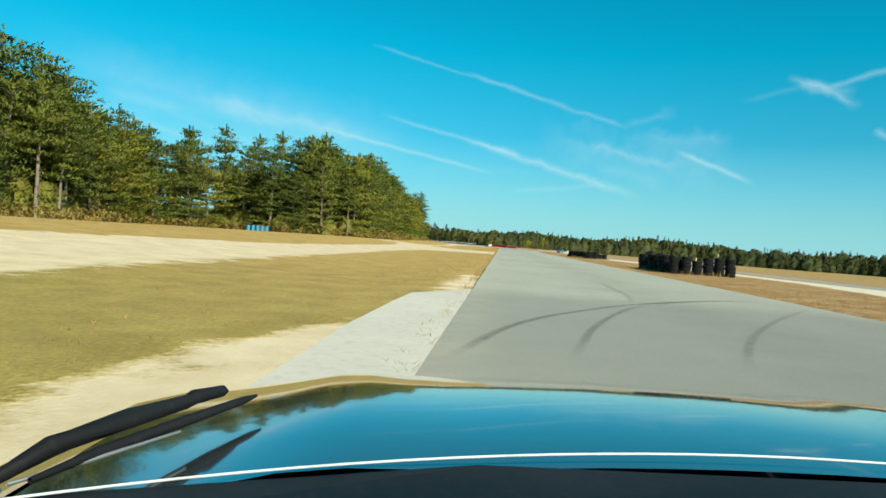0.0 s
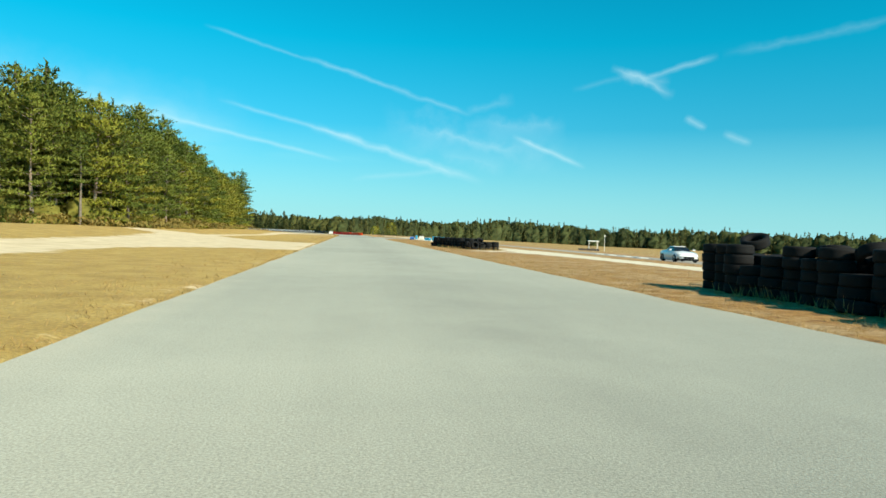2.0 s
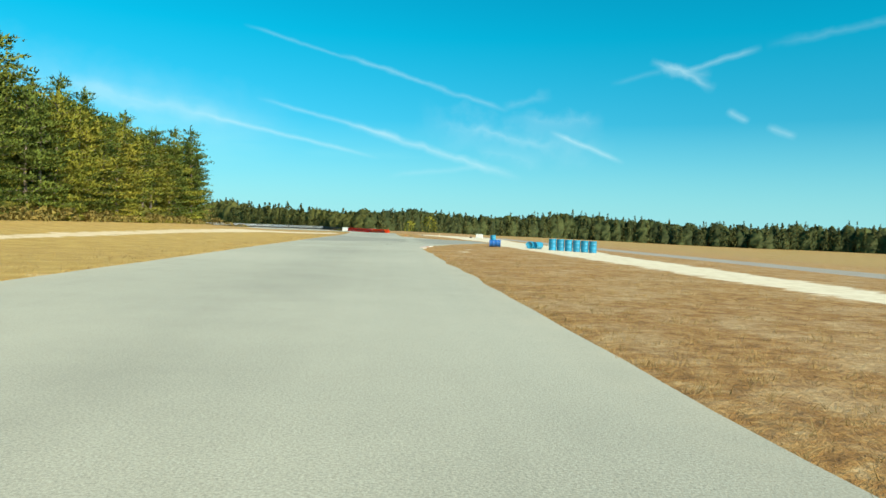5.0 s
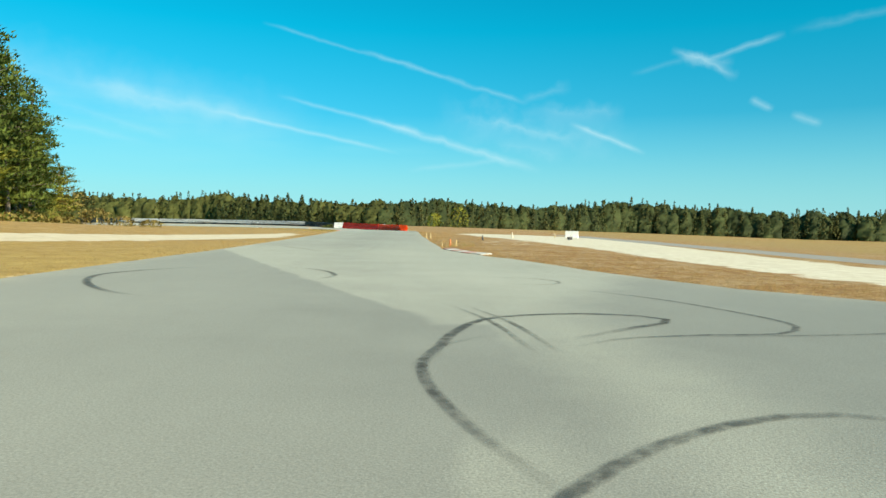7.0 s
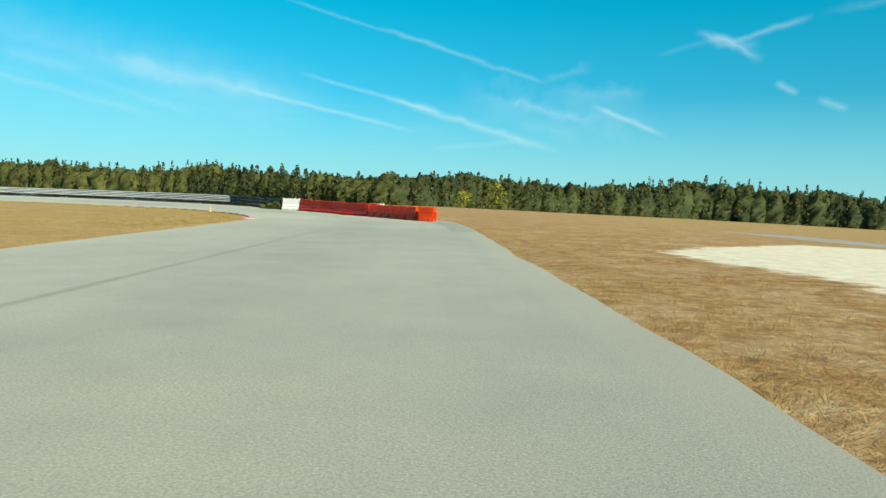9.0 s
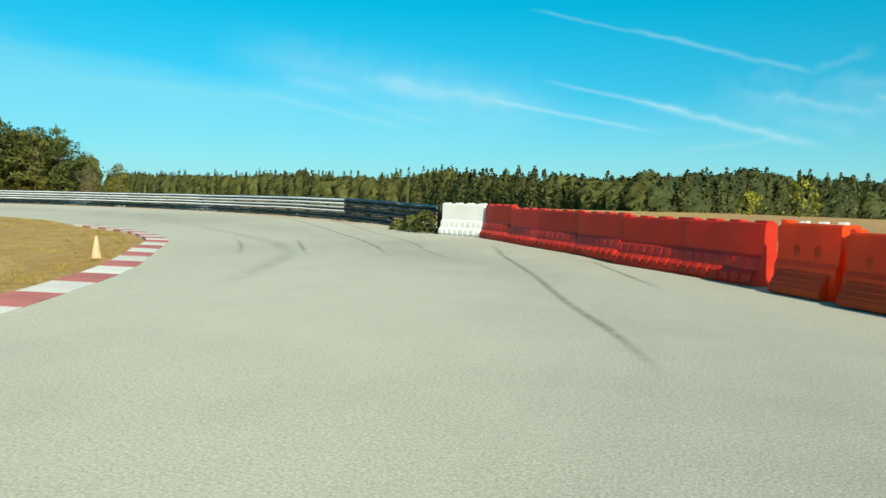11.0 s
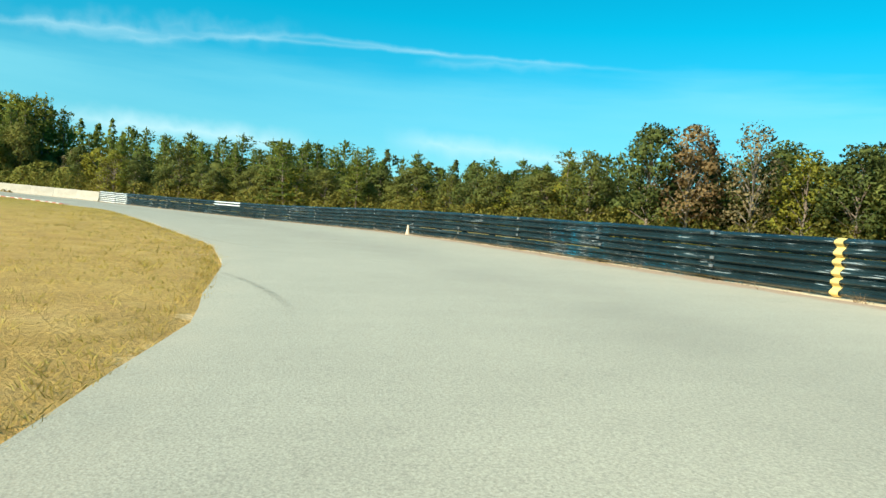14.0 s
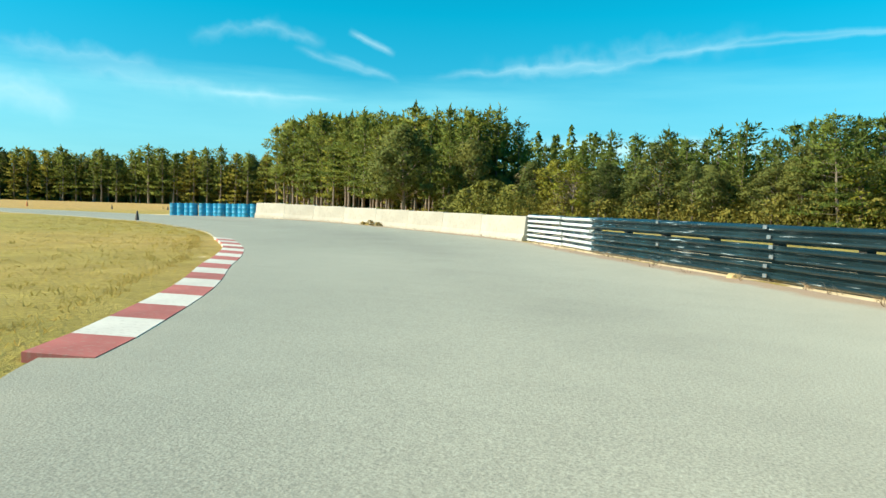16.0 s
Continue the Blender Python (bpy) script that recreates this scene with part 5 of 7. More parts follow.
pole = thing("flag_pole", "slim white pole beside the marshal stand", "pole", "", pose(sx + 2.2, sy - 0.4, sz))
bm = bmesh.new()
bm_lathe(bm, [(0.06, 0), (0.05, 3.2), (0.0, 3.25)], 8)
part("shaft", bm, M_WHITE, pole)
bm = bmesh.new()
bm_box(bm, -0.11, -0.08, 2.95, 0.11, 0.08, 3.2, 0.02)
part("lamp_box", bm, M_WHITE, pole)
for k in range(4):
    x, y = 25.6 + 0.3 * k, 104 + 4.6 * k
    slab = thing("painted_slab", "white painted slab on the far lane", "slab", "painted slabs", pose(x, y, h1(x, y) + 0.005, 0, 0, 80))
    bm = bmesh.new()
    bm_box(bm, -1.5, -0.35, -0.1, 1.5, 0.35, 0.05, 0.02)
    part("block", bm, M_KERBWHITE, slab)

# ------------------------------------------------------------------ litter along the rail


def scrap(x, off, size, mat, label, category="scrap", lumpy=False):
    """A bent scrap of panel, or a lump of rubble, lying at the rail's foot."""
    k = int(np.argmin(np.abs(RAIL[:, 0] - x)))
    p = RAIL[k, :2] + _in[k] * off
    ob = thing("rubble_lump" if lumpy else "panel_scrap", label, category, "litter along the rail", pose(p[0], p[1], h1(*p) + 0.01, random.uniform(-8, 8), random.uniform(-8, 8), random.uniform(0, 180)))
    bm = bmesh.new()
    if lumpy:
        bmesh.ops.create_icosphere(bm, subdivisions=2, radius=size)
        for v in bm.verts:
            v.co *= 1 + 0.45 * noise.noise(v.co * (2.2 / size) + Vector((x, 0, 0)))
            v.co.z = max(v.co.z * 0.65, -0.02) + size * 0.1
        part("lump", bm, mat, ob)
        return
    rows = [[bm.verts.new((size * u, size * 0.55 * w + 0.06 * u * u, 0.02 + 0.22 * size * (abs(u) ** 1.6) + 0.06 * w * u)) for u in (-1, -0.6, -0.15, 0.2, 0.6, 1)] for w in (-0.5, 0, 0.5)]
    for a, b in zip(rows[:-1], rows[1:]):
        for j in range(5):
            bm.faces.new((a[j], a[j + 1], b[j + 1], b[j]))
    bmesh.ops.solidify(bm, geom=bm.faces[:], thickness=0.012)
    part("sheet", bm, mat, ob)


random.seed(77)
scrap(-35.8, 0.42, 0.26, M_WHITE, "torn white plastic panel at the rail's foot")
scrap(-36.3, 0.30, 0.20, M_WHITE, "torn white plastic panel propped on the rail")
scrap(-40.8, 0.36, 0.15, M_CONCRETE, "small pale scrap at the rail's foot")
scrap(-26.0, 0.40, 0.17, M_WHITE, "flat white scrap among dry weeds")
scrap(-52.0, 0.40, 0.22, M_CONCRETE, "crumpled pale grey scrap at the rail's foot")
scrap(-75.6, 0.34, 0.14, M_WHITE, "small white scrap beside the cone")
scrap(-80.2, 0.40, 0.20, M_CONCRETE, "pale flat scrap at the rail's foot")
scrap(-105.3, 0.42, 0.12, M_CONETAN, "pale orange lump of rubble at the rail", "rubble", True)
scrap(-92.0, 0.40, 0.10, M_CONCRETE, "small pale stone at the rail's foot", "rubble", True)

# ------------------------------------------------------------------ trees


def leaf_tris(centres, size, r, flat=0.0, out=None, thin=0.5, axis=None):
    """One small triangle of foliage at each centre, turned at random or along axis; out: which way the clump round it faces."""
    n = len(centres)
    a = r.normal(size=(n, 3))
    if axis is not None:
        a = axis / (np.linalg.norm(axis, axis=1)[:, None] + 1e-9) + 0.45 * a
    b = r.normal(size=(n, 3))
    a[:, 2] *= 1 - flat
    b[:, 2] *= 1 - flat
    a /= np.linalg.norm(a, axis=1)[:, None]
    b -= a * (a * b).sum(1)[:, None]
    b /= np.linalg.norm(b, axis=1)[:, None] + 1e-9
    s = (size * r.uniform(0.6, 1.4, n))[:, None]
    face = np.cross(a, b)
    if out is None:
        out = face
    out = out / (np.linalg.norm(out, axis=1)[:, None] + 1e-9)
    b[(face * out).sum(1) < 0] *= -1
    soft_n = out + r.normal(0, 0.22, (n, 3))
    soft_n /= np.linalg.norm(soft_n, axis=1)[:, None]
    v = np.stack([centres + a * s * 0.80, centres - a * s * 0.45 + b * s * thin, centres - a * s * 0.45 - b * s * thin], 1)
    return v.reshape(-1, 3), np.repeat(soft_n, 3, 0)


def tube(points, radii, sides=7):
    """A tapered limb through the points."""
    p = np.array(points, float)
    v, f = [], []
    for k, (c, r) in enumerate(zip(p, radii)):
        d = p[min(k + 1, len(p) - 1)] - p[max(k - 1, 0)]
        d /= np.linalg.norm(d) + 1e-9
        u = np.cross(d, (0.3, 0.9, 0.1))
        u /= np.linalg.norm(u)
        w = np.cross(d, u)
        for s in range(sides):
            a = 2 * math.pi * s / sides
            v.append(c + r * (math.cos(a) * u + math.sin(a) * w))
    for k in range(len(p) - 1):
        for s in range(sides):
            f.append((k * sides + s, k * sides + (s + 1) % sides, (k + 1) * sides + (s + 1) % sides, (k + 1) * sides + s))
    return np.array(v), np.array(f)


def join_tubes(tubes):
    vs, fs, base = [], [], 0
    for v, f in tubes:
        vs.append(v)
        fs.append(f + base)
        base += len(v)
    return np.vstack(vs), np.vstack(fs)


def pine_parts(tall, crown_from, reach, seed, whorl=0.85, per=5, leaves=20, leaf=0.31, pointed=0.7):
    """A pine: whorls of limbs, each carrying flat pads of upturned needle tufts, with gaps between."""
    r = np.random.default_rng(seed)
    lean = r.normal(0, 0.02, 2)
    zs = np.linspace(0, tall * 0.98, 7)
    wob = np.cumsum(r.normal(0, 0.06, (7, 2)), 0)
    stem = np.c_[wob + zs[:, None] * lean, zs]
    tubes = [tube(stem, np.linspace(0.014 * tall + 0.03, 0.025, 7))]
    cl, ou, ax = [], [], []

    def pad(c, out, count, wide, deep):
        puff = r.normal(0, 1, (count, 3)) * (wide, wide, deep)
        cl.append(c + puff)
        ou.append(puff * (1.1, 1.1, 2.4) + out * (0.5, 0.5, 0) + (0, 0, 0.45))
        ax.append(puff * (0.9, 0.9, 0.4) + out * (0.45, 0.45, 0) + (0, 0, 0.55))
    z = tall * crown_from
    low, high = z, tall * 0.97
    while z < high:
        u = (z - low) / (high - low)
        prof = (1 - u) ** pointed * (0.66 + 0.34 * min(1, u * 5)) + 0.05
        prof *= 1 + 0.22 * math.sin(u * 15 + seed)
        spin = r.uniform(0, 6.28)
        count = per if u < 0.8 else 3
        for j in range(count):
            if r.uniform() < 0.13:
                continue
            length = reach * prof * r.uniform(0.5, 1.25)
            ang = spin + 6.283 * j / count + r.normal(0, 0.25)
            out = np.array([math.cos(ang), math.sin(ang), -0.06 + 0.55 * u + r.uniform(-0.12, 0.16)])
            root = np.array([np.interp(z, zs, stem[:, 0]), np.interp(z, zs, stem[:, 1]), z])
            if length > 1.3:
                tubes.append(tube([root, root + out * length * 0.55, root + out * length * 0.96], [0.045, 0.028, 0.010], 4))
            side = np.array([-math.sin(ang), math.cos(ang), 0.0])
            for fr in np.linspace(0.34, 1.0, max(2, int(length * 1.9))):
                c = root + out * length * fr + side * r.normal(0, 0.16) * length * fr + (0, 0, r.normal(0, 0.08))
                pad(c, out, leaves, 0.30 + 0.05 * length, 0.12)
        z += whorl * r.uniform(0.7, 1.3) * (1 - 0.35 * u)
    for k in range(3):
        pad(np.array([stem[-1, 0], stem[-1, 1], tall * (0.93 + 0.035 * k)]), np.array([0, 0, 1.0]), leaves // 2 + 3, 0.20 - 0.05 * k, 0.26)
    if crown_from > 0.25:
        for k in range(6):
            z = tall * r.uniform(0.12, crown_from)
            ang = r.uniform(0, 6.28)
            root = np.array([np.interp(z, zs, stem[:, 0]), np.interp(z, zs, stem[:, 1]), z])
            tubes.append(tube([root, root + np.array([math.cos(ang), math.sin(ang), 0.1]) * r.uniform(0.5, 1.3)], [0.03, 0.008], 4))
    return join_tubes(tubes), leaf_tris(np.vstack(cl), leaf, r, 0.0, np.vstack(ou), 0.27, np.vstack(ax))


def oak_parts(tall, reach, seed, blobs=26, leaves=215, leaf=0.26, base=0.22, gaps=0.0):
    r = np.random.default_rng(seed)
    tubes = [tube([(0, 0, 0), (0.1, 0.05, tall * 0.22), (0.0, 0.15, tall * 0.45), (0.15, 0.1, tall * 0.8)], [0.014 * tall + 0.04, 0.011 * tall, 0.008 * tall, 0.03])]
    cl, ou = [], []
    for k in range(blobs):
        u = (k + 0.5) / blobs
        z = tall * (base + (0.93 - base) * u)
        ring = reach * math.sin(math.pi * min(1, 0.22 + 0.78 * u)) ** 0.7 * r.uniform(0.35, 0.85)
        ang = k * 2.4 + r.uniform(-0.4, 0.4)
        c = np.array([math.cos(ang) * ring, math.sin(ang) * ring, z])
        rad = r.uniform(0.6, 1.25) * reach * 0.34
        tubes.append(tube([(0.05, 0.1, max(tall * 0.15, z * 0.6)), c * (0.6, 0.6, 0.9), c], [0.07, 0.04, 0.012], 4))
        d = r.normal(size=(leaves, 3))
        d /= np.linalg.norm(d, axis=1)[:, None]
        pts = c + d * rad * r.uniform(0.55, 1.12, (leaves, 1)) * (1, 1, 0.8)
        keep = r.uniform(size=len(pts)) >= gaps
        cl.append(pts[keep])
        ou.append((d + 0.5 * np.array([math.cos(ang), math.sin(ang), 0.4]))[keep])
    return join_tubes(tubes), leaf_tris(np.vstack(cl), leaf, r, 0.1, np.vstack(ou))


def make_tree(name, parts, leaf_mat, bark, label, category):
    (tv, tf), (lv, ln) = parts
    ob = thing(name, label, category)
    part("trunk", mesh_of("trunk", tv, tf, bark, (), True), bark, ob)
    part("crown", mesh_of("crown", lv, np.arange(len(lv)).reshape(-1, 3), leaf_mat, normals=ln), leaf_mat, ob)
    return ob


PINES = [make_tree("pine_tree", pine_parts(16.5, 0.34, 3.3, 11, pointed=0.5), M_PINE, M_PALEBARK, "tall green pine with a bare lower trunk", "tree"),
         make_tree("pine_tree", pine_parts(17.5, 0.24, 3.7, 12, 0.9, pointed=0.55), M_PINE, M_BARK, "tall dense green pine in the wood", "tree"),
         make_tree("pine_tree", pine_parts(15.0, 0.06, 4.3, 13, 1.05, pointed=0.48), M_PINE, M_BARK, "bushy green pine with branches near the ground", "tree"),
         make_tree("pine_tree", pine_parts(16.0, 0.48, 3.1, 14, 0.8, pointed=0.45), M_PINE, M_PALEBARK, "slim pine with a high sparse crown", "tree"),
         make_tree("pine_tree", pine_parts(13.0, 0.04, 4.3, 15, 1.0, pointed=0.5), M_GOLD, M_BARK, "yellowish pine sweeping down to the grass", "tree")]
OAKS = [make_tree("oak_tree", oak_parts(12.0, 4.6, 21), M_OAK, M_BARK, "dark green round oak tree", "tree"),
        make_tree("oak_tree", oak_parts(13.0, 4.2, 22, 18), M_OAK, M_BARK, "uneven dark green oak at the wood's edge", "tree"),
        make_tree("oak_tree", oak_parts(12.5, 3.8, 23, 22, 170, gaps=0.15), M_RUST, M_PALEBARK, "autumn tree with rusty brown leaves", "tree"),
        make_tree("oak_tree", oak_parts(11.0, 3.6, 24, 20, 150, 0.24, 0.04, 0.1), M_GOLD, M_BARK, "yellow-green young tree leafy to the ground", "tree"),
        make_tree("oak_tree", oak_parts(11.0, 3.4, 25, 18, 130, 0.20, 0.12, 0.3), M_TAN, M_PALEBARK, "thin-leaved pale tree showing its limbs", "tree")]
SLIM = [make_tree("pine_tree", pine_parts(14.0, 0.18, 2.6, 31, 0.95, 4, 13, 0.36, 0.42), M_PINE, M_BARK, "slender green pine in a close stand", "tree"),
        make_tree("pine_tree", pine_parts(14.0, 0.36, 2.4, 32, 0.85, 4, 13, 0.36, 0.38), M_PINE, M_BARK, "slender pine with a small high crown", "tree"),
        make_tree("pine_tree", pine_parts(13.0, 0.06, 2.9, 33, 0.95, 4, 13, 0.36, 0.45), M_GOLD, M_BARK, "slender yellowish pine leafy to the ground", "tree")]
USED = set()


def plant(template, x, y, tall_factor, group, wide=None, sink=0.05):
    wide = random.uniform(0.88, 1.22) if wide is None else wide
    m = Matrix.LocRotScale((x, y, h1(x, y) - sink), Euler((0, 0, random.uniform(0, 6.28))), (tall_factor * wide, tall_factor * wide, tall_factor))
    if template.name not in USED:
        USED.add(template.name)
        template.matrix_basis = m
        template["group"] = group
        return template
    ob = copy_thing(template, Matrix.LocRotScale(m.translation, m.to_quaternion(), None))
    ob.scale = (tall_factor * wide, tall_factor * wide, tall_factor)
    ob["group"] = group
    return ob


def pine_stand(spots, label):
    """Far pines that nobody could count, joined into one object. spots: template, x, y, height factor, width factor."""
    vs, fs, ns, ms, base = [], [], [], [], 0
    for tp, x, y, tall_f, wide in spots:
        ang = random.uniform(0, 6.28)
        rot = np.array([[math.cos(ang), -math.sin(ang), 0], [math.sin(ang), math.cos(ang), 0], [0, 0, 1]])
        for slot, ch in enumerate(sorted(tp.children, key=lambda o: o.name.startswith("trunk"))):
            me = ch.data
            v = np.empty(len(me.vertices) * 3, np.float32)
            me.vertices.foreach_get("co", v)
            n = np.empty(len(me.loops) * 3, np.float32)
            me.corner_normals.foreach_get("vector", n)
            k = np.empty(len(me.loops), np.int32)
            me.loops.foreach_get("vertex_index", k)
            f = k.reshape(-1, 3 if slot == 0 else 4)
            if slot == 0:
                tuft_v = v.reshape(-1, 3, 3)
                centre = tuft_v.mean(1, keepdims=True)
                v = ((tuft_v - centre) * 1.38 + centre).reshape(-1)
                f = f[::2]
            vn = np.zeros((len(me.vertices), 3), np.float32)
            vn[k] = n.reshape(-1, 3)
            if slot:
                f = np.vstack([f[:, (0, 1, 2)], f[:, (0, 2, 3)]])
            vs.append((v.reshape(-1, 3) * (tall_f * wide, tall_f * wide, tall_f)) @ rot.T + (x, y, h1(x, y) - 0.05))
            ns.append(vn @ rot.T)
            fs.append(f + base)
            ms.append(np.full(len(f), (0 if ch.data.materials[0] is M_PINE else 1) if slot == 0 else 2, np.int32))
            base += len(v) // 3
    me = mesh_of("pine_stand", np.vstack(vs), np.vstack(fs), M_PINE, normals=np.vstack(ns))
    me.materials.append(M_GOLD)
    me.materials.append(M_BARK)
    me.polygons.foreach_set("material_index", np.concatenate(ms))
    return tagged(new("pine_stand", me), label, "pine wood", kind="stuff")


def rows_of(line, gap, offset, jitter):
    c = resample(np.array(line, float), gap)
    d = np.gradient(c, axis=0)
    nrm = np.stack([-d[:, 1], d[:, 0]], 1) / np.linalg.norm(d, axis=1)[:, None]
    return c + nrm * offset + np.array([[random.uniform(-jitter, jitter), random.uniform(-jitter, jitter)] for _ in c])


random.seed(11)
WOOD = smooth([(-70, 8), (-60, 36), (-51.5, 62), (-50, 74), (-57, 92), (-60, 110), (-55, 121.5), (-48.5, 124.5), (-41.5, 120.5), (-35, 121), (-30, 125.5), (-28.5, 135), (-29.3, 160), (-30.8, 185), (-33.4, 218), (-35.6, 250), (-37.0, 268), (-39.4, 285), (-40.5, 292)], 1.0)
g_w = "trees of the west wood"


TALL = dict(zip([p.name for p in PINES], (16.5, 17.5, 15.0, 16.0, 13.0)))


def roof_line(y):
    """Height of the wood's tallest crowns along the straight."""
    return float(np.interp(y, (0, 66, 76, 84, 96, 104, 112, 135, 160, 215, 250, 266, 275, 285, 292), (18.0, 18.1, 17.4, 16.6, 16.6, 16.8, 17.1, 18.0, 17.1, 16.6, 16.8, 17.8, 16.4, 14.8, 13.2)))


for x, y in rows_of(WOOD, 3.4, 0.3, 0.9):
    t_k = random.choices(PINES, (1, 3, 4, 1, 4))[0]
    plant(t_k, x, y, random.uniform(0.58, 0.86) * roof_line(y) / TALL[t_k.name], g_w)
for x, y in rows_of(WOOD, 3.6, 4.6, 1.2):
    t_k = random.choices(PINES, (4, 4, 1, 3, 0))[0]
    plant(t_k, x, y, random.choice((0.80, 0.86, 0.92, 0.98, 1.02, 1.07)) * random.uniform(0.97, 1.03) * roof_line(y) / TALL[t_k.name], g_w)
back_row = []
for x, y in rows_of(WOOD, 6.0, 10.0, 1.8):
    t_k = random.choices([PINES[0], PINES[3], SLIM[0]], (2, 2, 3))[0]
    back_row.append((t_k, x, y, random.uniform(0.86, 1.07) * roof_line(y) / TALL.get(t_k.name, 14.0), random.uniform(0.95, 1.25)))
pine_stand(back_row, "depth of the west wood behind its first pines")
for x, y, tall, t_k in ((-35.2, 270.5, 18.8, PINES[1]), (-36.5, 275.0, 17.0, PINES[2]), (-37.6, 281.0, 15.4, PINES[1]), (-36.9, 266.0, 17.8, PINES[0])):
    plant(t_k, x, y, tall / TALL[t_k.name], g_w, 0.95)
for k in range(7):
    t_k = random.choice(PINES[:4])
    plant(t_k, -43.5 - 6.0 * k, 292.5 + 1.6 * k + random.uniform(-1, 1), random.uniform(0.84, 1.0) * 14.5 / TALL[t_k.name], g_w)

g_n = "trees north of the bend"
for x, y, tp, hh, wide in ((-96.1, 402.8, 4, 0.60, 1.0), (-99, 412.5, 3, 0.66, 1.1), (-103.4, 409.6, 4, 0.84, 1.1), (-106.0, 406.4, 0, 0.96, 1.1), (-108.3, 403.7, 1, 1.00, 1.1), (-112.3, 398.9, 0, 1.18, 1.1),
                           (-116.2, 394.2, 1, 0.97, 1.2), (-119.4, 390.3, 3, 1.08, 1.1), (-123.0, 386.0, 4, 1.38, 1.05), (-127.4, 380.7, 2, 1.20, 1.05), (-130.5, 377.0, 0, 1.23, 0.95), (-135.3, 371.3, 1, 0.86, 1.1),
                           (-139.5, 370.0, 3, 0.80, 1.3), (-143.0, 367.8, 1, 0.66, 1.4), (-113.5, 404.5, 1, 0.98, 1.3), (-119.5, 399.5, 0, 1.02, 1.3), (-126.0, 391.5, 1, 0.98, 1.3), (-131.5, 385.0, 0, 1.02, 1.2)):
    plant(OAKS[tp], x, y, hh, g_n, wide)
MIXED = [*OAKS, *SLIM]
for line, gap, mixw, lo, hi in (
        ([(-110, 411), (-124, 399), (-130, 391)], 4.2, (3, 3, 1, 1, 1, 1, 1, 1), 0.90, 1.08),
        ([(-137, 370), (-146, 365), (-160, 358), (-171, 350), (-176, 338)], 3.6, (5, 5, 0.6, 4, 2, 0.5, 0, 1), 0.45, 0.80),
        ([(-140, 376), (-158, 366), (-176, 357), (-184, 341)], 3.2, (3, 4, 0.7, 2, 1, 2, 1, 1), 0.55, 0.92),
        ([(-177, 334), (-182, 322), (-187, 308), (-190, 297)], 3.6, (5, 5, 0.6, 4, 2, 0.5, 0, 1), 0.45, 0.80),
        ([(-184, 336), (-191, 318), (-198, 300), (-206, 286)], 3.2, (3, 4, 0.5, 2, 1, 2, 1, 1), 0.55, 0.94)):
    for x, y in rows_of(line, gap, 0, 1.5):
        tp = random.choices(MIXED, mixw)[0]
        plant(tp, x, y, random.uniform(lo, hi) * (1.05 if tp in SLIM else 1), g_n, random.uniform(0.9, 1.55) if tp in OAKS else random.uniform(0.85, 1.15))
plant(PINES[2], -175.2, 330.8, 0.80, g_n)
plant(PINES[1], -171.0, 343.0, 0.66, g_n)
spots = []
for line, gap, lo, hi in (([(-146, 382), (-162, 373), (-182, 362), (-192, 342)], 2.8, 0.66, 0.88), ([(-190, 339), (-198, 320), (-206, 302), (-213, 288)], 2.6, 0.74, 0.98),
                          ([(-196, 342), (-205, 322), (-213, 304), (-220, 290)], 3.0, 0.86, 1.08)):
    spots += [(random.choice(SLIM[:2]), x, y, random.uniform(lo, hi), random.uniform(0.9, 1.25)) for x, y in rows_of(line, gap, 0, 1.3)]
pine_stand(spots, "slender pines standing close behind the trees")
g_p = "tall pines beyond the wall"
spots = []
for off, gap in ((0, 2.9), (-4.5, 2.9), (-9, 3.2), (-15, 4.0)):
    for x, y in rows_of([(-206, 274), (-212, 258), (-222, 241), (-231, 226), (-237, 206)], gap, off, 1.3):
        tp = random.choices([PINES[0], PINES[1], *SLIM], (1, 2, 4, 4, 1))[0]
        near_end = float(np.interp(y, (205, 225, 272), (1.05, 1.02, 0.85)))
        tall = (random.uniform(17.5, 21.5) if off > -2 else random.uniform(20.0, 23.8)) * near_end / (16.5 if tp in PINES else 14.0)
        if off > -2:
            plant(tp, x, y, tall, g_p, random.uniform(0.85, 1.1))
        else:
            spots.append((tp, x, y, tall, random.uniform(0.85, 1.1)))
pine_stand(spots, "tall pines standing close behind the first ones")
for x, y, hh, wide in ((-195.5, 268, 1.25, 1.15), (-203, 277, 1.1, 1.0), (-199, 263, 1.0, 1.0)):
    plant(OAKS[0], x, y, hh, g_p, wide)
spots = []
for off, gap in ((0, 3.4), (-5, 3.8), (-11, 4.4)):
    for x, y in rows_of([(-272, 196), (-262, 158), (-250, 120), (-230, 84), (-196, 54)], gap + 1.6, off, 1.6):
        spots.append((random.choices(SLIM, (4, 3, 1))[0], x, y, random.uniform(1.08, 1.36), random.uniform(0.95, 1.35)))
pine_stand(spots, "even pine wood far across the infield")
for tp in (*PINES, *OAKS, *SLIM):
    if tp.name not in USED:
        plant(tp, -150, 400, 1.0, g_n)


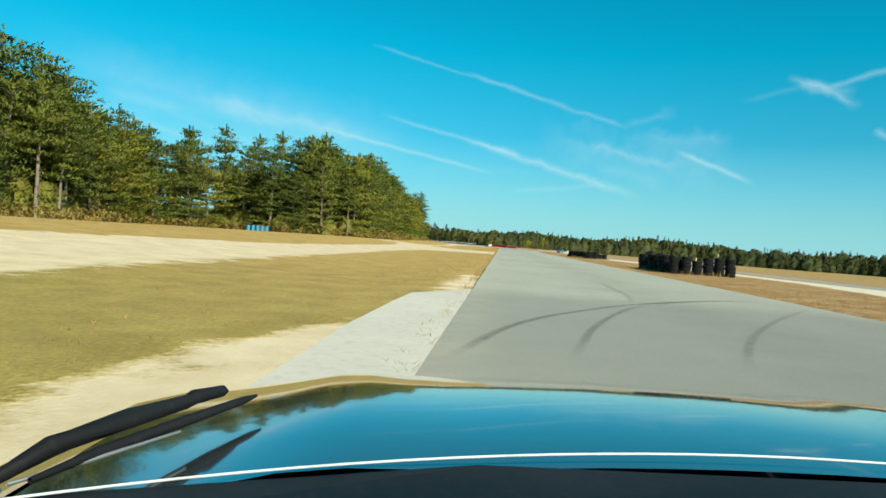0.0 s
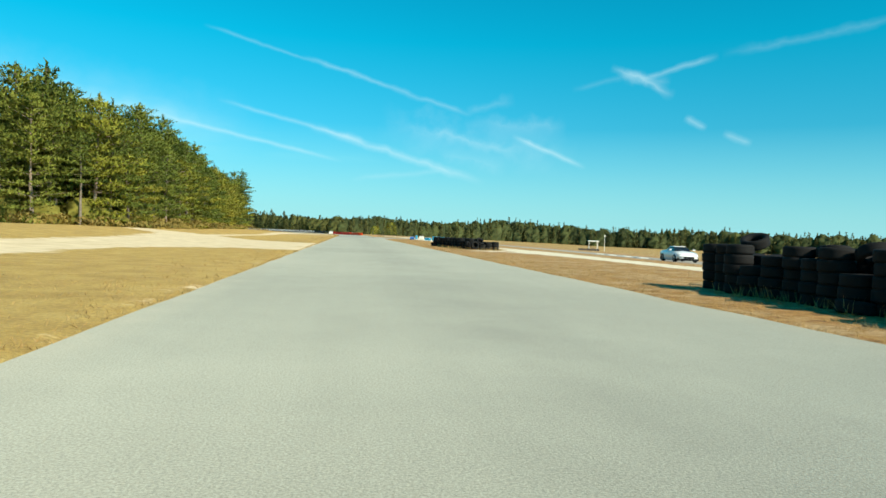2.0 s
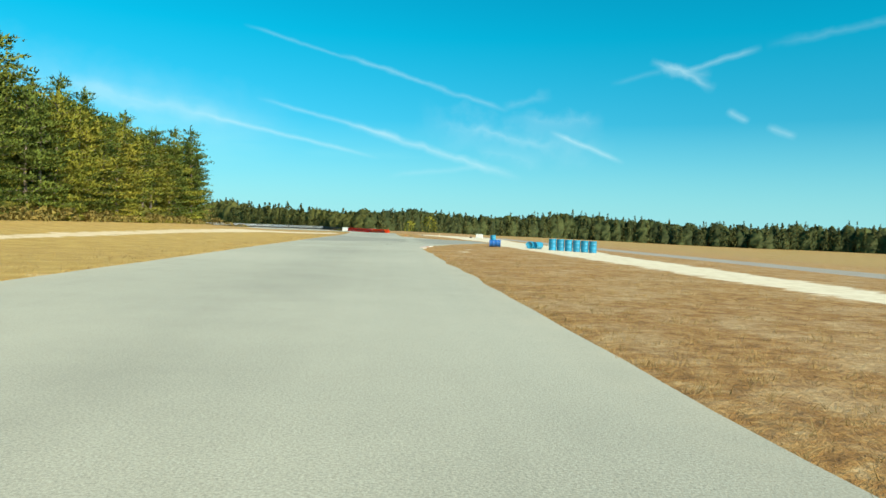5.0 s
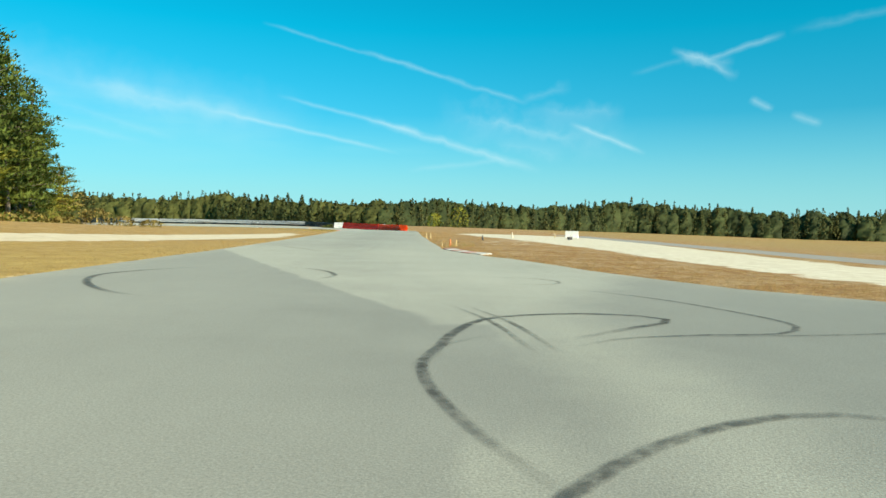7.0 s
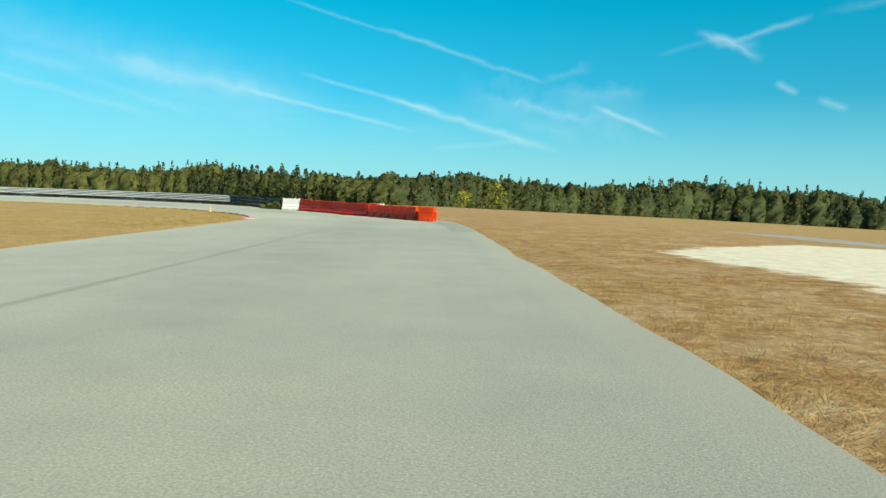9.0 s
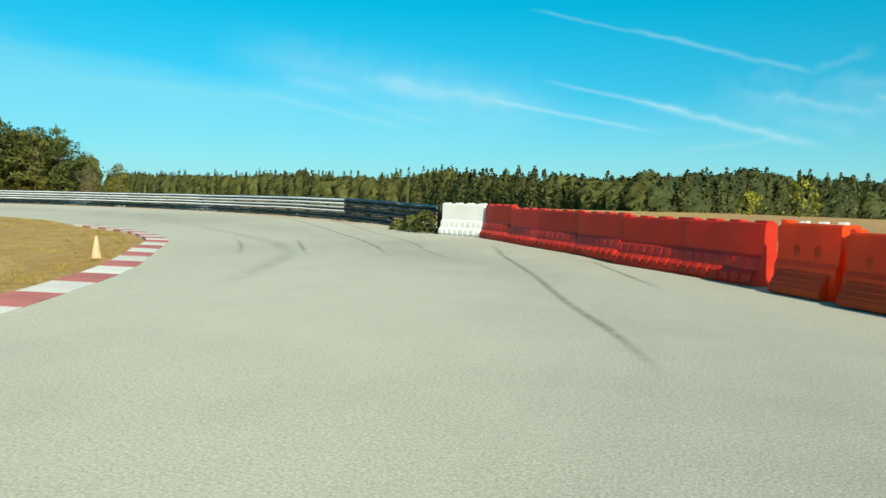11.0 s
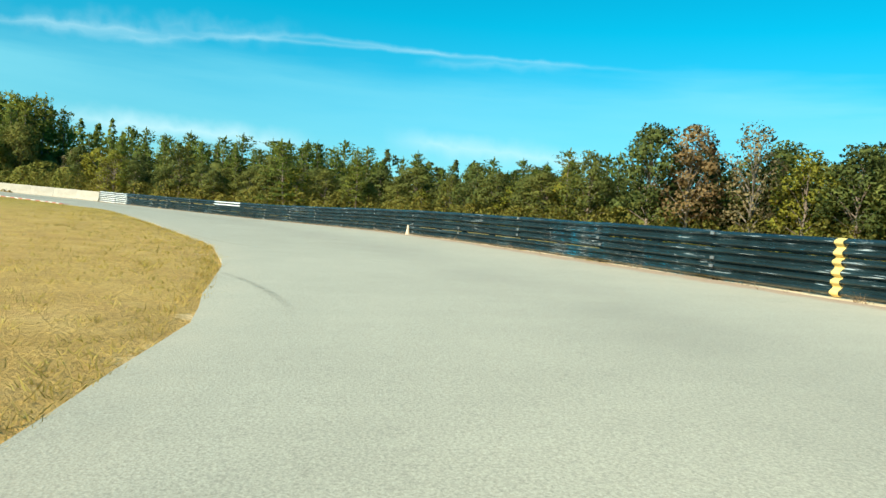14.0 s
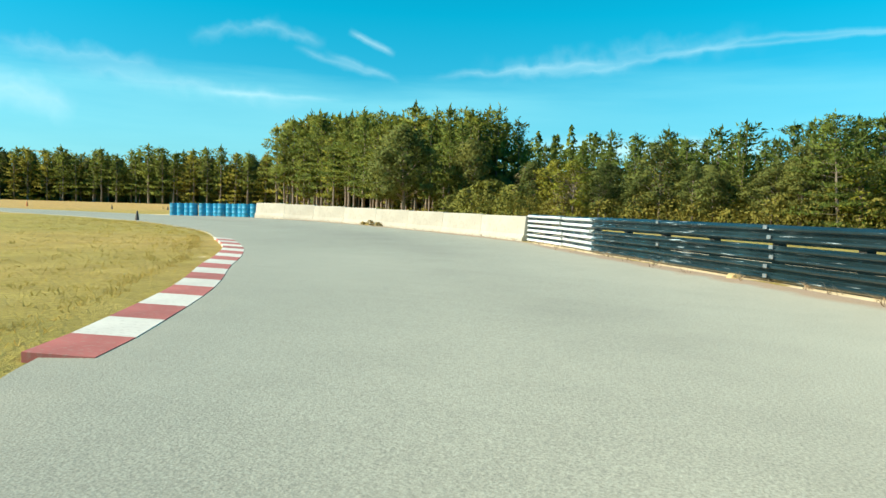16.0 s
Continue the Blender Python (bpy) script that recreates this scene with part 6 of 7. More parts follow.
def leaf_mass(name, spots, mat, label, category, leaf, count, seed, side=1.0, core=False):
    """A band of growth that nobody could count: one object of many small leaves. spots: x, y, tall, reach, kind (0 round, 1 spire); core: with close inner crowns that let no light through."""
    r = np.random.default_rng(seed)

    def girth(u, kind):
        return (1 - u) ** 0.8 * 0.95 + 0.05 if kind else np.sqrt(np.clip(1 - (2 * u - 0.75) ** 2 / 1.6, 0.03, 1))
    out, ou, cv, cn, cf = [], [], [], [], []
    zz = height(np.array([s[0] for s in spots]), np.array([s[1] for s in spots]))
    levels, sides = np.array([0.0, 0.2, 0.4, 0.58, 0.74, 0.87, 0.96]), 9
    ring_u, ring_a = [v.ravel() for v in np.meshgrid(levels, np.arange(sides) * 2 * math.pi / sides, indexing='ij')]
    at = np.arange(len(levels) * sides).reshape(len(levels), sides)
    nxt = np.roll(at, -1, 1)
    skin = np.vstack([np.stack([at[:-1], nxt[:-1], nxt[1:]], -1).reshape(-1, 3), np.stack([at[:-1], nxt[1:], at[1:]], -1).reshape(-1, 3)])
    for n_spot, ((x, y, tall, reach, kind), z) in enumerate(zip(spots, zz)):
        u = r.uniform(0, 1, count) ** 0.8
        a = r.uniform(0, 6.28, count)
        rad = reach * girth(u, kind) * np.sqrt(r.uniform(0.7 if core else 0.25, 1.1 if core else 1, count)) * (1 + 0.25 * np.sin(a * 3 + x))
        out.append(np.c_[x + rad * np.cos(a), y + rad * np.sin(a), z + tall * u])
        lump = np.sin(a * 4 + u * 9 + x) * 0.5
        ou.append(np.c_[np.cos(a + lump) * side, np.sin(a + lump) * side, 0.35 + 0.7 * u ** 2])
        if core:
            rad = 0.9 * reach * girth(ring_u, kind) * (1 + 0.25 * np.sin(ring_a * 3 + x)) * r.uniform(0.8, 1.12, len(ring_u))
            cv.append(np.c_[x + rad * np.cos(ring_a), y + rad * np.sin(ring_a), z + tall * (ring_u + r.uniform(-0.03, 0.03, len(ring_u)))])
            wave = np.sin(ring_a * 4 + ring_u * 11 + x) * 0.7
            cn.append(np.c_[np.cos(ring_a + wave) * side, np.sin(ring_a + wave) * side, 0.25 + 0.7 * ring_u ** 2 + r.uniform(-0.2, 0.25, len(ring_u))])
            cf.append(skin + n_spot * len(ring_u))
    v, nv = leaf_tris(np.vstack(out), leaf, r, 0.0, np.vstack(ou))
    f = np.arange(len(v)).reshape(-1, 3)
    if core:
        c_n = np.vstack(cn)
        f = np.vstack([f, np.vstack(cf) + len(v)])
        v, nv = np.vstack([v, np.vstack(cv)]), np.vstack([nv, c_n / np.linalg.norm(c_n, axis=1)[:, None]])
    return tagged(new(name, mesh_of(name, v, f, mat, normals=nv)), label, category, kind="stuff")


def skyline(x):
    """Height of the distant wood from west to east."""
    if x < -30:
        return float(np.interp(-x, (30, 40, 70, 110), (0.96, 1.02, 1.26, 1.58))) * float(np.interp((x + 10) / 1.6 - 10, (-450, -220, -160, -90, -75, -22), (21, 14.6, 13.2, 11.6, 12.4, 12.4)))
    return float(np.interp(x, (-450, -220, -160, -90, -75, -40, 0, 50, 85, 104, 124, 150, 170, 206, 520), (21, 14.6, 13.2, 11.6, 12.4, 12.4, 12.3, 12.4, 14.2, 15.6, 16, 14.6, 13, 14.6, 15)))


def far_band(line, gap, offsets, tall, reach, spire, seed):
    random.seed(seed)
    spots = []
    for off in offsets:
        for x, y in rows_of(line, gap, off, gap * 0.35):
            k = random.random() < spire
            swell = 1 + 0.16 * noise.noise((x * 0.021, y * 0.021, 2.0)) + 0.12 * noise.noise((x * 0.09, y * 0.09, 5.0))
            giant = 1.14 if random.random() < 0.03 else 1.0
            spots.append((x, y, random.uniform(*tall) * (skyline(x) if tall[1] < 2 else 1) * swell * giant * (1.04 if k else 0.96), random.uniform(*reach) * random.uniform(0.8, 1.25) * (0.85 if k else 1.15), int(k)))
    return spots


FAR = [(520, 60), (480, 220), (420, 345), (335, 430), (245, 498), (160, 536), (105, 550), (45, 530), (-8, 512)]
FAR_W = [(-8, 512), (-40, 545), (-70, 590), (-110, 650), (-186, 680), (-330, 768), (-506, 896), (-714, 1072)]
leaf_mass("far_wood", far_band(FAR, 3.2, (-3, 3), (0.66, 1.0), (2.8, 4.8), 0.0, 5), M_FAR, "dark distant mixed wood along the field", "wood", 0.62, 150, 41, 0.7, True)
leaf_mass("far_wood", far_band(FAR, 4.0, (1, 7), (0.78, 1.0), (2.0, 3.2), 1.0, 15), M_FAR, "narrow pine tops standing out of the distant wood", "wood", 0.62, 130, 48, 0.5)
leaf_mass("far_wood", far_band(FAR_W, 4.6, (-2, 5), (0.62, 0.92), (3.6, 6.0), 0.0, 6), M_FARPINE, "low distant pine wood on the horizon", "wood", 0.9, 130, 42, 0.7, True)
leaf_mass("far_wood", far_band(FAR_W, 6.0, (0, 6), (0.74, 0.96), (2.6, 3.8), 1.0, 16), M_FAR, "narrow pine tops on the horizon", "wood", 0.85, 100, 49, 0.5)
leaf_mass("far_wood", far_band([(-36, 512), (-60, 516), (-84, 524)], 3.4, (-5,), (9.8, 11.2), (2.2, 3.0), 1.0, 8), M_FAR, "row of pointed conifers on the horizon", "wood", 0.65, 240, 46, 0.6)
leaf_mass("far_wood", far_band([(-150, 430), (-190, 400), (-215, 350), (-235, 300)], 4.5, (-3, 4, 10), (9, 13), (2.8, 3.8), 0.4, 7), M_FAR, "dim depth of the wood behind the bend", "wood", 0.7, 170, 43)
leaf_mass("far_wood", far_band(WOOD[::4], 4.0, (16, 22, 29), (9, 12.5), (2.8, 3.6), 0.6, 9), M_PINE, "dim depth of the west wood", "wood", 0.7, 170, 44)
leaf_mass("far_wood", far_band([(-214, 282), (-226, 262), (-240, 240), (-254, 210)], 4.0, (-12, -18), (14, 19), (2.6, 3.4), 0.7, 10), M_PINE, "dim depth of the tall pine wood", "wood", 0.7, 200, 45)
leaf_mass("far_wood", far_band([(-244, 262), (-272, 232), (-296, 190), (-284, 120), (-250, 70), (-200, 26)], 4.2, (0, -6), (10, 14), (3.0, 4.2), 0.3, 12), M_FAR, "dim depth of the pine wood across the infield", "wood", 0.7, 210, 47)
random.seed(13)
leaf_mass("undergrowth", [(x, y, random.uniform(1.6, 4.4), random.uniform(1.4, 2.4), 0) for x, y in rows_of(WOOD, 2.6, 1.4, 1.1)], M_BUSH, "leafy yellow-green bushes under the wood's first pines", "bushes", 0.22, 210, 63, 1.0, True)
leaf_mass("undergrowth", [(x, y, random.uniform(0.5, 1.5), random.uniform(0.8, 1.6), 0) for off in (-2.2, -0.2, 2.5) for x, y in rows_of(WOOD, 1.9, off, 0.9)], M_SCRUB,
          "tangled yellowish scrub along the wood's foot", "scrub", 0.24, 120, 51)
leaf_mass("undergrowth", [(x, y, random.uniform(1.2, 3.4), random.uniform(1.0, 2.0), 0) for off in (2.5, 5) for x, y in
                          rows_of([(-42, 293), (-40, 278), (-37.5, 255)], 1.8, off - 6, 0.8)] + [(-37.5, 291, 4.2, 2.6, 0), (-40, 295, 3.6, 2.6, 0), (-35.6, 293, 2.4, 1.8, 0), (-33.6, 296, 1.5, 1.6, 0), (-31.5, 300, 1.1, 1.6, 0), (-45, 298, 2.2, 2.5, 0)], M_SCRUB,
          "tall straw-coloured scrub at the wood's corner", "scrub", 0.20, 380, 52)
leaf_mass("undergrowth", [(x, y, random.uniform(1.6, 4.2), random.uniform(1.4, 2.6), 0) for line in ([(-95, 410), (-108, 399), (-120, 387), (-132, 370), (-150, 359), (-170, 346), (-174, 334), (-182, 316), (-194, 290), (-204, 272)],)
                          for off in (1, -2) for x, y in rows_of(line, 2.4, off, 1.0)], M_BUSH, "bushes along the foot of the wood", "bushes", 0.21, 240, 53)
leaf_mass("undergrowth", [(x, y, random.uniform(3.0, 8.0), random.uniform(2.4, 4.2), 0) for off in (-6, -9) for x, y in rows_of(FAR, 3.4, off, 1.6)], M_FAR, "low growth before the distant wood", "bushes", 0.55, 60, 54, 0.7, True)
leaf_mass("undergrowth", [(x, y, random.uniform(4.0, 10.0), random.uniform(3.0, 5.0), 0) for x, y in rows_of(FAR_W, 4.0, -7, 2.0)], M_FARPINE, "low growth before the pines on the horizon", "bushes", 0.8, 60, 62, 0.7, True)
leaf_mass("undergrowth", [(x, y, random.uniform(3.0, 7.5), random.uniform(2.0, 3.4), 0) for line in ([(-214, 288), (-226, 266), (-240, 240), (-250, 205), (-276, 196), (-268, 158), (-256, 118), (-236, 80), (-200, 48)],)
                          for off in (-4, -14) for x, y in rows_of(line, 3.0, off, 1.2)], M_OAK, "shaded growth under the pines", "bushes", 0.5, 110, 57, 1.0, True)
leaf_mass("far_wood", [(x, y, random.uniform(5, 9), random.uniform(2.2, 3.4), 0) for line in ([(-108, 414), (-126, 396), (-140, 380), (-160, 366), (-182, 354), (-190, 330), (-200, 304), (-212, 282), (-226, 262)],)
                          for off in (-1, -6) for x, y in rows_of(line, 3.2, off, 1.2)], M_OAK, "leafy lower storey of the wood by the bend", "wood", 0.32, 300, 58, 1.0, True)
leaf_mass("far_wood", [(x, y, random.uniform(12.5, 16.5), random.uniform(2.4, 3.6), 0) for off in (-7, -13) for x, y in rows_of([(-272, 196), (-262, 158), (-250, 120), (-230, 84), (-196, 54)], 4.6, off, 1.8)],
          M_FARPINE, "close crowns of the pine wood across the infield", "wood", 0.6, 150, 64, 0.8, True)
leaf_mass("undergrowth", [(-177, 291.5, 5.0, 3.4, 0), (-173.5, 296, 4.2, 3.0, 0), (-180.5, 287, 4.0, 3.0, 0), (-183, 283, 3.0, 2.4, 0)], M_BUSH, "bright yellow-green bushes behind the wall", "bushes", 0.24, 900, 59)
leaf_mass("undergrowth", [(-84.2, 391.9, 1.5, 1.7, 0), (-86.8, 394.0, 1.8, 1.8, 0), (-81.5, 391.0, 1.1, 1.5, 0), (-90, 397, 2.2, 2.0, 0)], M_RUST, "low rusty brown bushes in the field", "bushes", 0.16, 500, 61)
leaf_mass("golden_bush", [(24, 478, 8.0, 4.2, 0), (14, 486, 5.5, 3.2, 0)], M_GOLD, "golden bush before the distant wood", "bush", 0.6, 260, 55)
leaf_mass("weeds", [(-122.5, 307.5, 0.26, 0.22, 0), (-122.1, 308.2, 0.20, 0.22, 0), (-122.8, 306.9, 0.16, 0.2, 0)], M_SCRUB, "dry weeds at the foot of the wall", "weeds", 0.05, 160, 60)
leaf_mass("weeds", [(-10.25, 329.5, 0.75, 0.42, 0), (-10.9, 329.9, 0.55, 0.40, 0), (-11.6, 330.5, 0.32, 0.35, 0)], M_OAK, "green weeds at the end of the rail", "weeds", 0.07, 420, 56)


def blades(name, spots, mat, label, tall, count, seed, splay=0.5, thick=0.012):
    """Tufts of grass: thin upright triangles."""
    r = np.random.default_rng(seed)
    p = np.asarray(spots, float)
    z = height(p[:, 0], p[:, 1])
    c = np.repeat(np.c_[p, z], count, 0)
    n = len(c)
    c[:, :2] += r.normal(0, 0.05, (n, 2))
    hgt = r.uniform(*tall, n)
    lean = r.normal(0, splay, (n, 2)) * hgt[:, None]
    a = r.uniform(0, 6.28, n)
    w = np.c_[np.cos(a), np.sin(a), np.zeros(n)] * (thick * r.uniform(0.6, 1.6, n))[:, None]
    v = np.stack([c - w - (0, 0, 0.02), c + w - (0, 0, 0.02), c + np.c_[lean, hgt]], 1).reshape(-1, 3)
    return tagged(new(name, mesh_of(name, v, np.arange(len(v)).reshape(-1, 3), mat)), label, "grass", kind="stuff")


sand_grid = sand.reshape(ny, nx)


def bare(p):
    i = np.clip(np.searchsorted(gx, p[:, 0]), 0, nx - 1)
    j = np.clip(np.searchsorted(gy, p[:, 1]), 0, ny - 1)
    return sand_grid[j, i]


def scatter(n, x0, x1, y0, y1, near_d, seed, from_line):
    r = np.random.default_rng(seed)
    p = np.c_[r.uniform(x0, x1, n), r.uniform(y0, y1, n)]
    d = near(p, from_line)[0]
    keep = (~inside(p, ROAD_POLY)) & (r.uniform(size=n) < np.exp(-d / near_d)) & (bare(p) + r.normal(0, 0.15, n) < 0.45) & (d > 0.05)
    return p[keep]


blades("verge_grass", scatter(40000, -14, -4.1, 1, 292, 1.6, 61, ROAD_L), M_STRAW, "short straw-coloured grass on the west verge", (0.03, 0.08), 6, 71, 1.3, 0.006)
blades("verge_grass", scatter(44000, 4.7, 16, 20, 300, 3.2, 62, ROAD_R), M_STRAW, "dry brown grass on the east verge", (0.02, 0.09), 12, 72, 1.0, 0.0036)
infield = scatter(90000, -118, -5, 292, 337, 2.6, 63, IN_T)
infield = infield[(near(infield, IN_T)[0] > 0.62) | ((infield[:, 0] < -25) & (infield[:, 0] > -91))]
blades("infield_grass", infield, M_LAWN, "mown green-gold grass inside the bend", (0.025, 0.085), 9, 73, 1.3, 0.0055)
r62 = np.random.default_rng(5)
lip = resample(INNER, 0.16)
lip_d = np.gradient(lip, axis=0)
lip_n = np.stack([-lip_d[:, 1], lip_d[:, 0]], 1) / np.linalg.norm(lip_d, axis=1)[:, None]
lip = lip + lip_n * (0.20 + 0.42 * ((lip[:, 0] > -24.5) | ((lip[:, 0] < -92) & (lip[:, 0] > -109))))[:, None] + r62.normal(0, 0.10, lip.shape)
blades("edge_grass", lip[(lip[:, 1] > 296) & (lip[:, 0] > -120)], M_LAWN, "rough grass hanging over the edge of the tarmac", (0.03, 0.09), 12, 77, 1.0, 0.005)
tuft = []
for c, n, sp in (((7.3, 52), 60, (0.35, 5)), ((9.6, 46.3), 25, (1.6, 0.2)), ((7.6, 105), 110, (0.5, 6)), ((9.6, 98.5), 50, (1.6, 0.4)), ((6.3, 239), 60, (0.8, 1.2))):
    tuft.append(np.array(c) + r62.uniform(-1, 1, (n, 2)) * sp)
blades("tall_weeds", np.vstack(tuft), M_STRAW, "tall dry weeds round the tyre walls", (0.12, 0.36), 5, 74, 0.4, 0.006)
foot = RAIL[::1, :2] + r62.normal(0, 0.12, (len(RAIL), 2))
d_r2 = np.gradient(RAIL[:, :2], axis=0)
n_r = np.stack([-d_r2[:, 1], d_r2[:, 0]], 1) / np.linalg.norm(d_r2, axis=1)[:, None]
foot = np.repeat(foot + n_r * 0.35, 2, 0) + r62.normal(0, 0.18, (2 * len(RAIL), 2))
blades("rail_weeds", foot[r62.uniform(size=len(foot)) < 0.8], M_WEED, "dry brown weeds and litter along the rail's foot", (0.03, 0.17), 6, 75, 0.9, 0.009)

# ------------------------------------------------------------------ cars


def wheel(parent, x, y, z, radius, width, side):
    w = thing("wheel", "", "", "", pose(x, y, z, 0, 90 * side, 0))
    w.parent = parent
    bm = bmesh.new()
    bm_lathe(bm, [(radius * 0.68, -width / 2), (radius * 0.92, -width / 2), (radius, -width * 0.36), (radius, width * 0.36), (radius * 0.92, width / 2), (radius * 0.68, width / 2)], 28, cap=False)
    part("tyre", bm, M_RUBBER, w, "black tyre", True)
    bm = bmesh.new()
    bm_lathe(bm, [(radius * 0.70, -width / 2 + 0.01), (radius * 0.70, width / 2 - 0.01), (radius * 0.62, width / 2 - 0.03), (radius * 0.2, width / 2 - 0.06), (radius * 0.16, width / 2 - 0.02), (0.01, width / 2 - 0.02)], 20, cap=False)
    for k in range(5):
        a = 2 * math.pi * k / 5
        m = Matrix.Rotation(a, 4, 'Z')
        b2 = bmesh.ops.create_cube(bm, size=1, matrix=m @ Matrix.Translation((radius * 0.42, 0, width / 2 - 0.035)) @ Matrix.Diagonal((radius * 0.5, 0.05, 0.03, 1)))
    part("rim", bm, M_RIM, w, "dark alloy rim")
    return w


M_RIM = painted("alloy_rim", (0.10, 0.10, 0.11), 0.35, 0.8, vary=0.15)
M_CARWHITE, cn, cl_, cb = material("white_car_paint", 0.25)
cb.inputs["Base Color"].default_value = (0.80, 0.80, 0.78, 1)
cb.inputs["Coat Weight"].default_value = 0.8
M_GLASS = painted("dark_car_glass", (0.012, 0.014, 0.016), 0.08, vary=0.1, dirt_amount=0.05)
M_TRIM = painted("black_trim_plastic", (0.012, 0.013, 0.014), 0.55, vary=0.3, scale=5.0, dirt=(0.05, 0.05, 0.05), dirt_amount=0.2)
M_TRIM.node_tree.nodes["Principled BSDF"].inputs["Specular IOR Level"].default_value = 0.15
M_LENS = painted("headlight_lens", (0.45, 0.46, 0.47), 0.12, vary=0.1)


def loft(bm, sections):
    """Skin over cross sections, each a list of points of equal number."""
    rows = [[bm.verts.new(p) for p in sec] for sec in sections]
    for a, b in zip(rows[:-1], rows[1:]):
        for k in range(len(a) - 1):
            bm.faces.new((a[k], a[k + 1], b[k + 1], b[k]))
    bm.faces.new(rows[0])
    bm.faces.new(rows[-1][::-1])
    bmesh.ops.recalc_face_normals(bm, faces=bm.faces)


def section(y, half, low, belt, top, crown):
    pts = []
    for x, z in ((-half * 0.94, low), (-half, low + 0.15), (-half, belt - 0.12), (-half * 0.93, belt), (-half * 0.6, top), (-half * 0.3, top + crown * 0.7), (0, top + crown), (half * 0.3, top + crown * 0.7),
                 (half * 0.6, top), (half * 0.93, belt), (half, belt - 0.12), (half, low + 0.15), (half * 0.94, low)):
        pts.append((x, y, z))
    return pts


# passing car held still, placed where it fits the camera's view
cx, cy = 24.7, 94.5
coupe = thing("parked_car", "white low sports coupe on the far lane", "car", "", pose(cx, cy, h1(cx, cy) + 0.0, 0, 0, 176))
bm = bmesh.new()
loft(bm, [section(-2.0, 0.72, 0.36, 0.72, 0.80, 0.02), section(-1.9, 0.82, 0.24, 0.80, 0.90, 0.02), section(-1.2, 0.88, 0.18, 0.86, 0.93, 0.02), section(-0.2, 0.87, 0.17, 0.84, 0.90, 0.02),
          section(0.7, 0.88, 0.17, 0.82, 0.86, 0.04), section(1.3, 0.88, 0.18, 0.76, 0.78, 0.05), section(1.8, 0.82, 0.22, 0.64, 0.66, 0.04), section(2.0, 0.66, 0.30, 0.52, 0.54, 0.03)])
part("body", bm, M_CARWHITE, coupe, "glossy white body", True)
bm = bmesh.new()
loft(bm, [[(-0.62, -1.35, 0.9), (-0.45, -1.3, 0.95), (0.45, -1.3, 0.95), (0.62, -1.35, 0.9)], [(-0.66, -0.7, 0.9), (-0.5, -0.6, 1.20), (0.5, -0.6, 1.20), (0.66, -0.7, 0.9)],
          [(-0.67, 0.1, 0.88), (-0.5, 0.05, 1.22), (0.5, 0.05, 1.22), (0.67, 0.1, 0.88)], [(-0.7, 0.85, 0.85), (-0.6, 0.8, 0.88), (0.6, 0.8, 0.88), (0.7, 0.85, 0.85)]])
part("windows", bm, M_GLASS, coupe, "dark window glass")
bm = bmesh.new()
bm_box(bm, -0.5, -0.66, 1.195, 0.5, 0.10, 1.24, 0.02)
part("roof", bm, M_CARWHITE, coupe)
bm = bmesh.new()
bm_box(bm, -0.42, 1.94, 0.30, 0.42, 2.01, 0.46, 0.03)
part("grille", bm, M_TRIM, coupe, "wide black grille")
for sx_ in (-1, 1):
    bm = bmesh.new()
    bm_box(bm, sx_ * 0.62 - 0.14, 1.72, 0.56, sx_ * 0.62 + 0.14, 1.86, 0.66, 0.03)
    part("headlight", bm, M_LENS, coupe)
    bm = bmesh.new()
    bm_box(bm, sx_ * 0.95 - 0.10, 0.55, 0.90, sx_ * 0.95 + 0.10, 0.68, 1.02, 0.03)
    part("mirror", bm, M_CARWHITE, coupe)
    for yy in (-1.2, 1.25):
        wheel(coupe, sx_ * 0.80, yy, 0.31, 0.31, 0.21, sx_)
bm = bmesh.new()
bm_box(bm, -0.82, -1.9, 0.14, 0.82, 1.9, 0.34)
part("underside", bm, M_TRIM, coupe)

# open sports car at the walk's start; hood shaped to fit the camera's view
M_HOOD, hn, hl, hb = material("dark_glossy_car_paint", 0.10)
hb.inputs["Base Color"].default_value = (0.030, 0.032, 0.034, 1)
hb.inputs["Coat Weight"].default_value = 1.0
hb.inputs["Coat Roughness"].default_value = 0.03
hb.inputs["Specular IOR Level"].default_value = 0.8
bump(hn, hl, hb, add_noise(hn, hl, 60, 3), 0.015, 0.002)
ox, oy = -3.13, 0.05
own = thing("sports_car", "dark glossy open sports car on the asphalt", "car", "", pose(ox, oy, 0.02, 0, 0, 8.0))


def hood_z(x, y):
    z = 0.945 - 0.135 * (y - 0.72) ** 2
    return z - 0.055 * (abs(x) / 0.72) ** 2.4 + 0.012 * math.exp(-((abs(x) - 0.46) / 0.10) ** 2)


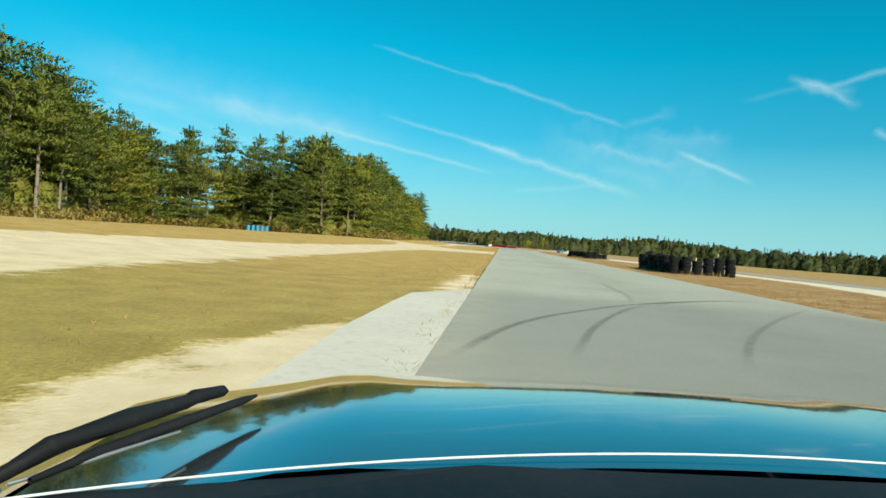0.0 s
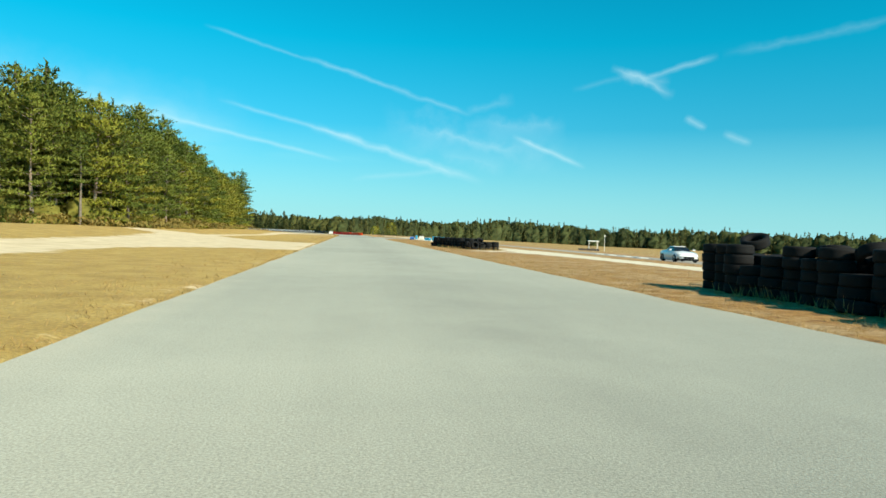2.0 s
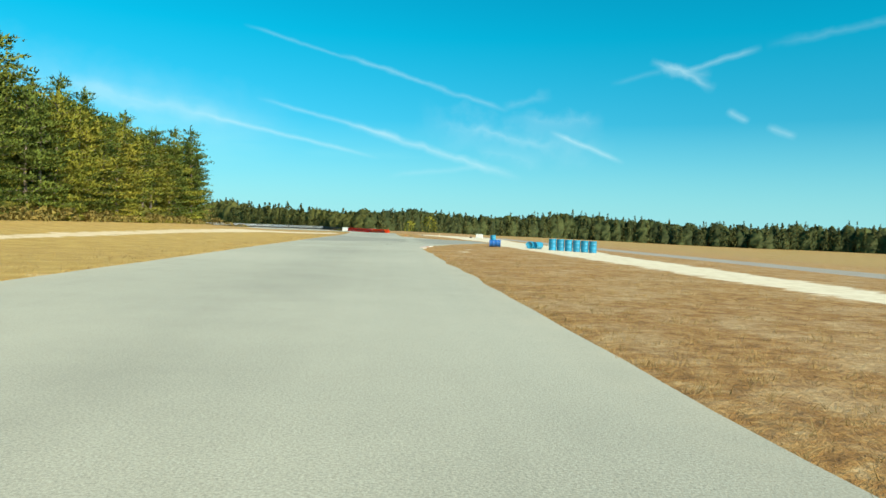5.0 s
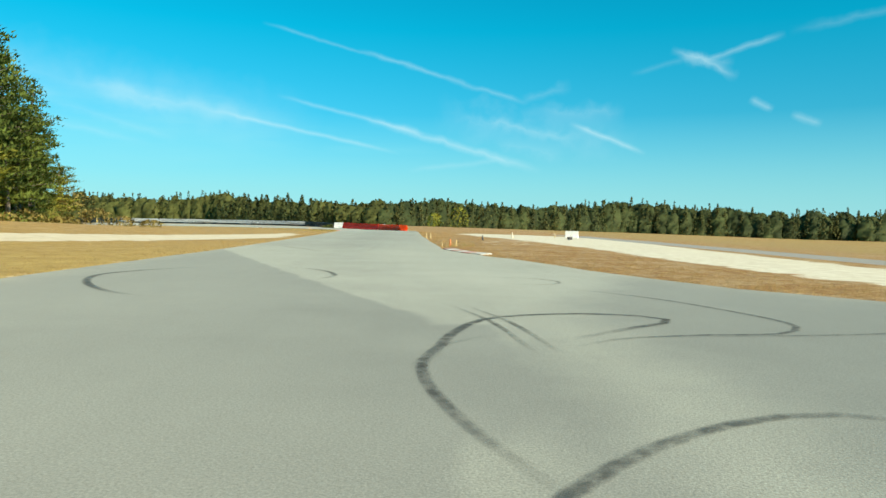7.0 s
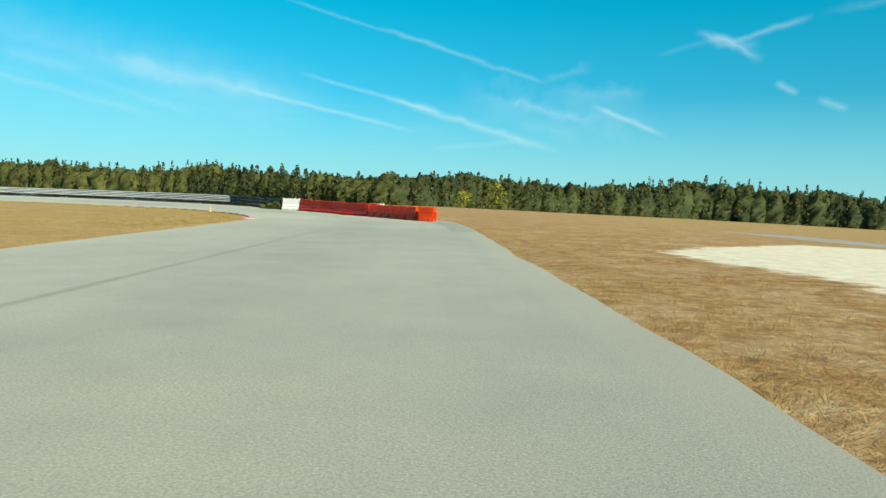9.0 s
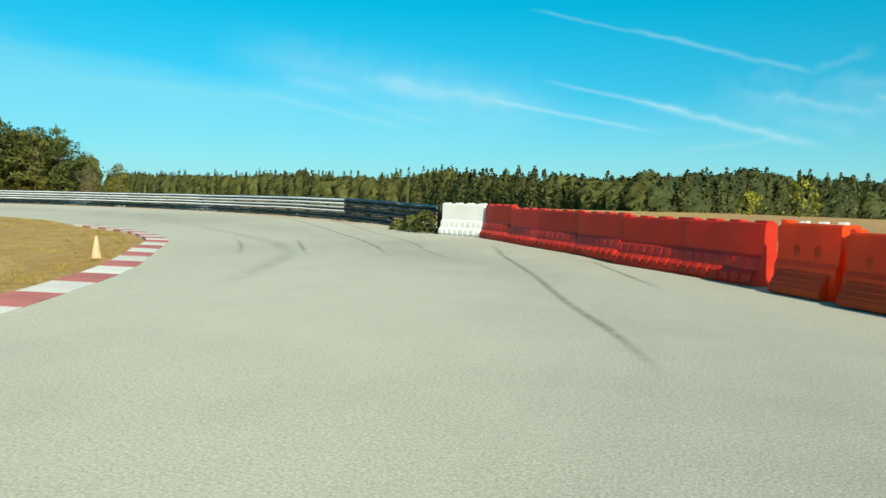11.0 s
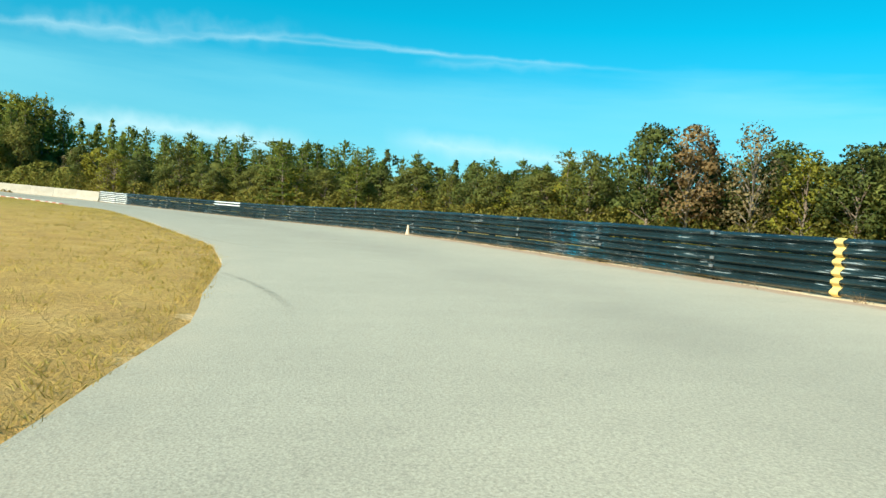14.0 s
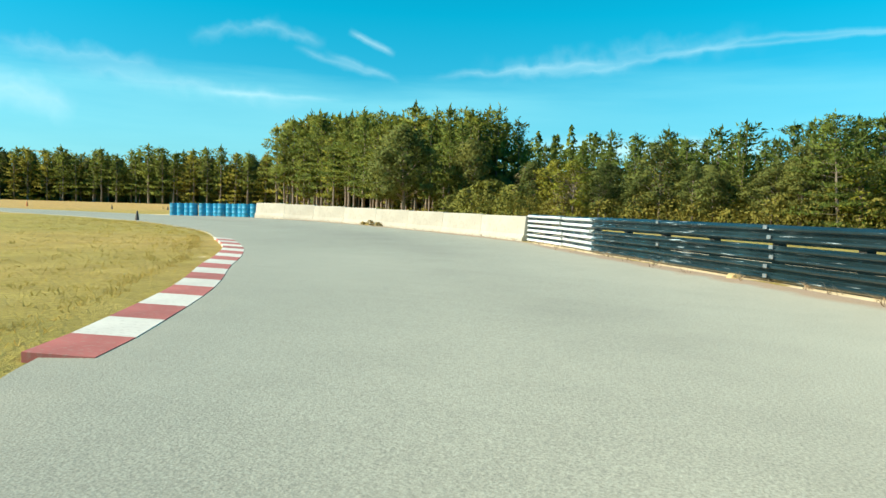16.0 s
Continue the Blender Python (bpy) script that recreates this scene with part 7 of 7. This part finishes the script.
bm = bmesh.new()
grid = [[bm.verts.new((x, y, hood_z(x, y))) for x in np.linspace(-0.72, 0.72, 25)] for y in np.linspace(0.66, 2.02, 22)]
for a, b in zip(grid[:-1], grid[1:]):
    for k in range(24):
        bm.faces.new((a[k], a[k + 1], b[k + 1], b[k]))
for v in grid[0]:
    v.co.y -= 0.085 * (abs(v.co.x) / 0.72) ** 2
part("hood", bm, M_HOOD, own, "dark mirror-glossy hood", True)
for side in (-1, 1):
    bm = bmesh.new()
    secs = []
    for y, top_z, low in ((-2.1, 0.84, 0.35), (-1.5, 0.92, 0.28), (-0.4, 0.90, 0.22), (0.3, 0.90, 0.22), (0.75, 0.885, 0.22), (1.3, 0.85, 0.24), (1.8, 0.74, 0.28), (2.1, 0.60, 0.34)):
        secs.append([(side * 0.73, y, top_z), (side * 0.84, y, top_z - 0.03), (side * 0.92, y, top_z - 0.14), (side * 0.93, y, low + 0.2), (side * 0.88, y, low), (side * 0.70, y, low)])
    loft(bm, secs)
    part("fender", bm, M_HOOD, own, "dark glossy fender", True)
    for yy in (-1.35, 1.35):
        wheel(own, side * 0.86, yy, 0.33, 0.33, 0.24, side)
bm = bmesh.new()
bm_box(bm, -0.72, 1.99, 0.30, 0.72, 2.14, 0.70, 0.06)
part("bumper", bm, M_HOOD, own)
bm = bmesh.new()
loft(bm, [[(-0.74, 0.10, 0.78), (-0.74, 0.10, 0.90), (-0.3, 0.10, 0.90), (0.3, 0.10, 0.90), (0.74, 0.10, 0.90), (0.74, 0.10, 0.78)], [(-0.74, 0.45, 0.80), (-0.74, 0.45, 0.925), (-0.3, 0.50, 0.945), (0.3, 0.50, 0.945), (0.74, 0.45, 0.925), (0.74, 0.45, 0.80)],
          [(-0.74, 0.58, 0.80), (-0.74, 0.58, 0.915), (-0.3, 0.64, 0.945), (0.3, 0.64, 0.945), (0.74, 0.58, 0.915), (0.74, 0.58, 0.80)]])
part("dashboard", bm, M_TRIM, own, "matt black dashboard")
bm = bmesh.new()
# white tube painting the seal's glint, curved to fit the camera's view
pts = [(x, 0.66 - 0.10 * (x / 0.74) ** 2, 0.9592 - 0.044 * (abs(x) / 0.74) ** 1.9) for x in np.linspace(-0.74, 0.74, 33)]
v, f = tube(pts, [0.0013] * 33, 8)
part("screen_seal", mesh_of("screen_seal", v, f, M_WHITERAIL, (), True), M_WHITERAIL, own, "white line for the glint on the screen seal")
for z0, z1, y0, y1, nm in ((0.25, 0.50, -1.1, 0.3, "floor_tub"), (0.5, 0.86, -2.05, -1.2, "rear_deck")):
    bm = bmesh.new()
    bm_box(bm, -0.72, y0, z0, 0.72, y1, z1, 0.04)
    part(nm, bm, M_TRIM if nm == "floor_tub" else M_HOOD, own)
bm = bmesh.new()
bm_box(bm, -0.72, 0.3, 0.28, 0.72, 1.98, 0.62)
part("engine_bay", bm, M_TRIM, own)
wip = thing("wiper", "", "", "")
wip.parent = own
wip.matrix_basis = pose(-0.70, 0.60, 0.92)
v, f = tube([(-0.035, -0.035, -0.012), (0.0, 0.02, 0.010), (0.015, 0.05, 0.020), (0.05, 0.13, 0.026), (0.088, 0.215, 0.027), (0.092, 0.225, 0.030), (0.112, 0.272, 0.028), (0.116, 0.280, 0.026)], [0.004, 0.007, 0.010, 0.0105, 0.008, 0.009, 0.007, 0.002], 8)
part("arm", mesh_of("arm", v, f, M_TRIM, (), True), M_TRIM, wip, "black wiper arm")
v, f = tube([(0.02, 0.01, 0.004), (0.05, 0.075, 0.011), (0.095, 0.165, 0.016), (0.140, 0.262, 0.020), (0.150, 0.285, 0.021)], [0.003, 0.005, 0.006, 0.005, 0.002], 8)
part("blade", mesh_of("blade", v, f, M_TRIM, (), True), M_TRIM, wip, "black wiper blade")
v, f = tube([(0.004, 0.005, 0.002), (0.045, 0.060, 0.006), (0.10, 0.150, 0.011)], [0.002, 0.0025, 0.0015], 6)
part("spray_tube", mesh_of("spray_tube", v, f, M_TIN, (), True), M_TIN, wip, "bright metal washer tube")
bm = bmesh.new()
bm_lathe(bm, [(0.012, -0.012), (0.012, 0.004), (0.008, 0.010), (0.003, 0.012)], 12, pose(-0.012, -0.005, 0.004, 12, -20))
part("pivot_nut", bm, M_TIN, wip, "bright steel pivot nut", True)
